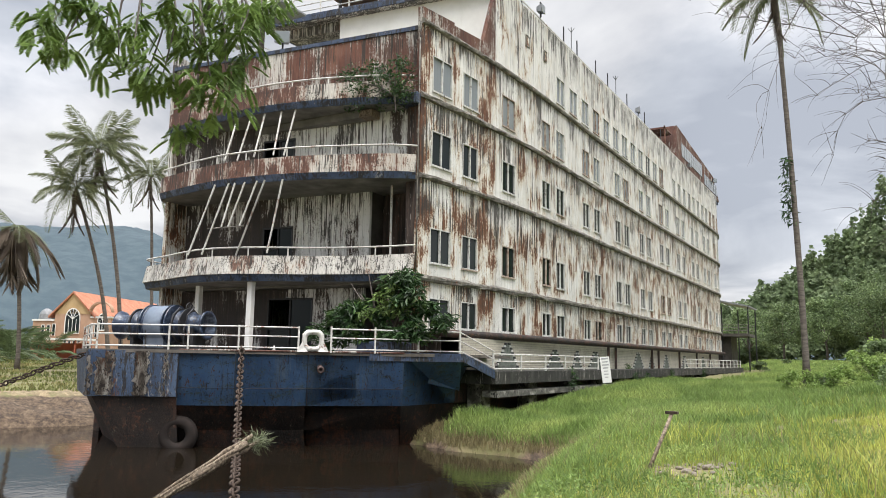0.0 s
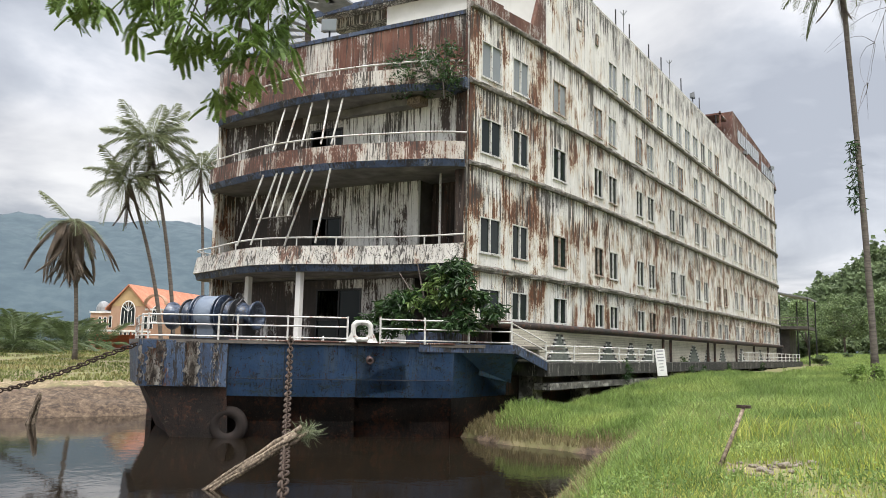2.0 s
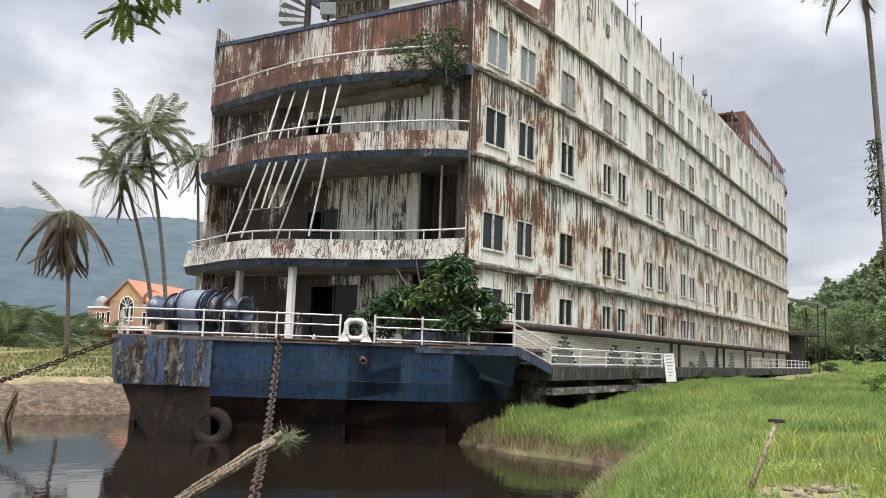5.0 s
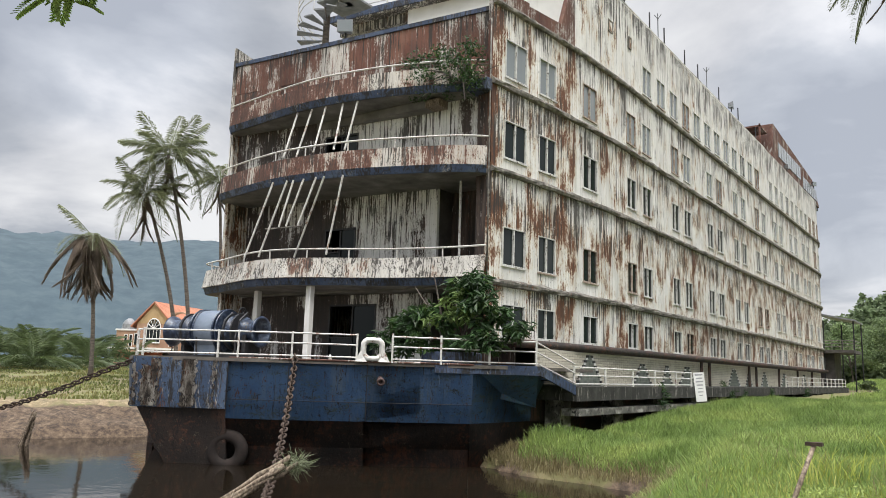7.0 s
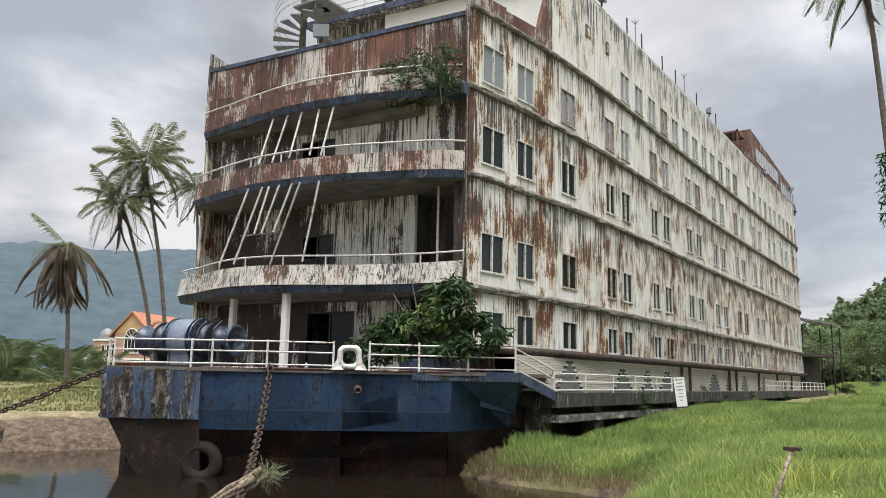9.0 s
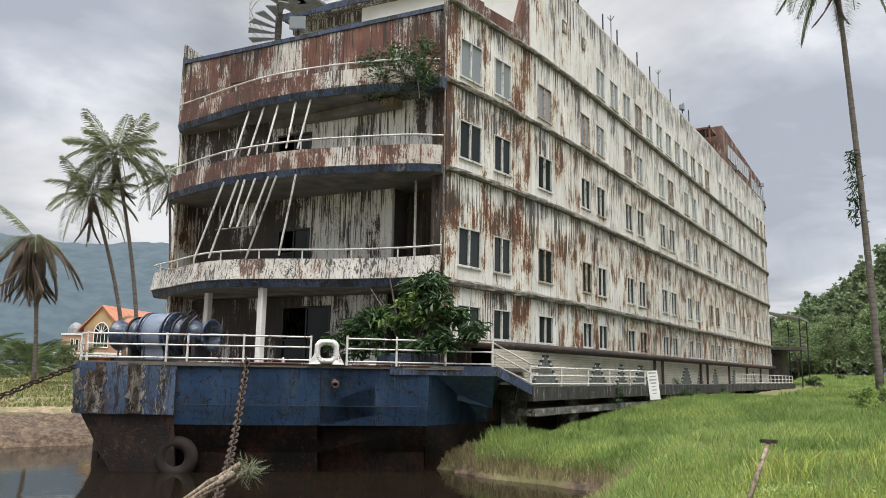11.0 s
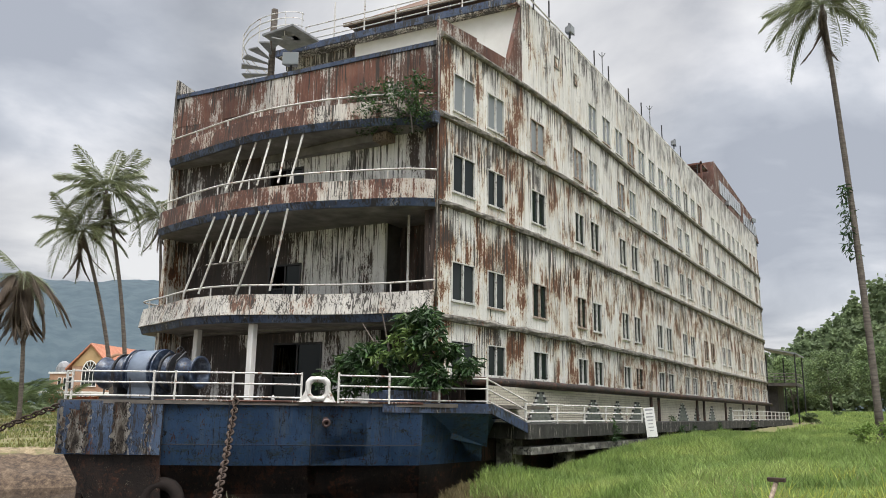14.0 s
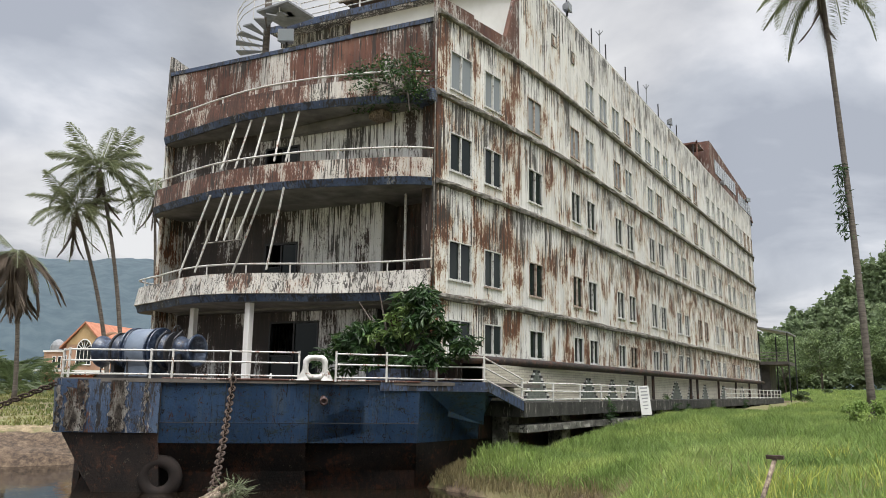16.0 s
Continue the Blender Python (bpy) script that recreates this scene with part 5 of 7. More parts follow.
# ---- things on the fore deck ----
def winch():
    root = empty("winch", pose(-6.75, -5.0, 2.03, 0, 0, 12) @ Matrix.Diagonal((0.74, 0.64, 0.64, 1)), "big blue anchor winch with drums on the fore deck", "winch")
    X = Matrix.Rotation(math.pi / 2, 4, "Y")
    part("bed", boxes(((-2.0, -0.6, 0), (2.0, 0.6, 0.16)), ((-1.5, -0.5, 0.16), (-1.35, 0.5, 1.0)), ((1.35, -0.5, 0.16), (1.5, 0.5, 1.0))), dark_steel, root)
    bm = bmesh.new()
    lathe(bm, [(0.08, -2.15), (0.08, 2.15)], pose(0, 0, 1.15) @ X, 12)
    part("shaft", bm, dark_steel, root, smooth=True)
    bm = bmesh.new()
    lathe(bm, [(0.3, -0.62), (0.84, -0.62), (0.9, -0.57), (0.9, 0.30), (0.84, 0.35), (0.3, 0.35)], pose(-0.15, 0, 1.18) @ X, 32)
    part("gear_casing", bm, winch_light, root, "pale blue rounded gear casing", True)
    for x in (-0.86, -0.7, 0.2, 0.36):
        bm = bmesh.new()
        lathe(bm, [(0.3, -0.03), (0.93, -0.03), (0.95, 0.0), (0.93, 0.03), (0.3, 0.03)], pose(x, 0, 1.18) @ X, 32)
        part("flange_ring", bm, winch_blue, root, "dark navy flange ring")
    for x in (-1.42, -0.98, 0.62, 0.98):
        bm = bmesh.new()
        lathe(bm, [(0.2, -0.035), (0.80, -0.035), (0.80, 0.035), (0.2, 0.035)], pose(x, 0, 1.15) @ X, 28)
        part("brake_band", bm, dark_steel, root, "dark steel brake band")
    part("casing_foot", boxes(((-0.77, -0.62, 0.1), (0.2, 0.62, 1.1))), winch_light, root)
    for x0, flip in ((0.55, 1), (-1.0, -1)):
        bm = bmesh.new()
        s = flip
        lathe(bm, [(0.2, 0.0), (0.74, 0.0), (0.76, 0.03), (0.74, 0.1), (0.5, 0.14), (0.48, 0.32), (0.70, 0.36), (0.72, 0.40), (0.70, 0.44), (0.3, 0.46)], pose(x0, 0, 1.15) @ (X if s > 0 else Matrix.Rotation(-math.pi / 2, 4, "Y")), 28)
        part("chain_wheel", bm, winch_blue, root, "blue ribbed chain wheel", True)
        bm = bmesh.new()
        lathe(bm, [(0.4, 0.0), (0.62, 0.02), (0.52, 0.14), (0.47, 0.34), (0.52, 0.54), (0.66, 0.66), (0.68, 0.72), (0.54, 0.72), (0.46, 0.5)], pose(x0 + s * 0.62, 0, 1.15) @ (X if s > 0 else Matrix.Rotation(-math.pi / 2, 4, "Y")), 24)
        part("warping_drum", bm, winch_blue, root, "blue warping drum", True)
    for x in (-0.55, 0.55, 1.25):
        bm = bmesh.new()
        tube(bm, [(x, -0.75, 0.1), (x, -0.82, 0.9), (x, -0.6, 1.6), (x, -0.1, 1.98)], 0.035, 6)
        part("brake_rod", bm, dark_steel, root, "oily brake rod")
    for k in range(10):
        a = 2 * math.pi * k / 10
        bm = bmesh.new()
        lathe(bm, [(0.035, 0.0), (0.035, 0.06)], pose(0.2, 0.72 * math.cos(a), 1.18 + 0.72 * math.sin(a)) @ X, 6)
        part("bolt", bm, dark_steel, root)
    bm = bmesh.new()
    ring = [(0.95 + 0.0, 0.26 * math.cos(a), 1.95 + 0.26 * math.sin(a)) for a in (2 * math.pi * k / 16 for k in range(17))]
    tube(bm, ring, 0.02, 6, False)
    for a in range(4):
        c = math.pi * a / 4
        tube(bm, [(0.95, -0.25 * math.cos(c), 1.95 - 0.25 * math.sin(c)), (0.95, 0.25 * math.cos(c), 1.95 + 0.25 * math.sin(c))], 0.012, 5)
    tube(bm, [(0.95, 0, 1.2), (0.95, 0, 1.95)], 0.025, 6)
    part("brake_wheel", bm, dark_steel, root, "small brake hand wheel")
    bm = bmesh.new()
    ring = [(-2.35, 0.34 * math.cos(a), 1.35 + 0.34 * math.sin(a)) for a in (2 * math.pi * k / 18 for k in range(19))]
    tube(bm, ring, 0.022, 6, False)
    for a in range(3):
        c = math.pi * a / 3
        tube(bm, [(-2.35, -0.33 * math.cos(c), 1.35 - 0.33 * math.sin(c)), (-2.35, 0.33 * math.cos(c), 1.35 + 0.33 * math.sin(c))], 0.014, 5)
    tube(bm, [(-2.35, 0, 0.0), (-2.35, 0, 1.35)], 0.03, 6)
    part("hand_wheel", bm, dark_steel, root, "tall spoked hand wheel")


winch()


def fairlead():
    root = empty("fairlead", pose(-2.2, -3.72, 2.03, 0, 0, 41.5), "white cast fairlead ring at the deck edge", "fairlead")
    bm = bmesh.new()
    segs, tub = 24, 8
    rings = []
    for i in range(segs):
        a = 2 * math.pi * i / segs
        sq = 1 + 0.12 * (abs(math.cos(a)) ** 4 + abs(math.sin(a)) ** 4 < 0.7)
        ring = []
        for j in range(tub):
            b = 2 * math.pi * j / tub
            r = (0.245 + 0.075 * math.cos(b)) * sq
            ring.append(bm.verts.new((r * math.cos(a), 0.12 * math.sin(b), 0.32 + r * math.sin(a))))
        rings.append(ring)
    for i in range(segs):
        for j in range(tub):
            bm.faces.new((rings[i][j], rings[i][(j + 1) % tub], rings[(i + 1) % segs][(j + 1) % tub], rings[(i + 1) % segs][j]))
    part("ring", bm, white_rail, root, "white rounded ring", True)
    bm = bmesh.new()
    for s in (-1, 1):
        hexa(bm, [(s * 0.45, -0.14, 0), (s * 0.14, -0.14, 0), (s * 0.14, 0.14, 0), (s * 0.45, 0.14, 0)], [(s * 0.30, -0.1, 0.3), (s * 0.22, -0.1, 0.12), (s * 0.22, 0.1, 0.12), (s * 0.30, 0.1, 0.3)])
    part("foot", bm, white_rail, root)


fairlead()
cone = empty("deck_cone", pose(-3.05, -4.4, 2.03), "small white cone on the deck", "cone")
bm = bmesh.new()
lathe(bm, [(0.07, 0), (0.07, 0.02), (0.045, 0.03), (0.02, 0.16)], Matrix(), 12)
part("cone_body", bm, clean_white, cone)

# ---- dock along the side ----
bm = bmesh.new()
box(bm, (-0.02, 1.0, 1.12), (1.32, 50.5, 1.52))
tagged(part("dock_slab", bm, concrete), "blackened concrete walkway along the ship", "walkway", kind="structure")
bm = bmesh.new()
box(bm, (0.75, 1.2, 0.70), (1.30, 50, 0.90))
for i in range(13):
    box(bm, (0.0, 1.6 + i * 4.0, -1.2), (0.5, 2.3 + i * 4.0, 1.12))
tagged(part("dock_beam", bm, beam_mat), "stained concrete beam and piers under the walkway", "beam", kind="structure")
bm = bmesh.new()
box(bm, (-0.045, 1.05, 1.52), (0.0, 46.5, 2.60))
brick_wall = tagged(part("brick_wall", bm, mortar_mat), "cream painted brick base wall", "wall", kind="structure")


def railing2(pts, height, label):
    root = empty("dock_railing", pose(0, 0, 0), label, "railing", "walkway railings")
    for x, y in pts:
        bm = bmesh.new()
        tube(bm, [(x, y, 1.50), (x, y, 1.52 + height)], 0.035, 8)
        part("post", bm, white_rail, root)
    for h in (0.08, 0.32, height - 0.03):
        bm = bmesh.new()
        tube(bm, [(x, y, 1.52 + h) for x, y in pts], 0.025, 6)
        part("bar", bm, white_rail, root)


railing2([(1.22, y) for y in (1.05, 3.2, 5.4, 7.4, 9.6, 11.4)], 0.58, "white walkway railing with peeling bars")
railing2([(1.22, 28.2 + 1.65 * i) for i in range(14)], 0.62, "far white walkway railing")
# leaning notice with unreadable lines
sign = empty("notice_board", pose(1.58, 11.5, 0.98, -4, -5, 28), "white notice board leaning on the walkway rail", "sign")
part("board", boxes(((-0.2, -0.015, 0), (0.2, 0.015, 1.12))), sign_mat, sign)
for i, (w, h) in enumerate(((0.44, 0.07), (0.36, 0.05), (0.42, 0.05), (0.34, 0.05), (0.26, 0.04), (0.30, 0.04), (0.2, 0.04))):
    part("text_bar", boxes(((-w / 3, -0.021, 1.0 - i * 0.13), (w / 3, -0.016, 1.0 - i * 0.13 + h))), ink_mat, sign)

# ---- chains, log, stake ----
def chain(name, pts, link_len, wire, label):
    root = empty(name, pose(*pts[0]), label, "chain")
    inv = root.matrix_world.inverted()
    line = smooth_line(pts, 24)
    a = link_len / 2
    loop = []
    for k in range(16):
        t = 2 * math.pi * k / 16
        loop.append((a * 0.58 * math.cos(t), 0, (a - 0.0) * math.copysign(abs(math.sin(t)) ** 0.8, math.sin(t))))
    bm = bmesh.new()
    vs = []
    ctr = [Vector(p) for p in loop]
    for i, p in enumerate(ctr):
        d = (ctr[(i + 1) % 16] - ctr[i - 1]).normalized()
        s = Vector((0, 1, 0))
        t = d.cross(s)
        vs.append([bm.verts.new(p + wire * (math.cos(b) * s + math.sin(b) * t)) for b in (2 * math.pi * j / 6 for j in range(6))])
    for i in range(16):
        for j in range(6):
            bm.faces.new((vs[i][j], vs[i][(j + 1) % 6], vs[(i + 1) % 16][(j + 1) % 6], vs[(i + 1) % 16][j]))
    link_mesh = mesh_of("chain_link", bm, chain_mat, True)
    pitch, acc, k = link_len - 2 * wire - 0.004, 0.0, 0
    for p, q in zip(line, line[1:]):
        acc += (q - p).length
        if acc >= pitch:
            acc -= pitch
            ob = new("chain_link", link_mesh)
            ob.parent = root
            quat = (q - p).to_track_quat("Z", "Y")
            ob.matrix_basis = inv @ (Matrix.Translation(q) @ quat.to_matrix().to_4x4() @ pose(0, 0, 0, 0, 0, 90 * (k % 2) + 20))
            k += 1


chain("anchor_chain", [(-3.9, -4.75, 2.1), (-3.62, -5.08, 2.1), (-3.35, -5.36, 1.84), (-2.62, -6.11, 1.38), (-1.57, -7.18, 0.85), (-0.52, -8.25, 0.45), (0.54, -9.32, 0.19), (1.59, -10.39, 0.06), (2.36, -11.17, 0.0), (3.13, -11.96, -0.08), (3.9, -12.74, -0.3), (4.74, -13.6, -0.75)], 0.25, 0.022, "heavy rusted anchor chain hanging from the bow")
chain("anchor_chain", [(-7.3, -7.2, 1.92), (-8.6, -7.2, 1.62), (-11.3, -7.35, 0.88), (-13.7, -7.6, 0.34), (-16.5, -8.3, -0.1)], 0.26, 0.024, "heavy rusted chain running to the far bank")


def driftwood(name, a, b, r0, r1, strands, label, seed):
    root = empty(name, pose(*a), label, "log")
    rr = random.Random(seed)
    A, B = Vector(a), Vector(b)
    d = (B - A)
    s = d.cross(Vector((0, 0, 1))).normalized()
    t = d.cross(s).normalized()
    for k in range(strands):
        ang = 2 * math.pi * k / strands
        bm = bmesh.new()
        pts, rad = [], []
        end = rr.uniform(0.8, 1.06)
        for i in range(9):
            f = i / 8 * end
            r = r0 + (r1 - r0) * f
            w = (0.35 + 0.3 * (k % 3) / 2) * r * (1 + 0.25 * math.sin(3 * f + k))
            pts.append(A + d * f + s * (math.cos(ang + 0.5 * f) * w) + t * (math.sin(ang + 0.5 * f) * w) - A + Vector((0.03 * noise.noise((f * 4, k, 0)), 0.03 * noise.noise((f * 4, k, 5)), 0.04 * noise.noise((f * 5, k, 9)))))
            rad.append(max(0.010, r * 0.31 * (1 + 0.5 * noise.noise((f * 7, k, 2))) * (1 - 0.55 * (f > 0.9) * rr.random())))
        tube(bm, pts, rad, 7)
        part("wood_strand", bm, wood_mat, root, smooth=True)
    return root


driftwood("driftwood_log", (0.42, -11.3, -0.78), (1.80, -10.22, 0.34), 0.06, 0.175, 11, "split bleached log leaning out of the water", 3)
driftwood("tree_stump", (-12.6, -7.3, -0.75), (-12.35, -7.15, 0.28), 0.2, 0.12, 4, "weathered stump at the far water's edge", 5)
driftwood("fallen_branch", (8.6, -12.9, 0.33), (9.5, -12.5, 0.40), 0.03, 0.05, 2, "pale dead branch in the grass", 8)

stake = empty("stake", pose(8.97, -9.72, 0.36), "rusty iron stake driven into the bank", "stake")
bm = bmesh.new()
tube(bm, [(0, 0, 0), (0.10, 0.3, 0.38), (0.20, 0.62, 0.77)], [0.032, 0.028, 0.026], 8)
part("shaft", bm, wood_mat, stake, smooth=True)
part("head", boxes(((0.11, 0.57, 0.76), (0.29, 0.68, 0.80))), chain_mat, stake)


# ---- plants ----
def leaf_cloud(name, places, size, mat, seed, droop=0.3, slim=0.35):
    """Many small folded leaves, each four corners, at the given places."""
    rng = np.random.default_rng(seed)
    P = np.asarray(places, float)
    N = len(P)
    d = rng.normal(size=(N, 3))
    d[:, 2] = d[:, 2] * 0.6 - droop
    d /= np.linalg.norm(d, axis=1)[:, None]
    u = rng.normal(size=(N, 3))
    s = np.cross(d, u)
    s /= np.linalg.norm(s, axis=1)[:, None] + 1e-9
    L = size * rng.uniform(0.6, 1.3, N)[:, None]
    up = np.cross(s, d)
    v = np.stack([P, P + d * L * 0.5 + s * L * slim + up * L * 0.1, P + d * L, P + d * L * 0.5 - s * L * slim + up * L * 0.1], 1).reshape(-1, 3)
    me = bpy.data.meshes.new(name)
    f = np.arange(4 * N).reshape(N, 4)
    me.from_pydata(v.tolist(), [], f.tolist())
    me.materials.append(mat)
    me.update()
    return me


def clump_points(rng, centres, radii, n):
    out = []
    for c, r in zip(centres, radii):
        d = rng.normal(size=(n, 3))
        d /= np.linalg.norm(d, axis=1)[:, None]
        rad = r * rng.uniform(0.45, 1.05, n) ** 0.6
        out.append(np.asarray(c) + d * rad[:, None] * np.array([1, 1, 0.75]))
    return np.concatenate(out)


def crown_mesh(name, seed, width, height, clumps, per, leaf, mat):
    rng = np.random.default_rng(seed)
    th = rng.uniform(0, 2 * np.pi, clumps)
    rr = width * np.sqrt(rng.uniform(0, 1, clumps)) * rng.uniform(0.7, 1.1, clumps)
    zz = height * rng.uniform(0.1, 1.0, clumps)
    taper = np.sqrt(np.clip(1.05 - ((zz / height - 0.45) / 0.62) ** 2, 0.05, 1))
    C = np.stack([rr * taper * np.cos(th), rr * taper * np.sin(th), zz], 1)
    return leaf_cloud(name, clump_points(rng, C, rng.uniform(0.16, 0.34, clumps) * width, per), leaf, mat, seed + 1)


def tree_thing(name, label, category, seed, trunk_h, width, height, clumps, per, leaf, mat, group=""):
    root = empty(name, pose(0, 0, 0), label, category, group)
    rr = random.Random(seed)
    bm = bmesh.new()
    tube(bm, [(0, 0, -0.3), (0.1, 0.05, trunk_h * 0.5), (rr.uniform(-0.3, 0.3), rr.uniform(-0.3, 0.3), trunk_h + height * 0.5)], [0.05 * width, 0.04 * width, 0.012 * width], 8)
    part("trunk", bm, bark_mat, root, smooth=True)
    for k in range(5):
        a = rr.uniform(0, 6.28)
        bm = bmesh.new()
        tube(bm, [(0.05, 0.03, trunk_h * (0.7 + 0.1 * k)), (0.35 * width * math.cos(a), 0.35 * width * math.sin(a), trunk_h + 0.25 * height), (0.7 * width * math.cos(a), 0.7 * width * math.sin(a), trunk_h + 0.5 * height)], [0.022 * width, 0.014 * width, 0.006 * width], 6)
        part("limb", bm, bark_mat, root)
    c = part("crown", crown_mesh("crown", seed, width, height, clumps, per, leaf, mat), mat, root)
    c.location = (0, 0, trunk_h * 0.75)
    return root


def frond_mesh(name, length, droop, mat, seed, leaflets=72, dead=False):
    rr = random.Random(seed)
    spine = []
    for i in range(13):
        f = i / 12
        spine.append(Vector((length * (f - 0.16 * droop * f * f), 0, length * (0.42 * f * (1 - 0.5 * droop) - 0.75 * droop * f * f))))
    verts, faces = [], []

    def quad(a, b, c, d):
        k = len(verts)
        verts.extend((a, b, c, d))
        faces.append((k, k + 1, k + 2, k + 3))
    for a, b in zip(spine, spine[1:]):
        quad(a + Vector((0, 0.025, 0)), a - Vector((0, 0.025, 0)), b - Vector((0, 0.02, 0.0)), b + Vector((0, 0.02, 0)))
        quad(a + Vector((0, 0, 0.025)), a - Vector((0, 0, 0.025)), b - Vector((0, 0, 0.02)), b + Vector((0, 0, 0.02)))
    for i in range(leaflets):
        f = 0.14 + 0.86 * i / leaflets
        j = f * 12
        a = spine[int(min(j, 11))].lerp(spine[int(min(j, 11)) + 1], j - int(min(j, 11)))
        L = length * 0.26 * (math.sin(math.pi * min(0.97, 0.12 + 0.85 * f)) ** 0.6) * rr.uniform(0.8, 1.1)
        for s in (-1, 1):
            hang = rr.uniform(0.2, 0.7) + (1.4 if dead else 0)
            tip = a + Vector((L * 0.55, s * L * (0.8 if not dead else 0.3), -L * hang))
            w = 0.026 * length / 3
            mid = a.lerp(tip, 0.5) + Vector((0, 0, 0.12 * L))
            quad(a, mid + Vector((w, 0, 0)), tip, mid - Vector((w, 0, 0)))
    return poly_mesh(name, verts, faces, mat)


def palm(base, top, fronds, length, seed, dead=0.0, label="tall coconut palm with a slender leaning trunk", r=0.17):
    root = empty("coconut_palm", pose(*base), label, "palm tree", "coconut palms")
    rr = random.Random(seed)
    d = Vector(top) - Vector(base)
    bm = bmesh.new()
    pts = [Vector((d.x * f ** 1.6, d.y * f ** 1.6, d.z * f - 0.3 * (f == 0))) for f in (i / 14 for i in range(15))]
    tube(bm, pts, [r * (1.5 if i == 0 else 1.0 - 0.35 * i / 14 + 0.05 * (i % 2)) for i in range(15)], 9)
    part("trunk", bm, bark_mat, root, "ringed grey trunk", True)
    crown = new("crown")
    crown.parent, crown.location = root, d
    kinds = [(frond_mesh("frond", length, dr, palm_mat, seed + 3 * i), dr) for i, dr in enumerate((0.25, 0.6, 1.0, 1.4))]
    dry = frond_mesh("frond", length * (0.95 if dead > 0.5 else 0.6), 1.9, dead_mat, seed + 50, dead=True)
    for k in range(fronds):
        me, dr = kinds[min(3, int(k / fronds * 4))]
        tilt = 62 - 75 * k / fronds + rr.uniform(-8, 8)
        if rr.random() < dead:
            me, tilt = dry, rr.choice((-90, -65, -40, -10, 30)) + rr.uniform(-14, 14)
        ob = new("frond", me)
        ob.parent = crown
        ob.matrix_basis = pose(0, 0, 0, 0, -tilt * 0.6, 137.5 * k + rr.uniform(-12, 12))
    if dead < 0.5:
        for k in range(3):
            ob = new("frond", dry)
            ob.parent = crown
            ob.matrix_basis = pose(0, 0, -0.1, 0, 40 + rr.uniform(-10, 15), 120 * k + 20)
    return root


palm((-24.5, 7.0, 1.0), (-25.7, 5.4, 13.3), 26, 2.9, 11, r=0.12)
palm((-25.0, 6.6, 1.0), (-26.25, 4.65, 10.9), 24, 2.6, 12, 0.1, r=0.12)
palm((-23.6, 8.2, 1.0), (-24.0, 7.7, 12.0), 20, 2.0, 13, label="slim coconut palm with a small crown", r=0.1)
palm((-32.4, 6.0, 1.0), (-32.8, 5.4, 9.3), 40, 2.6, 14, 0.85, label="dying palm with drooping brown fronds", r=0.13)
palm((9.14, 14.9, 0.9), (8.62, 14.9, 18.9), 24, 2.75, 15, label="very tall coconut palm with a bare grey trunk", r=0.135)
fern = [(8.82 + rnd.gauss(-0.08, 0.10), 14.82 + rnd.gauss(0, 0.10), rnd.uniform(8.0, 11.0)) for _ in range(200)]
tagged(new("climbing_fern", leaf_cloud("climbing_fern", fern, 0.30, bush_mat, 17, 0.9, 0.12)), "dark ragged ferns clinging to the palm trunk", "plant", kind="stuff")

# deck tree at the starboard bow, in a low planter
rng = np.random.default_rng(5)
deck_tree = empty("deck_tree", pose(-1.35, -1.35, 2.03), "dense green tree growing on the deck", "tree")
part("pot", bevelled(boxes(((-0.7, -0.5, 0), (0.7, 0.5, 0.35))), 0.03, 1), blue_trim, deck_tree, "blue planter box")
for k in range(7):
    a = 0.9 * k
    bm = bmesh.new()
    tube(bm, [(0.1 * math.cos(a), 0.1 * math.sin(a), 0.3), (0.5 * math.cos(a), 0.35 * math.sin(a), 1.2), (1.3 * math.cos(a), 0.6 * math.sin(a), 1.9 + 0.3 * (k % 3))], [0.05, 0.035, 0.012], 6)
    part("limb", bm, bark_mat, deck_tree)
C = [(-2.0, 0.0, 0.9), (-1.5, -0.2, 1.25), (-1.0, -0.3, 0.95), (-0.6, -0.3, 1.5), (0.0, -0.3, 1.1), (0.5, -0.2, 2.0), (0.7, -0.3, 1.55), (1.1, -0.2, 1.1), (1.5, 0.1, 1.4), (1.8, 0.2, 0.9), (1.1, -0.1, 2.0), (-1.6, -0.1, 0.5), (0.4, -0.4, 0.6), (1.3, 0.1, 0.6), (0.8, 0, 2.3), (-0.5, -0.4, 0.5)]
part("crown", leaf_cloud("crown", clump_points(rng, C + [(c[0] * 1.12 + rnd.gauss(0, 0.2), c[1] - 0.1 + rnd.gauss(0, 0.15), c[2] * 1.02 + rnd.gauss(0, 0.2)) for c in C], [0.30] * (2 * len(C)), 105), 0.27, bush_mat, 6, 0.6, 0.17), bush_mat, deck_tree)
C2 = [(0.2, -0.55, 1.75), (0.7, -0.55, 1.6), (0.35, -0.6, 1.35), (0.9, -0.5, 1.3), (0.6, -0.5, 1.95), (-0.3, -0.6, 1.2)]
# the sunlit look of these sprigs is a paler leaf colour
part("sunlit_sprig", leaf_cloud("sunlit_sprig", clump_points(rng, C2, [0.22] * 6, 45), 0.24, leaf_mat, 7, 0.6, 0.15), leaf_mat, deck_tree, "pale green sprigs, coloured as sunlit")

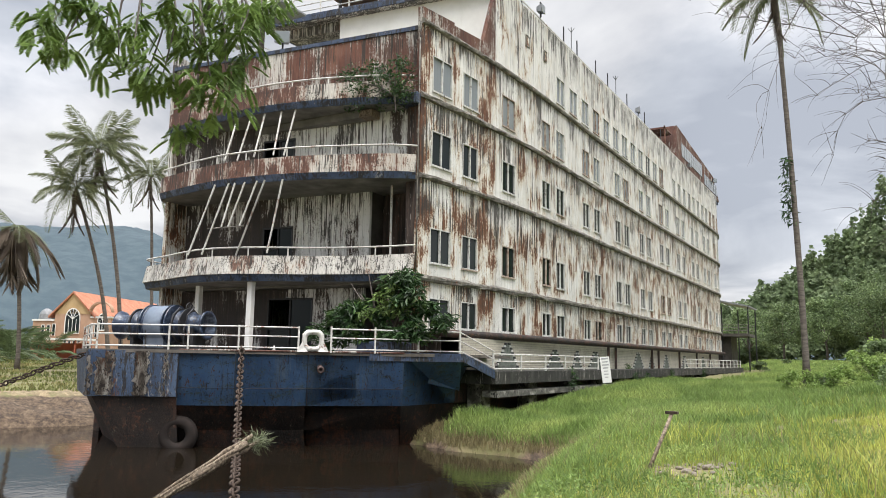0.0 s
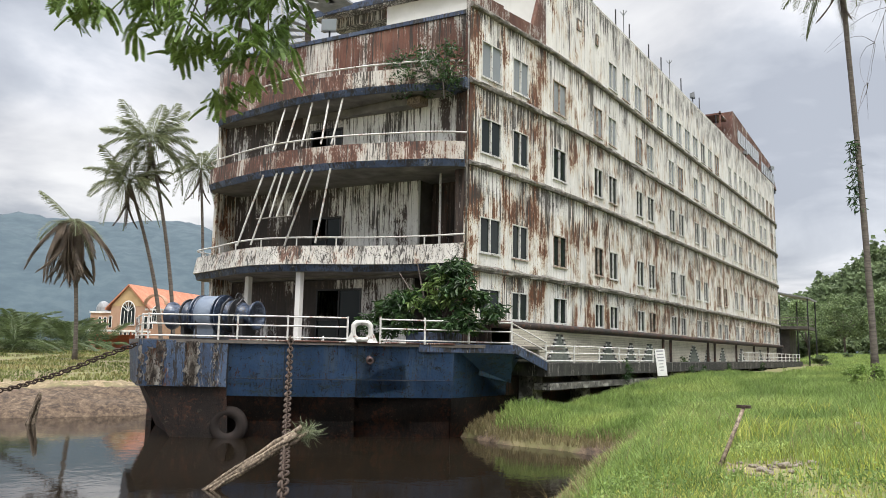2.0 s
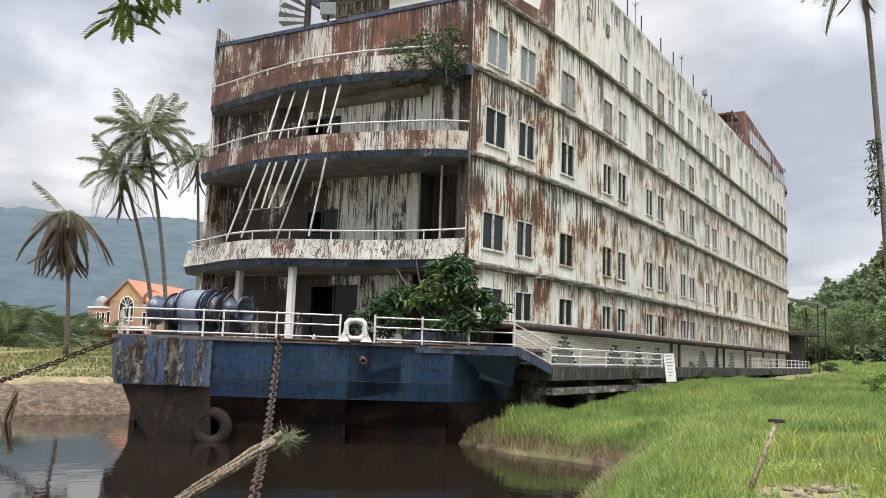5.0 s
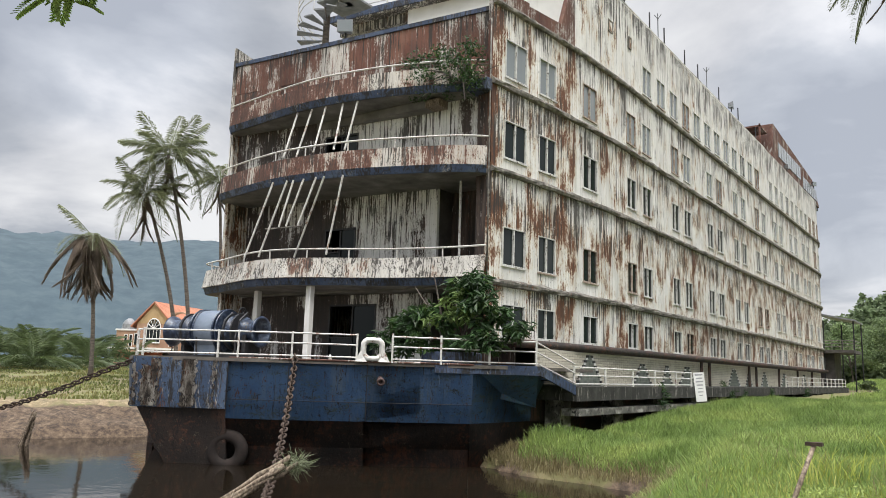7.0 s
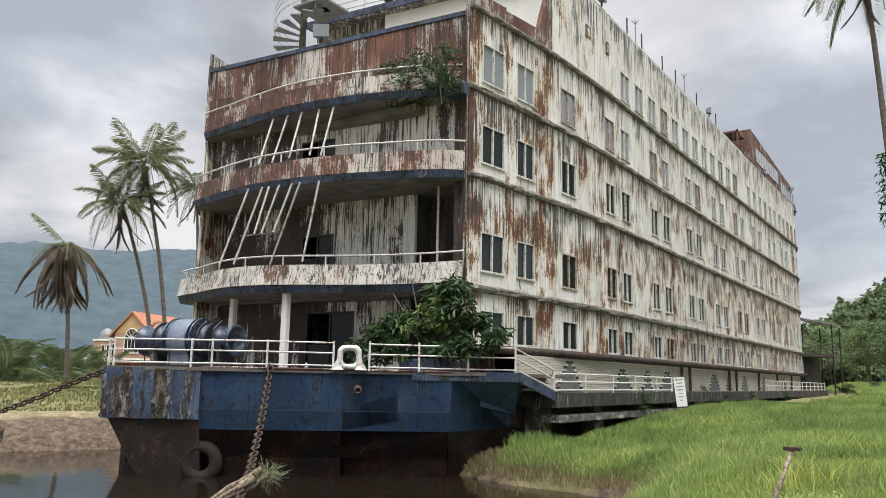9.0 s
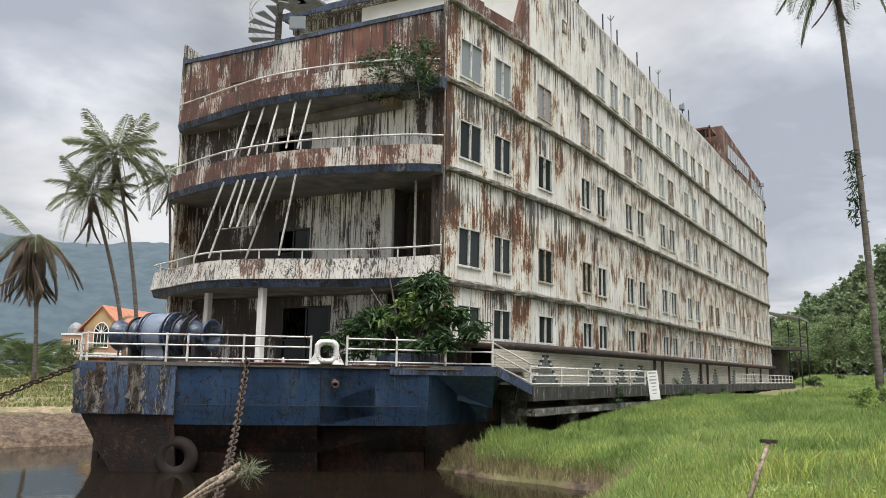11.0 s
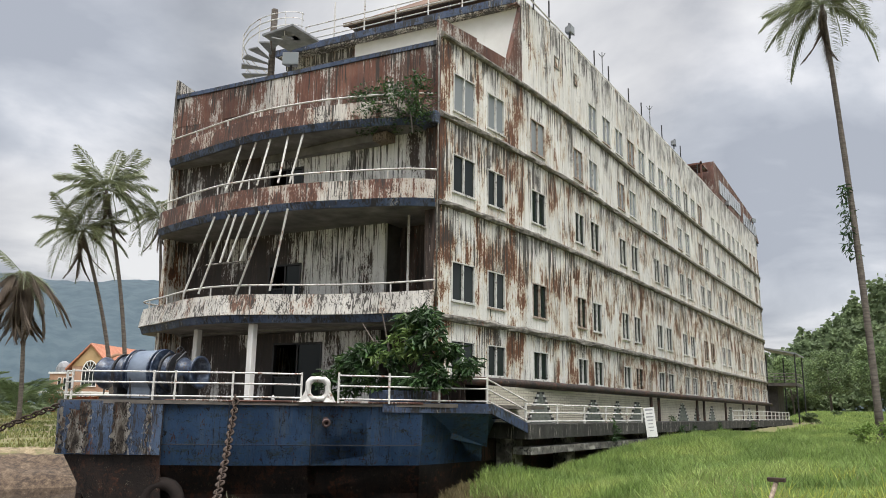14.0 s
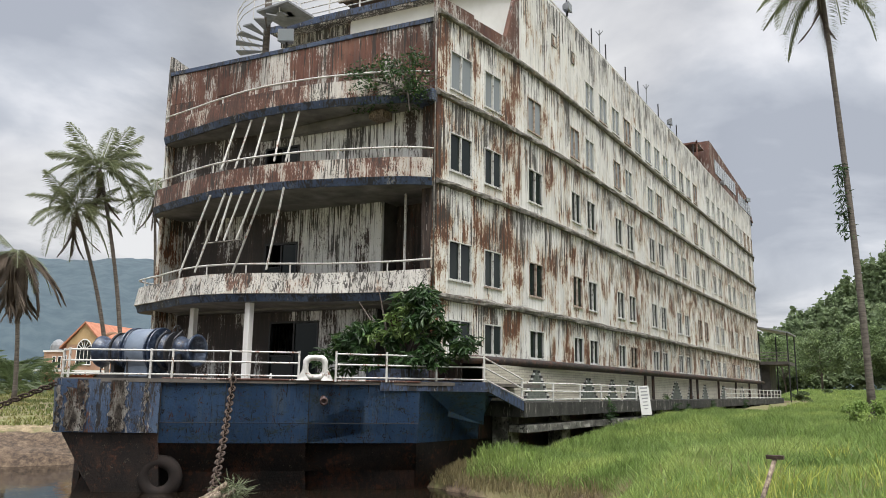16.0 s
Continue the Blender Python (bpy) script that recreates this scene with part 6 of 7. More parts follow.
# scrub growing on the top gallery
scrub = empty("gallery_bush", pose(-1.9, -1.0, 10.42), "straggling grey-green bush on the top gallery", "bush")
bm = bmesh.new()
for k in range(18):
    a = rnd.uniform(-0.4, 3.5)
    L = rnd.uniform(0.6, 1.6)
    tube(bm, [(0.5, 0, 0), (0.5 + 0.5 * L * math.cos(a), -0.2, 0.6 * L * math.sin(a) + 0.1), (0.5 + L * math.cos(a), -0.3 + rnd.uniform(-0.3, 0.2), L * math.sin(a) * 0.8 + rnd.uniform(-0.2, 0.2))], [0.03, 0.018, 0.008], 5)
tube(bm, [(0.6, -0.1, 0), (0.75, -0.42, -0.2), (0.8, -0.4, -0.75)], [0.04, 0.03, 0.012], 5)
part("stem", bm, twig_mat, scrub)
C = [(rnd.uniform(-1.5, 1.3), rnd.uniform(-0.6, 0.1), rnd.uniform(-0.35, 1.15)) for _ in range(60)]
part("leaves", leaf_cloud("leaves", clump_points(rng, C, [0.26] * 60, 46), 0.10, bush_mat, 9, 0.3, 0.28), bush_mat, scrub)

# feathery branch over the water, from a tree on the near bank
near_tree = empty("rain_tree", pose(5.6, -22.8, 0.1), "rain tree with feathery leaves reaching over the water", "tree")
near_inv = Matrix.Translation((-5.6, 22.8, -0.1))
bm = bmesh.new()
tube(bm, [(0, 0, -0.4), (0.1, 0.5, 3.0), (0.4, 1.6, 5.2)], [0.28, 0.22, 0.14], 10)
part("trunk", bm, bark_mat, near_tree, smooth=True)
HUB = [(6.0, -21.2, 5.3), (6.6, -19.4, 5.5), (7.2, -18.3, 4.9), (7.7, -17.4, 4.6), (8.1, -16.8, 4.75)]
SPRIGS = [(7.29, -18.09, 4.07), (7.12, -18.01, 4.0), (7.53, -18.18, 3.78), (7.34, -17.74, 4.1), (7.48, -17.71, 3.88), (7.6, -18.01, 4.12), (7.41, -17.5, 4.23), (7.65, -17.73, 3.9),
          (7.78, -17.59, 3.74), (7.43, -17.46, 3.83), (7.89, -17.61, 4.22), (7.78, -17.35, 4.19), (7.76, -17.19, 4.41), (8.15, -17.37, 4.27), (7.93, -16.98, 4.39), (8.13, -17.01, 4.4),
          (8.16, -17.28, 4.11), (7.73, -17.09, 4.27), (7.93, -17.44, 3.97), (8.03, -17.24, 3.84), (7.9, -16.95, 4.03), (8.02, -17.48, 3.7), (7.72, -17.3, 3.45), (8.11, -17.4, 3.57), (8.07, -16.81, 4.57), (7.49, -18.08, 4.13)]
hub = smooth_line(HUB, 8)
bm = bmesh.new()
tube(bm, [near_inv @ p for p in hub], [0.09 * (1 - i / len(hub)) + 0.012 for i in range(len(hub))], 7)
part("limb", bm, twig_mat, near_tree, smooth=True)
verts, faces = [], []
for sp in SPRIGS:
    S = Vector(sp)
    root_p = min(hub, key=lambda q: (q - S - Vector((0, 0, 0.35))).length)
    bm = bmesh.new()
    mid = root_p.lerp(S, 0.5) + Vector((rnd.gauss(0, 0.05), rnd.gauss(0, 0.05), 0.08))
    L = smooth_line([root_p, mid, S], 5)
    tube(bm, [near_inv @ p for p in L], [0.012 - 0.0008 * i for i in range(len(L))], 5)
    part("twig", bm, twig_mat, near_tree)
    for _ in range(17):
        p = S + Vector((rnd.gauss(0, 0.075), rnd.gauss(0, 0.075), rnd.gauss(0.05, 0.06)))
        yaw, tilt = rnd.uniform(0, 6.28), rnd.uniform(-1.1, 0.1)
        ax = Vector((math.cos(yaw) * math.cos(tilt), math.sin(yaw) * math.cos(tilt), math.sin(tilt)))
        sd = ax.cross(Vector((0, 0, 1))).normalized()
        n_l = 12
        for q in range(n_l):
            f = 0.015 + 0.115 * q / n_l
            c = p + ax * f - Vector((0, 0, 3.4 * f * f))
            for sg in (-1, 1):
                l, w = 0.046 * (1 - 0.5 * abs(q / n_l - 0.5)), 0.0135
                t = c + sd * sg * l + ax * 0.018 - Vector((0, 0, 0.014))
                m2 = c.lerp(t, 0.55)
                k = len(verts)
                verts += [near_inv @ c, near_inv @ (m2 + ax * w), near_inv @ t, near_inv @ (m2 - ax * w)]
                faces.append((k, k + 1, k + 2, k + 3))
part("leaves", poly_mesh("leaves", verts, faces, leaf_mat), leaf_mat, near_tree, "fine pinnate leaves")

# leafless tree whose twigs reach in from the other side
bare = empty("bare_tree", pose(14.4, -14.2, 0.5), "leafless grey tree with fine twigs", "tree")
bm = bmesh.new()
tube(bm, [(0, 0, -0.3), (-0.1, 0, 1.4), (-0.3, -0.1, 2.6)], [0.2, 0.16, 0.1], 9)
part("trunk", bm, twig_mat, bare, smooth=True)


def twigs(bm, p, target, r, depth, rr):
    d = target - p
    L = d.length
    bow = Vector((rr.gauss(0, 0.10), rr.gauss(0, 0.10), 0.14 + rr.gauss(0, 0.06))) * L
    pts = [p + d * f + bow * (4 * f * (1 - f)) + Vector((rr.gauss(0, 0.006), rr.gauss(0, 0.006), rr.gauss(0, 0.006))) * L for f in (i / 6 for i in range(7))]
    tube(bm, pts, [r * (1 - 0.12 * i) for i in range(7)], 5, False)
    if depth:
        for i in range(2, 7):
            for _ in range(3):
                side = (d.normalized() + Vector((rr.gauss(0, 0.5), rr.gauss(0, 0.5), rr.gauss(-0.05, 0.55)))).normalized()
                twigs(bm, pts[i], pts[i] + side * L * rr.uniform(0.22, 0.42), r * 0.5, depth - 1, rr)


rr = random.Random(21)
for e in ((-3.5, -0.4, 4.3), (-3.2, -0.3, 3.9), (-2.9, -0.3, 3.4), (-2.7, -0.4, 2.8), (-2.5, -0.2, 2.5), (-2.9, -0.2, 4.7)):
    bm = bmesh.new()
    twigs(bm, Vector((-0.3, -0.1, 2.4)), Vector(e) + Vector((0.75, 0, 0)), 0.009, 2, rr)
    part("limb", bm, twig_mat, bare)

# trees and thickets behind, to the right of the ship
protos = [tree_thing("broadleaf_tree", "dense green broadleaf tree at the field's edge", "tree", 31 + i, 3.2, 3.6 + 0.5 * i, 6.0 + 0.8 * i, 46, 150, 0.3, forest_mat, "forest trees") for i in range(3)]
spots = [(6, 84, 0.9), (10.5, 86, 1.05), (15, 80, 1.1), (20, 70, 1.0), (26, 62, 1.1), (16.5, 60, 0.7), (22, 50, 0.8), (29, 48, 1.2), (19, 42, 0.55), (-4, 92, 0.95), (1, 86, 0.8), (12.2, 74, 0.8), (32, 72, 1.5), (24, 80, 1.4)]
for i, (x, y, s) in enumerate(spots):
    m = pose(x, y, float(ground_height(x, y)) - 0.1, 0, 0, 77 * i)
    ob = protos[i % 3] if i < 3 else copy_thing(protos[i % 3], m)
    ob.matrix_basis = m @ Matrix.Diagonal((s, s, s, 1))


# the wood behind them: one uneven canopy that climbs to the right
rngw = np.random.default_rng(41)
NW = 190000
wx, wv = rngw.uniform(-30, 60, NW), rngw.uniform(0, 1, NW)
wy = 92 + 34 * wv - 0.25 * np.clip(wx, 0, 60)
top = np.interp(wx, [-30, -12, -4, 4, 10, 16, 26, 60], [9, 11, 15, 20, 25, 29, 35, 48])
bump = wobble(wx * 0.55, wy * 0.6) + 0.5 * wobble(wx * 1.3 + 4, wy * 1.1)
wz = 1.0 + (top - 1) * np.clip(wv * 1.25 + 0.12, 0, 1) ** 0.8 * (0.84 + 0.28 * bump) - rngw.uniform(0, 1.6, NW) ** 2
wz = np.maximum(wz, 1.0)
tagged(new("far_wood", leaf_cloud("far_wood", np.stack([wx, wy, wz], 1), 0.68, wood_leaf, 42, 0.2, 0.45)), "dense wood climbing a slope behind the field", "wood", kind="stuff")


def shrub(label, seed):
    root = empty("shrub", pose(0, 0, 0), label, "bush", "field shrubs")
    bm = bmesh.new()
    for k in range(6):
        a = k * 1.05
        tube(bm, [(0, 0, -0.1), (0.3 * math.cos(a), 0.3 * math.sin(a), 0.4), (0.7 * math.cos(a), 0.7 * math.sin(a), 0.85)], [0.03, 0.02, 0.008], 5)
    part("stems", bm, bark_mat, root)
    part("leaves", crown_mesh("leaves", seed, 1.0, 1.2, 20, 110, 0.13, reed_mat if seed % 2 else forest_mat), forest_mat, root)
    return root


sh = [shrub("low leafy shrub on the grassy slope", 61 + i) for i in range(2)]
spots = [(9.0, 11.5, 0.75), (9.9, 12.4, 0.6), (11.8, 14, 0.9), (13.2, 16, 1.2), (14.5, 12, 1.0), (12.6, 20, 1.5), (15, 22, 1.9), (17, 18, 1.7), (11.4, 24, 1.3), (13.5, 28, 1.8), (17, 29, 2.2), (19, 24, 2.3), (12, 34, 1.6), (15, 38, 2.0), (21, 32, 2.6), (18, 38, 2.4), (9.0, 44, 0.6),
         (16, 8, 1.2), (18, 12, 1.5), (3.2, 66, 0.5), (14, 60, 1.3), (2.6, 51.6, 0.8), (10.5, 9, 0.7), (12.5, 6, 0.8), (13.8, 3, 0.9), (15.5, 14, 1.4), (14.2, 18, 1.5), (12.9, 11, 0.8), (11.6, 17, 1.0)]
for i, (x, y, s) in enumerate(spots):
    m = pose(x, y, float(ground_height(x, y)) - 0.05, 0, 0, 50 * i)
    ob = sh[i] if i < 2 else copy_thing(sh[i % 2], m)
    ob.matrix_basis = m @ Matrix.Diagonal((s, s, s, 1))

# young coconut palms on the far left field
yp = empty("young_palm", pose(0, 0, 0), "young coconut palm in the plantation", "palm tree", "plantation palms")
ymesh = [frond_mesh("frond", 3.2, d, plantation_mat, 90 + i, 44) for i, d in enumerate((0.9, 1.5))]
for k in range(10):
    ob = new("frond", ymesh[k % 2])
    ob.parent = yp
    ob.matrix_basis = pose(0, 0, 0.5, 0, -66 + 36 * (k % 2), 137.5 * k)
rr = random.Random(77)
first = True
for k in range(74):
    if k < 40:
        a, d = rr.uniform(0.38, 0.55), rr.uniform(58, 86)
    else:
        a, d = rr.uniform(0.46, 0.72), rr.uniform(112, 160)
    x, y = 12 - d * math.sqrt(1 - a * a), -21 + d * a
    m = pose(x, y, float(ground_height(x, y)), 0, 0, rr.uniform(0, 360))
    ob = yp if first else copy_thing(yp, m)
    first = False
    s = rr.uniform(0.6, 1.15)
    ob.matrix_basis = m @ Matrix.Diagonal((s, s, s, 1))

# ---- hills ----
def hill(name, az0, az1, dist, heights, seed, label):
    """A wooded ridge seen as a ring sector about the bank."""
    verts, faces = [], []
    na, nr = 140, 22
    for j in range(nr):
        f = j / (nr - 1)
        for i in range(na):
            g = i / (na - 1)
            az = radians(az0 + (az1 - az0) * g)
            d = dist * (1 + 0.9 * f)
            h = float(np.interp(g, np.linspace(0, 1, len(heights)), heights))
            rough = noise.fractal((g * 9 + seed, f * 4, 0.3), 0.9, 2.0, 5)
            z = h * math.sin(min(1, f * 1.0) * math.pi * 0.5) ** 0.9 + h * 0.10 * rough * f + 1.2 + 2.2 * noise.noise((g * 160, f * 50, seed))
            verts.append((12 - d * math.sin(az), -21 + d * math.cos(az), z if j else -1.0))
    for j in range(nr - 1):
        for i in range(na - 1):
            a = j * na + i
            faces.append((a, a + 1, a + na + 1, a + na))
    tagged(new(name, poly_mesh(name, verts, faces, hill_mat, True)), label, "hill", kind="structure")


hill("backdrop_hill", 30, 88, 420, (48, 72, 104, 113, 111, 108, 120, 96, 72), 1.0, "forested mountain with distance haze painted into its blue-green")
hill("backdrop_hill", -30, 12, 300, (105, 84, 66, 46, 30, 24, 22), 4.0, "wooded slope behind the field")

# ---- far house ----
house = empty("house", pose(-65.8, 33.3, 0.9, 0, 0, 24) @ Matrix.Diagonal((0.92, 0.8, 1.23, 1)), "derelict orange-roofed villa with arched windows", "house")
part("wall", boxes(((-3.6, 0, 0), (1.0, 24, 4.38))), house_wall, house, "peach rendered walls")
part("wing_wall", boxes(((-6.4, 0.01, 0), (-3.6, 5, 3.7))), house_wall, house, "peach rendered side wing")
part("wing_wall", boxes(((1.0, 0.01, 0), (3.6, 3.2, 4.0))), house_wall, house, "peach rendered bay")
bm = bmesh.new()
hexa(bm, [(-3.6, -0.06, 4.38), (1.0, -0.06, 4.38), (1.0, 0.3, 4.38), (-3.6, 0.3, 4.38)], [(-1.4, -0.06, 6.2), (-1.2, -0.06, 6.2), (-1.2, 0.3, 6.2), (-1.4, 0.3, 6.2)])
part("gable", bm, gable_mat, house, "ochre gable")
for x_eave in (-4.3, 1.7):
    bm = bmesh.new()
    hexa(bm, [(x_eave, -0.35, 4.0), (-1.3, -0.35, 6.28), (-1.3, 24.4, 6.28), (x_eave, 24.4, 4.0)], [(x_eave, -0.35, 4.16), (-1.3, -0.35, 6.44), (-1.3, 24.4, 6.44), (x_eave, 24.4, 4.16)])
    part("roof", bm, tile_roof, house, "orange clay tile roof")
for y in (4.5, 7.5, 10.5, 13.5, 16.5, 19.5):
    part("window", boxes(((0.98, y, 2.2), (1.04, y + 1.2, 3.6))), glass_mat, house, "dark side window")
for x0, x1, z in ((-6.5, -3.6, 3.7), (1.0, 3.7, 4.0)):
    part("cornice", boxes(((x0, -0.12, z), (x1, 3.3, z + 0.16))), clean_white, house, "pale cornice")

def arch_window(x, z, r, h, spokes):
    w = new("window")
    w.parent, w.location = house, (x, -0.02, z)
    pts = [(-r, 0), (r, 0)] + [(r * math.cos(a), h + r * math.sin(a)) for a in (math.pi * k / 12 for k in range(13))]
    bm = bmesh.new()
    hexa(bm, [(px, -0.04, pz) for px, pz in pts], [(px, 0.02, pz) for px, pz in pts])
    part("pane", bm, glass_mat, w)
    bm = bmesh.new()
    tube(bm, [(px, -0.06, pz) for px, pz in pts + pts[:1]], 0.06, 5, False)
    for k in range(1, spokes):
        a = math.pi * k / spokes
        tube(bm, [(0, -0.06, h), (r * math.cos(a), -0.06, h + r * math.sin(a))], 0.035, 4)
    for k in (-0.5, 0, 0.5):
        tube(bm, [(k * r, -0.06, 0), (k * r, -0.06, h)], 0.035, 4)
    part("frame", bm, clean_white, w)


arch_window(-1.25, 2.6, 0.95, 1.3, 6)
arch_window(2.6, 2.9, 0.6, 0.9, 4)
for x, z, w, h in ((-5.2, 2.3, 0.35, 1.0), (-4.5, 2.3, 0.35, 1.0), (-3.8, 2.4, 0.35, 1.0), (1.0, 2.3, 0.4, 1.1), (1.7, 2.3, 0.4, 1.1), (-2.2, 1.4, 0.3, 0.7), (-1.6, 1.4, 0.3, 0.7), (-1.0, 1.4, 0.3, 0.7), (-0.4, 1.4, 0.3, 0.7)):
    wn = new("window")
    wn.parent, wn.location = house, (x, 0, z)
    part("pane", boxes(((0, -0.03, 0), (w, 0.02, h))), glass_mat, wn)
    part("frame", boxes(((-0.06, -0.05, -0.06), (0, 0.02, h + 0.06)), ((w, -0.05, -0.06), (w + 0.06, 0.02, h + 0.06)), ((0, -0.05, h), (w, 0.02, h + 0.06))), clean_white, wn)
for x, r in ((-4.9, 1.1), (0.9, 1.0), (2.6, 1.4)):
    bm = bmesh.new()
    z = {-4.9: 0.9, 0.9: 0.9, 2.6: 4.2}[x]
    A = [(x + r * math.cos(a), z + 0.6 * r * math.sin(a) + 0.3) for a in (math.pi * k / 12 for k in range(13))]
    for (xa, za), (xb, zb) in zip(A, A[1:]):
        hexa(bm, [(xa, -0.9, za), (xb, -0.9, zb), (xb, 0.0, zb), (xa, 0.0, za)], [(xa, -0.9, za + 0.14), (xb, -0.9, zb + 0.14), (xb, 0.0, zb + 0.14), (xa, 0.0, za + 0.14)])
    part("arched_canopy", bm, house_wall, house, "rounded canopy")
    if z < 2:
        # flat black plate on the wall stands in for the arch's shade
        bm = bmesh.new()
        hexa(bm, [(px, -0.03, pz - 0.02) for px, pz in A], [(px, 0.0, pz - 0.02) for px, pz in A])
        part("recess", bm, black_mat, house)
bm = bmesh.new()
lathe(bm, [(0.9, 0), (0.85, 0.45), (0.6, 0.8), (0.2, 1.0)], pose(-5.2, 0.9, 3.86), 14)
part("turret_cap", bm, lamp_grey, house, "small domed turret cap")
shed = empty("kiosk", pose(-61.2, 27.8, 0.95, 0, 0, 53) @ Matrix.Diagonal((1.25, 1.25, 1.3, 1)), "red kiosk with a pale flat awning", "kiosk")
part("body", boxes(((-1.6, 0, 0), (1.6, 2, 1.5))), red_shed, shed)
part("awning", boxes(((-3.6, -1.6, 1.72), (2.6, 2.2, 1.86))), clean_white, shed, "pale flat awning")
for x in (-3.3, -1.1, 1.1, 2.3):
    part("post", boxes(((x, -1.4, 0), (x + 0.1, -1.3, 1.72))), red_shed, shed)

# ---- roof things ----
stair = new("spiral_stair")
stair.parent, stair.matrix_basis = ship, pose(-9.9, 1.5, 12.9)
bm = bmesh.new()
tube(bm, [(0, 0, 0), (0, 0, 4.6)], 0.13, 10)
part("newel", bm, bark_mat, stair, "thick centre post")
for k in range(17):
    a0, a1, z = 0.42 * k, 0.42 * k + 0.36, 0.2 + 0.2 * k
    bm = bmesh.new()
    prism(bm, [(0.1 * math.cos(a0), 0.1 * math.sin(a0)), (1.15 * math.cos(a0), 1.15 * math.sin(a0)), (1.15 * math.cos(a1), 1.15 * math.sin(a1)), (0.1 * math.cos(a1), 0.1 * math.sin(a1))], z, z + 0.05)
    part("tread", bm, lamp_grey, stair)
for off in (0.45, 0.75, 1.0):
    bm = bmesh.new()
    tube(bm, [(1.15 * math.cos(0.42 * k), 1.15 * math.sin(0.42 * k), 0.2 + 0.2 * k + off) for k in range(18)], 0.02, 5)
    part("hand_rail", bm, white_rail, stair)
for k in range(0, 18, 2):
    bm = bmesh.new()
    tube(bm, [(1.15 * math.cos(0.42 * k), 1.15 * math.sin(0.42 * k), 0.2 + 0.2 * k), (1.15 * math.cos(0.42 * k), 1.15 * math.sin(0.42 * k), 1.2 + 0.2 * k)], 0.016, 5)
    part("baluster", bm, white_rail, stair)
part("landing", boxes(((0.0, -0.6, 3.2), (1.6, 0.9, 3.28))), lamp_grey, stair)


def floodlight(x, y, z, yaw, s=1.0):
    root = new("floodlight")
    root.parent, root.matrix_basis = ship, pose(x, y, z, 0, 0, yaw) @ Matrix.Diagonal((s, s, s, 1))
    bm = bmesh.new()
    hexa(bm, [(-0.22, -0.12, 0.2), (0.22, -0.12, 0.2), (0.14, 0.16, 0.26), (-0.14, 0.16, 0.26)], [(-0.22, -0.12, 0.56), (0.22, -0.12, 0.56), (0.14, 0.16, 0.48), (-0.14, 0.16, 0.48)])
    part("housing", bm, lamp_grey, root)
    part("lens", boxes(((-0.2, -0.128, 0.22), (0.2, -0.121, 0.54))), pale_glass, root)
    bm = bmesh.new()
    tube(bm, [(0, 0, 0), (0, 0, 0.3)], 0.03, 6)
    part("bracket", bm, dark_steel, root)


floodlight(-6.4, -1.0, 12.93, 30, 1.25)
floodlight(0.05, 7.9, 16.5, 90, 0.95)
floodlight(0.05, 23.0, 16.5, 100, 0.95)
floodlight(0.05, 37.0, 16.35, 90, 0.95)
floodlight(0.05, 47.0, 17.3, 60, 0.95)
for y in (12.3, 19.4):
    bm = bmesh.new()
    tube(bm, [(-0.2, y, 16.3), (-0.2, y, 17.7)], 0.025, 6)
    for k in range(5):
        a = 1.26 * k
        tube(bm, [(-0.2, y, 17.6), (-0.2 + 0.16 * math.cos(a), y + 0.16 * math.sin(a), 17.8)], 0.018, 4)
    part("roof_vane", bm, lamp_grey, ship, "thin mast with a small vane")

# jetty canopy by the stern
canopy = empty("stern_canopy", pose(0, 50, 0.9), "flat canopy and balcony on posts by the stern", "canopy")
bm = bmesh.new()
hexa(bm, [(-0.7, 0, 6.5), (2.05, 0, 5.9), (2.05, 5, 5.9), (-0.7, 5, 6.5)], [(-0.7, 0, 6.62), (2.05, 0, 6.02), (2.05, 5, 6.02), (-0.7, 5, 6.62)])
part("roof", bm, lamp_grey, canopy, "thin grey sloping roof sheet")
for x, y in ((1.9, 0.3), (1.9, 4.7), (0.4, 4.7), (-0.3, 0.3)):
    bm = bmesh.new()
    tube(bm, [(x, y, -0.2), (x, y, 5.95)], 0.06, 6)
    part("post", bm, dark_steel, canopy)
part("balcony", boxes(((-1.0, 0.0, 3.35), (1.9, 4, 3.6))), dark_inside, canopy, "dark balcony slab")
# added dark block in place of the shade below the balcony
part("under_wall", boxes(((-1.2, 0.8, 0.4), (0.35, 4.0, 3.34))), dark_inside, canopy, "dark block standing in for shade under the balcony")
for h in (3.85, 4.1, 4.35):
    bm = bmesh.new()
    tube(bm, [(-0.6, 0.05, h), (1.85, 0.05, h), (1.85, 4, h)], 0.028, 5)
    part("rail", bm, ledge_mat, canopy)
for x in (-0.5, 0.3, 1.1, 1.85):
    bm = bmesh.new()
    tube(bm, [(x, 0.05, 3.6), (x, 0.05, 4.36)], 0.025, 5)
    part("rail_post", bm, ledge_mat, canopy)

# pipe hangers and dark soot on the base wall
for y in (16.2, 17.4, 24.5, 26.0, 31.5, 37, 42):
    bm = bmesh.new()
    tube(bm, [(0.16, y, 1.5), (0.16, y, 2.66)], 0.07, 6)
    part("pipe_leg", bm, hull_rust, ship, "rusted pipe leg")

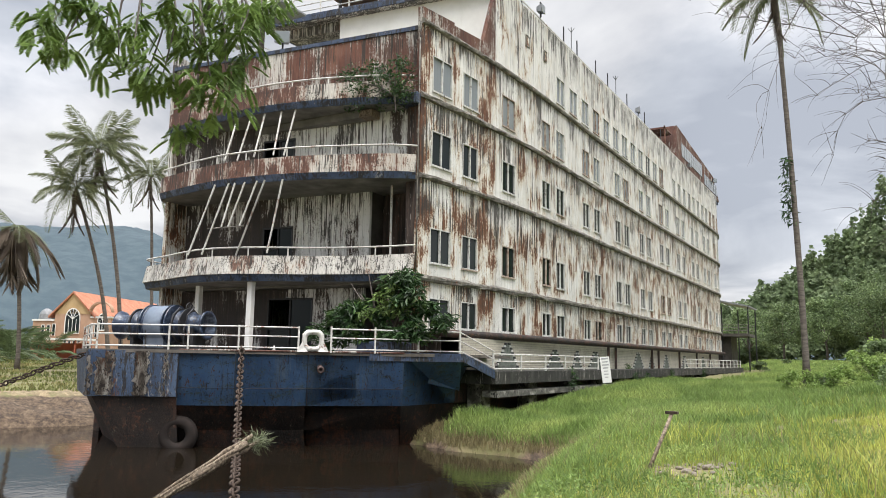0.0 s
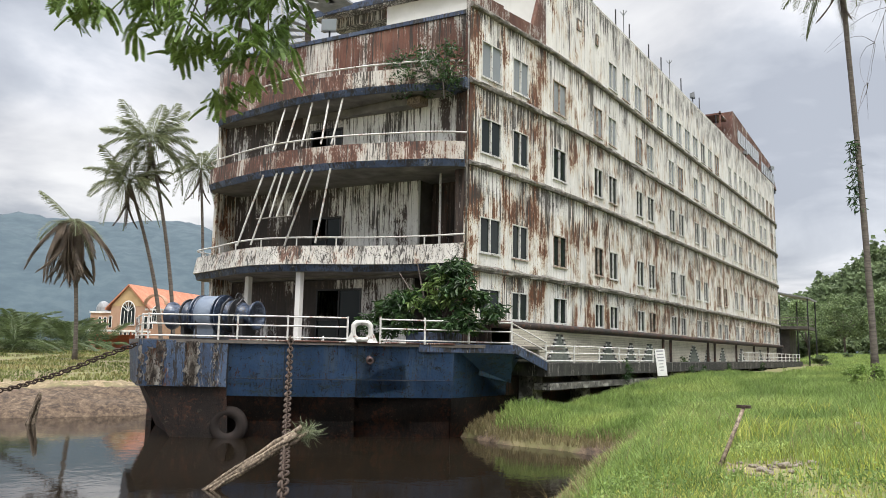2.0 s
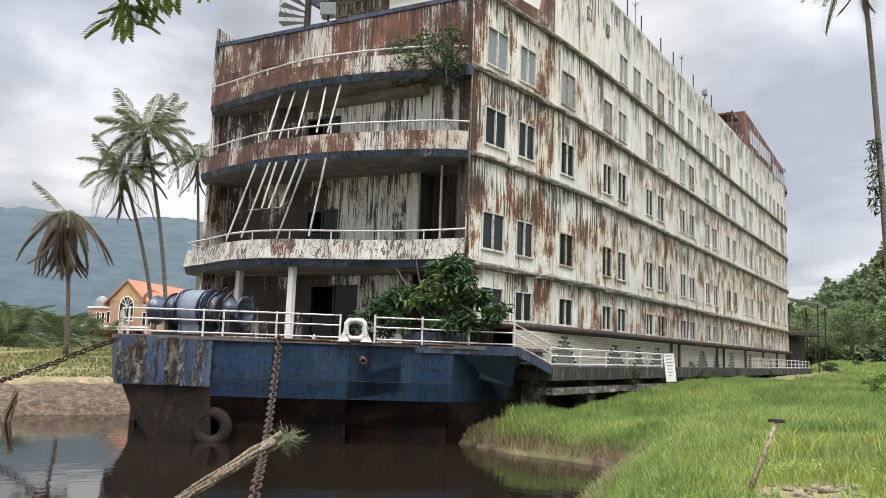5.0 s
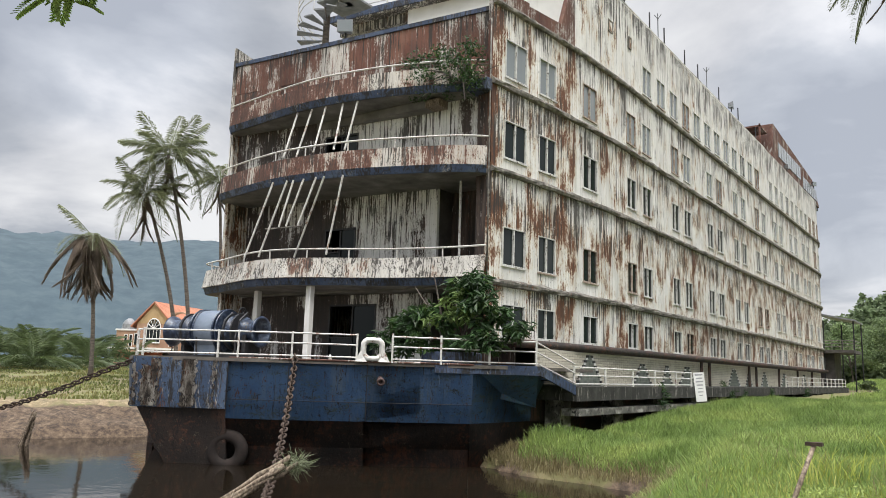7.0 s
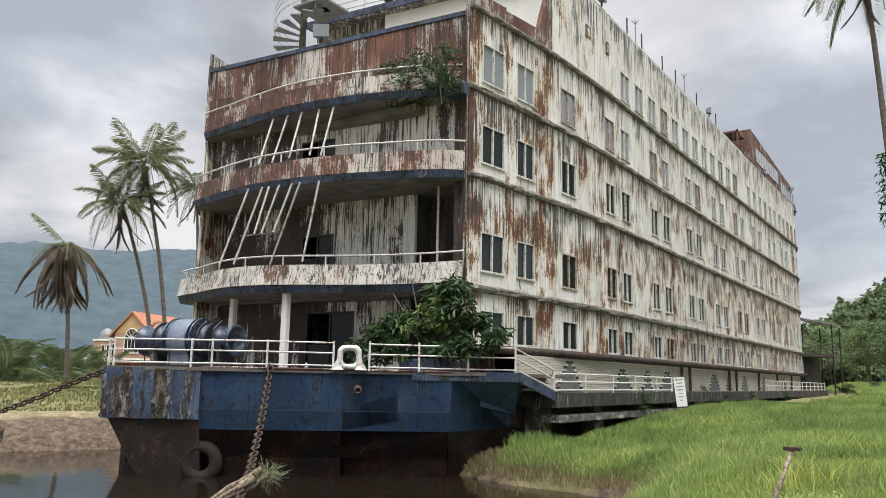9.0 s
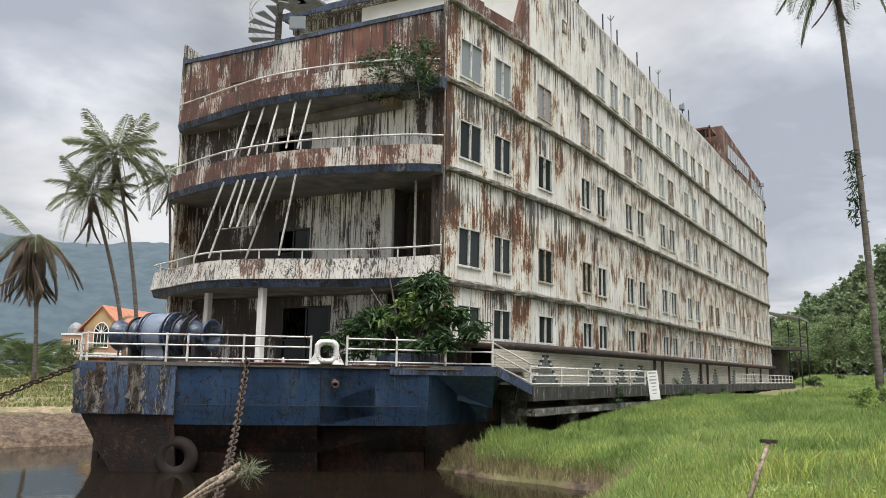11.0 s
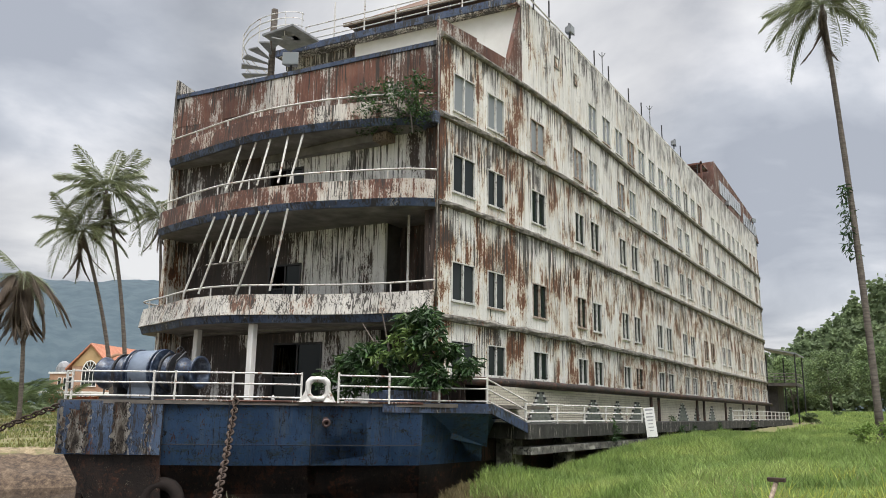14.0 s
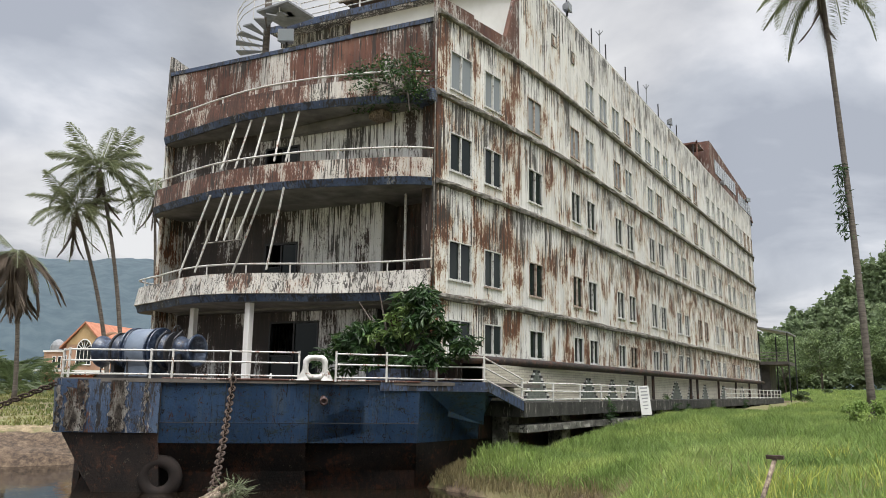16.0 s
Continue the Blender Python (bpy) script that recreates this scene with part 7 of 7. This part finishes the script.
# ---- stones, litter and grass ----
rr = random.Random(9)
sb = bmesh.new()
bmesh.ops.create_icosphere(sb, subdivisions=2, radius=1.0)
for v in sb.verts:
    v.co *= 1 + 0.25 * noise.noise(v.co * 1.7)
    v.co.z *= 0.55
stone_mesh = mesh_of("stone", sb, stone_mat)
for x, y, s in ((7.75, 10.3, 0.28), (9.5, -9.7, 0.09), (9.75, -9.45, 0.11), (9.9, -9.9, 0.06), (8.95, -9.95, 0.05), (10.05, -9.3, 0.08), (4.7, -2.3, 0.14), (4.2, -2.25, 0.1), (10.6, -9.0, 0.07), (11.2, -8.0, 0.1), (10.1, -4.0, 0.12), (3.6, 12.8, 0.16)):
    ob = tagged(new("stone", stone_mesh), "pale stone lying in the grass", "stone", "bank stones")
    ob.matrix_world = pose(x, y, float(ground_height(x, y)) + 0.25 * s, 0, 0, rr.uniform(0, 360)) @ Matrix.Diagonal((s, s * 0.8, s * 0.8, 1))
for k in range(46):
    x, y, s = 9.35 + rr.gauss(0, 0.55), -9.6 + rr.gauss(0, 0.6), rr.uniform(0.02, 0.06)
    ob = tagged(new("stone", stone_mesh), "small pale rubble on the bare mound", "stone", "mound rubble")
    ob.matrix_world = pose(x, y, float(ground_height(x, y)) + 0.2 * s, rr.uniform(-20, 20), 0, rr.uniform(0, 360)) @ Matrix.Diagonal((s * 1.3, s, s, 1))
# broken concrete edging at the water
edging = empty("broken_edging", pose(6.1, -8.2, -0.62), "broken grey concrete edging at the water's edge", "edging")
for k, (y0, y1, dx, tilt) in enumerate(((-1.5, -0.55, 0.0, 5), (-0.5, 0.35, 0.06, 2), (0.4, 1.4, -0.03, -3))):
    bm = boxes(((-0.13, y0, -0.1), (0.13, y1, 0.1)))
    bmesh.ops.subdivide_edges(bm, edges=bm.edges[:], cuts=3, use_grid_fill=True)
    for v in bm.verts:
        v.co += 0.035 * noise.noise_vector(v.co * 5 + Vector((k, 0, 0)))
    ob = part("slab", bm, beam_mat, edging)
    ob.matrix_basis = pose(dx, 0, 0, tilt, 8, 3 * k)

def grass(name, n, x0, x1, y0, y1, h0, h1, mat, seed, keep, label, width=0.012):
    rng = np.random.default_rng(seed)
    X, Y = rng.uniform(x0, x1, n), rng.uniform(y0, y1, n)
    D = shore_distance(X, Y)
    patch = wobble(X, Y, 0.8) + 0.7 * wobble(X + 7, Y - 3, 0.33)
    ok = keep(X, Y, D, patch, rng)
    X, Y, patch = X[ok], Y[ok], patch[ok]
    Z = ground_height(X, Y) - 0.02
    N = len(X)
    H = rng.uniform(h0, h1, N) * (0.75 + 0.3 * np.clip(patch, -1, 1))
    a, lean = rng.uniform(0, 2 * np.pi, N), rng.uniform(0.1, 0.75, N)
    w = width * rng.uniform(0.6, 1.4, N)
    b = rng.uniform(0, 2 * np.pi, N)
    sx, sy = np.cos(b) * w, np.sin(b) * w
    dx, dy = np.cos(a) * lean * H, np.sin(a) * lean * H
    P = np.stack([np.stack([X - sx, Y - sy, Z], 1), np.stack([X + sx, Y + sy, Z], 1),
                  np.stack([X + sx * 0.8 + dx * 0.3, Y + sy * 0.8 + dy * 0.3, Z + H * 0.6], 1), np.stack([X - sx * 0.8 + dx * 0.3, Y - sy * 0.8 + dy * 0.3, Z + H * 0.6], 1),
                  np.stack([X + dx, Y + dy, Z + H], 1)], 1).reshape(-1, 3)
    k = 5 * np.arange(N)
    me = bpy.data.meshes.new(name)
    me.vertices.add(len(P))
    me.vertices.foreach_set("co", P.astype(np.float32).reshape(-1))
    loops = np.stack([k, k + 1, k + 2, k + 3, k + 3, k + 2, k + 4], 1).reshape(-1)
    me.loops.add(len(loops))
    me.loops.foreach_set("vertex_index", loops.astype(np.int32))
    me.polygons.add(2 * N)
    starts = np.stack([7 * np.arange(N), 7 * np.arange(N) + 4], 1).reshape(-1)
    me.polygons.foreach_set("loop_start", starts.astype(np.int32))
    me.materials.append(mat)
    me.update(calc_edges=True)
    me.validate()
    tagged(new(name, me), label, "grass", kind="stuff")


def mound_clear(X, Y, r):
    near = np.exp(-(((X - 9.4) / 0.95) ** 2 + ((Y + 9.6) / 0.7) ** 2))
    return r.uniform(size=len(X)) > 0.93 * near


def dock_clear(X, Y):
    return ~((X < 1.4) & (Y > 0.8))


grass("reed_grass", 190000, 0.6, 13, -3.0, 22, 0.22, 0.5, reed_mat, 1, lambda X, Y, D, p, r: (D > 0.25) & (r.uniform(size=len(X)) < (12.6 - X + p) / 4.5) & dock_clear(X, Y), "tall fresh green grass by the water")
grass("reed_grass", 120000, 4.6, 14, -14, -1.5, 0.1, 0.34, reed_mat, 2, lambda X, Y, D, p, r: (D > 0.1) & (p > -0.8) & (r.uniform(size=len(X)) < (12.5 - X + 1.5 * p) / 5) & mound_clear(X, Y, r), "fresh green grass on the bank", 0.008)
grass("lawn_grass", 190000, 5.5, 17, -17, 8, 0.07, 0.26, grass_mat, 3, lambda X, Y, D, p, r: (D > 0.3) & (r.uniform(size=len(X)) < (X - 5.5 + 0.8 * p) / 3.5) & ((p > -0.5) | (r.uniform(size=len(X)) < 0.35)) & mound_clear(X, Y, r), "short rough grass with bare patches", 0.007)
grass("field_grass", 170000, -3, 26, 6, 80, 0.12, 0.4, reed_mat, 4, lambda X, Y, D, p, r: (p > -0.7) & ((X > 4) | (Y > 54)), "rough field grass", 0.02)
grass("dry_grass", 120000, -0.8, 7.6, -13, 0.8, 0.12, 0.36, dry_grass, 5, lambda X, Y, D, p, r: (D > -0.02) & (D < 0.62), "dry straw along the water's edge", 0.008)
grass("dry_grass", 5000, 7, 17, -16, 6, 0.06, 0.26, dry_grass, 6, lambda X, Y, D, p, r: (D > 0.5) & (p < 0.1) & (r.uniform(size=len(X)) < 0.6), "dry straw among the grass", 0.006)
grass("pale_stems", 3500, 6.5, 16, -15, 9, 0.3, 0.6, dry_grass, 16, lambda X, Y, D, p, r: (D > 0.3) & (p > 0.0), "pale seeding stems above the grass", 0.004)
grass("tall_grass", 12000, 8.6, 15, -12.5, 1.0, 0.3, 0.62, grass_mat, 18, lambda X, Y, D, p, r: (D > 0.5) & (p > 0.15) & (np.sin(X * 3.1 + Y) + np.cos(Y * 2.3 - X) > 0.5) & mound_clear(X, Y, r), "tall arching pale grass tufts", 0.008)
grass("bank_grass", 90000, -60, -13, -12, 36, 0.08, 0.24, bank_mat, 7, lambda X, Y, D, p, r: (D > 4.6) & (p > -0.4), "grass on the far bank", 0.03)
rngt = np.random.default_rng(3)
tuft = [(1.86 + rngt.normal(0, 0.1), -10.15 + rngt.normal(0, 0.08), 0.34 + rngt.normal(0, 0.06)) for _ in range(260)]
for x, y, w in ((8.75, -12.3, 0.32), (9.9, -11.5, 0.36), (10.7, -10.6, 0.3), (9.2, -8.6, 0.25), (10.4, -8.2, 0.3), (11.2, -6.4, 0.35), (8.2, -11.4, 0.22)):
    rngq = np.random.default_rng(int(x * 100))
    n_w = 420
    px, py = x + rngq.normal(0, w, n_w), y + rngq.normal(0, w, n_w)
    tagged(new("leafy_weed", leaf_cloud("leafy_weed", np.stack([px, py, ground_height(px, py) + rngq.uniform(0.02, 0.2, n_w)], 1), 0.05, reed_mat, int(x * 10), 0.0, 0.26)), "low leafy weeds in the grass", "weed", "bank weeds", "stuff")
tagged(new("log_tuft", leaf_cloud("log_tuft", tuft, 0.22, palm_mat, 12, 0.1, 0.03)), "tuft of wiry grass on the log's end", "grass", kind="stuff")

for x, y, z, s in ((1.36, 7.9, 1.2, 0.5), (1.36, 16.5, 1.1, 0.4), (1.36, 18.6, 1.0, 0.45), (1.34, 24, 1.2, 0.4), (0.2, 19.5, 1.55, 0.3), (1.36, 33, 1.1, 0.5)):
    rngq = np.random.default_rng(int(y * 10))
    pts = np.stack([x + rngq.normal(0, 0.05, 160), y + rngq.normal(0, 0.3 * s, 160), z + rngq.uniform(-0.6, 0.7, 160) * s], 1)
    tagged(new("wall_weed", leaf_cloud("wall_weed", pts, 0.3 * s + 0.08, bush_mat, int(y), -0.1, 0.08)), "weeds growing from the walkway edge", "weed", "walkway weeds", "stuff")

# ---- bricks of the base wall, last ----
bl, bh = 0.36, 0.082
bmx = bmesh.new()
box(bmx, (0, 0, 0), (0.018, bl - 0.014, bh - 0.014))
brick_mesh = mesh_of("brick", bmx, brick_mat)
relief = {}
for c, w, rows in ((3.6, 2.1, 12), (8.35, 2.0, 10), (11.4, 1.3, 10), (13.5, 2.2, 10), (20.9, 2.2, 11), (24.2, 1.4, 9), (27.6, 1.6, 10), (32.6, 2.0, 10), (38.8, 2.0, 10), (42.0, 1.6, 10)):
    for r in range(rows):
        f = 0.42 * w * r / rows
        relief[(c, r)] = (c + f, c + w - f)
count = 0
joined = bmesh.new()
for r in range(13):
    z = 1.53 + r * bh
    y = 1.06 - (0.5 * bl if r % 2 else 0)
    while y < 46:
        if y > 1.0 and not any(rr_ == r and a < y + bl * 0.5 < b for (c, rr_), (a, b) in relief.items()):
            if y < 9.3 and count < 300:
                ob = new("brick", brick_mesh)
                ob.parent = brick_wall
                ob.location = (0.0, y, z)
                count += 1
            else:
                box(joined, (0.0, y, z), (0.018, y + bl - 0.014, z + bh - 0.014))
        y += bl
tagged(part("brick_field", joined, brick_mat, brick_wall), kind="stuff")
for (c, r), (a, b) in relief.items():
    z = 1.53 + r * bh
    part("relief_block", boxes(((0.0, a + 0.17, z), (0.035, b - 0.17, z + bh - 0.006))), green_tile, brick_wall)
    part("relief_edge", boxes(((0.0, a, z), (0.05, a + 0.16, z + bh - 0.01)), ((0.0, b - 0.16, z), (0.05, b, z + bh - 0.01))), black_mat if r % 2 else frame_mat, brick_wall)
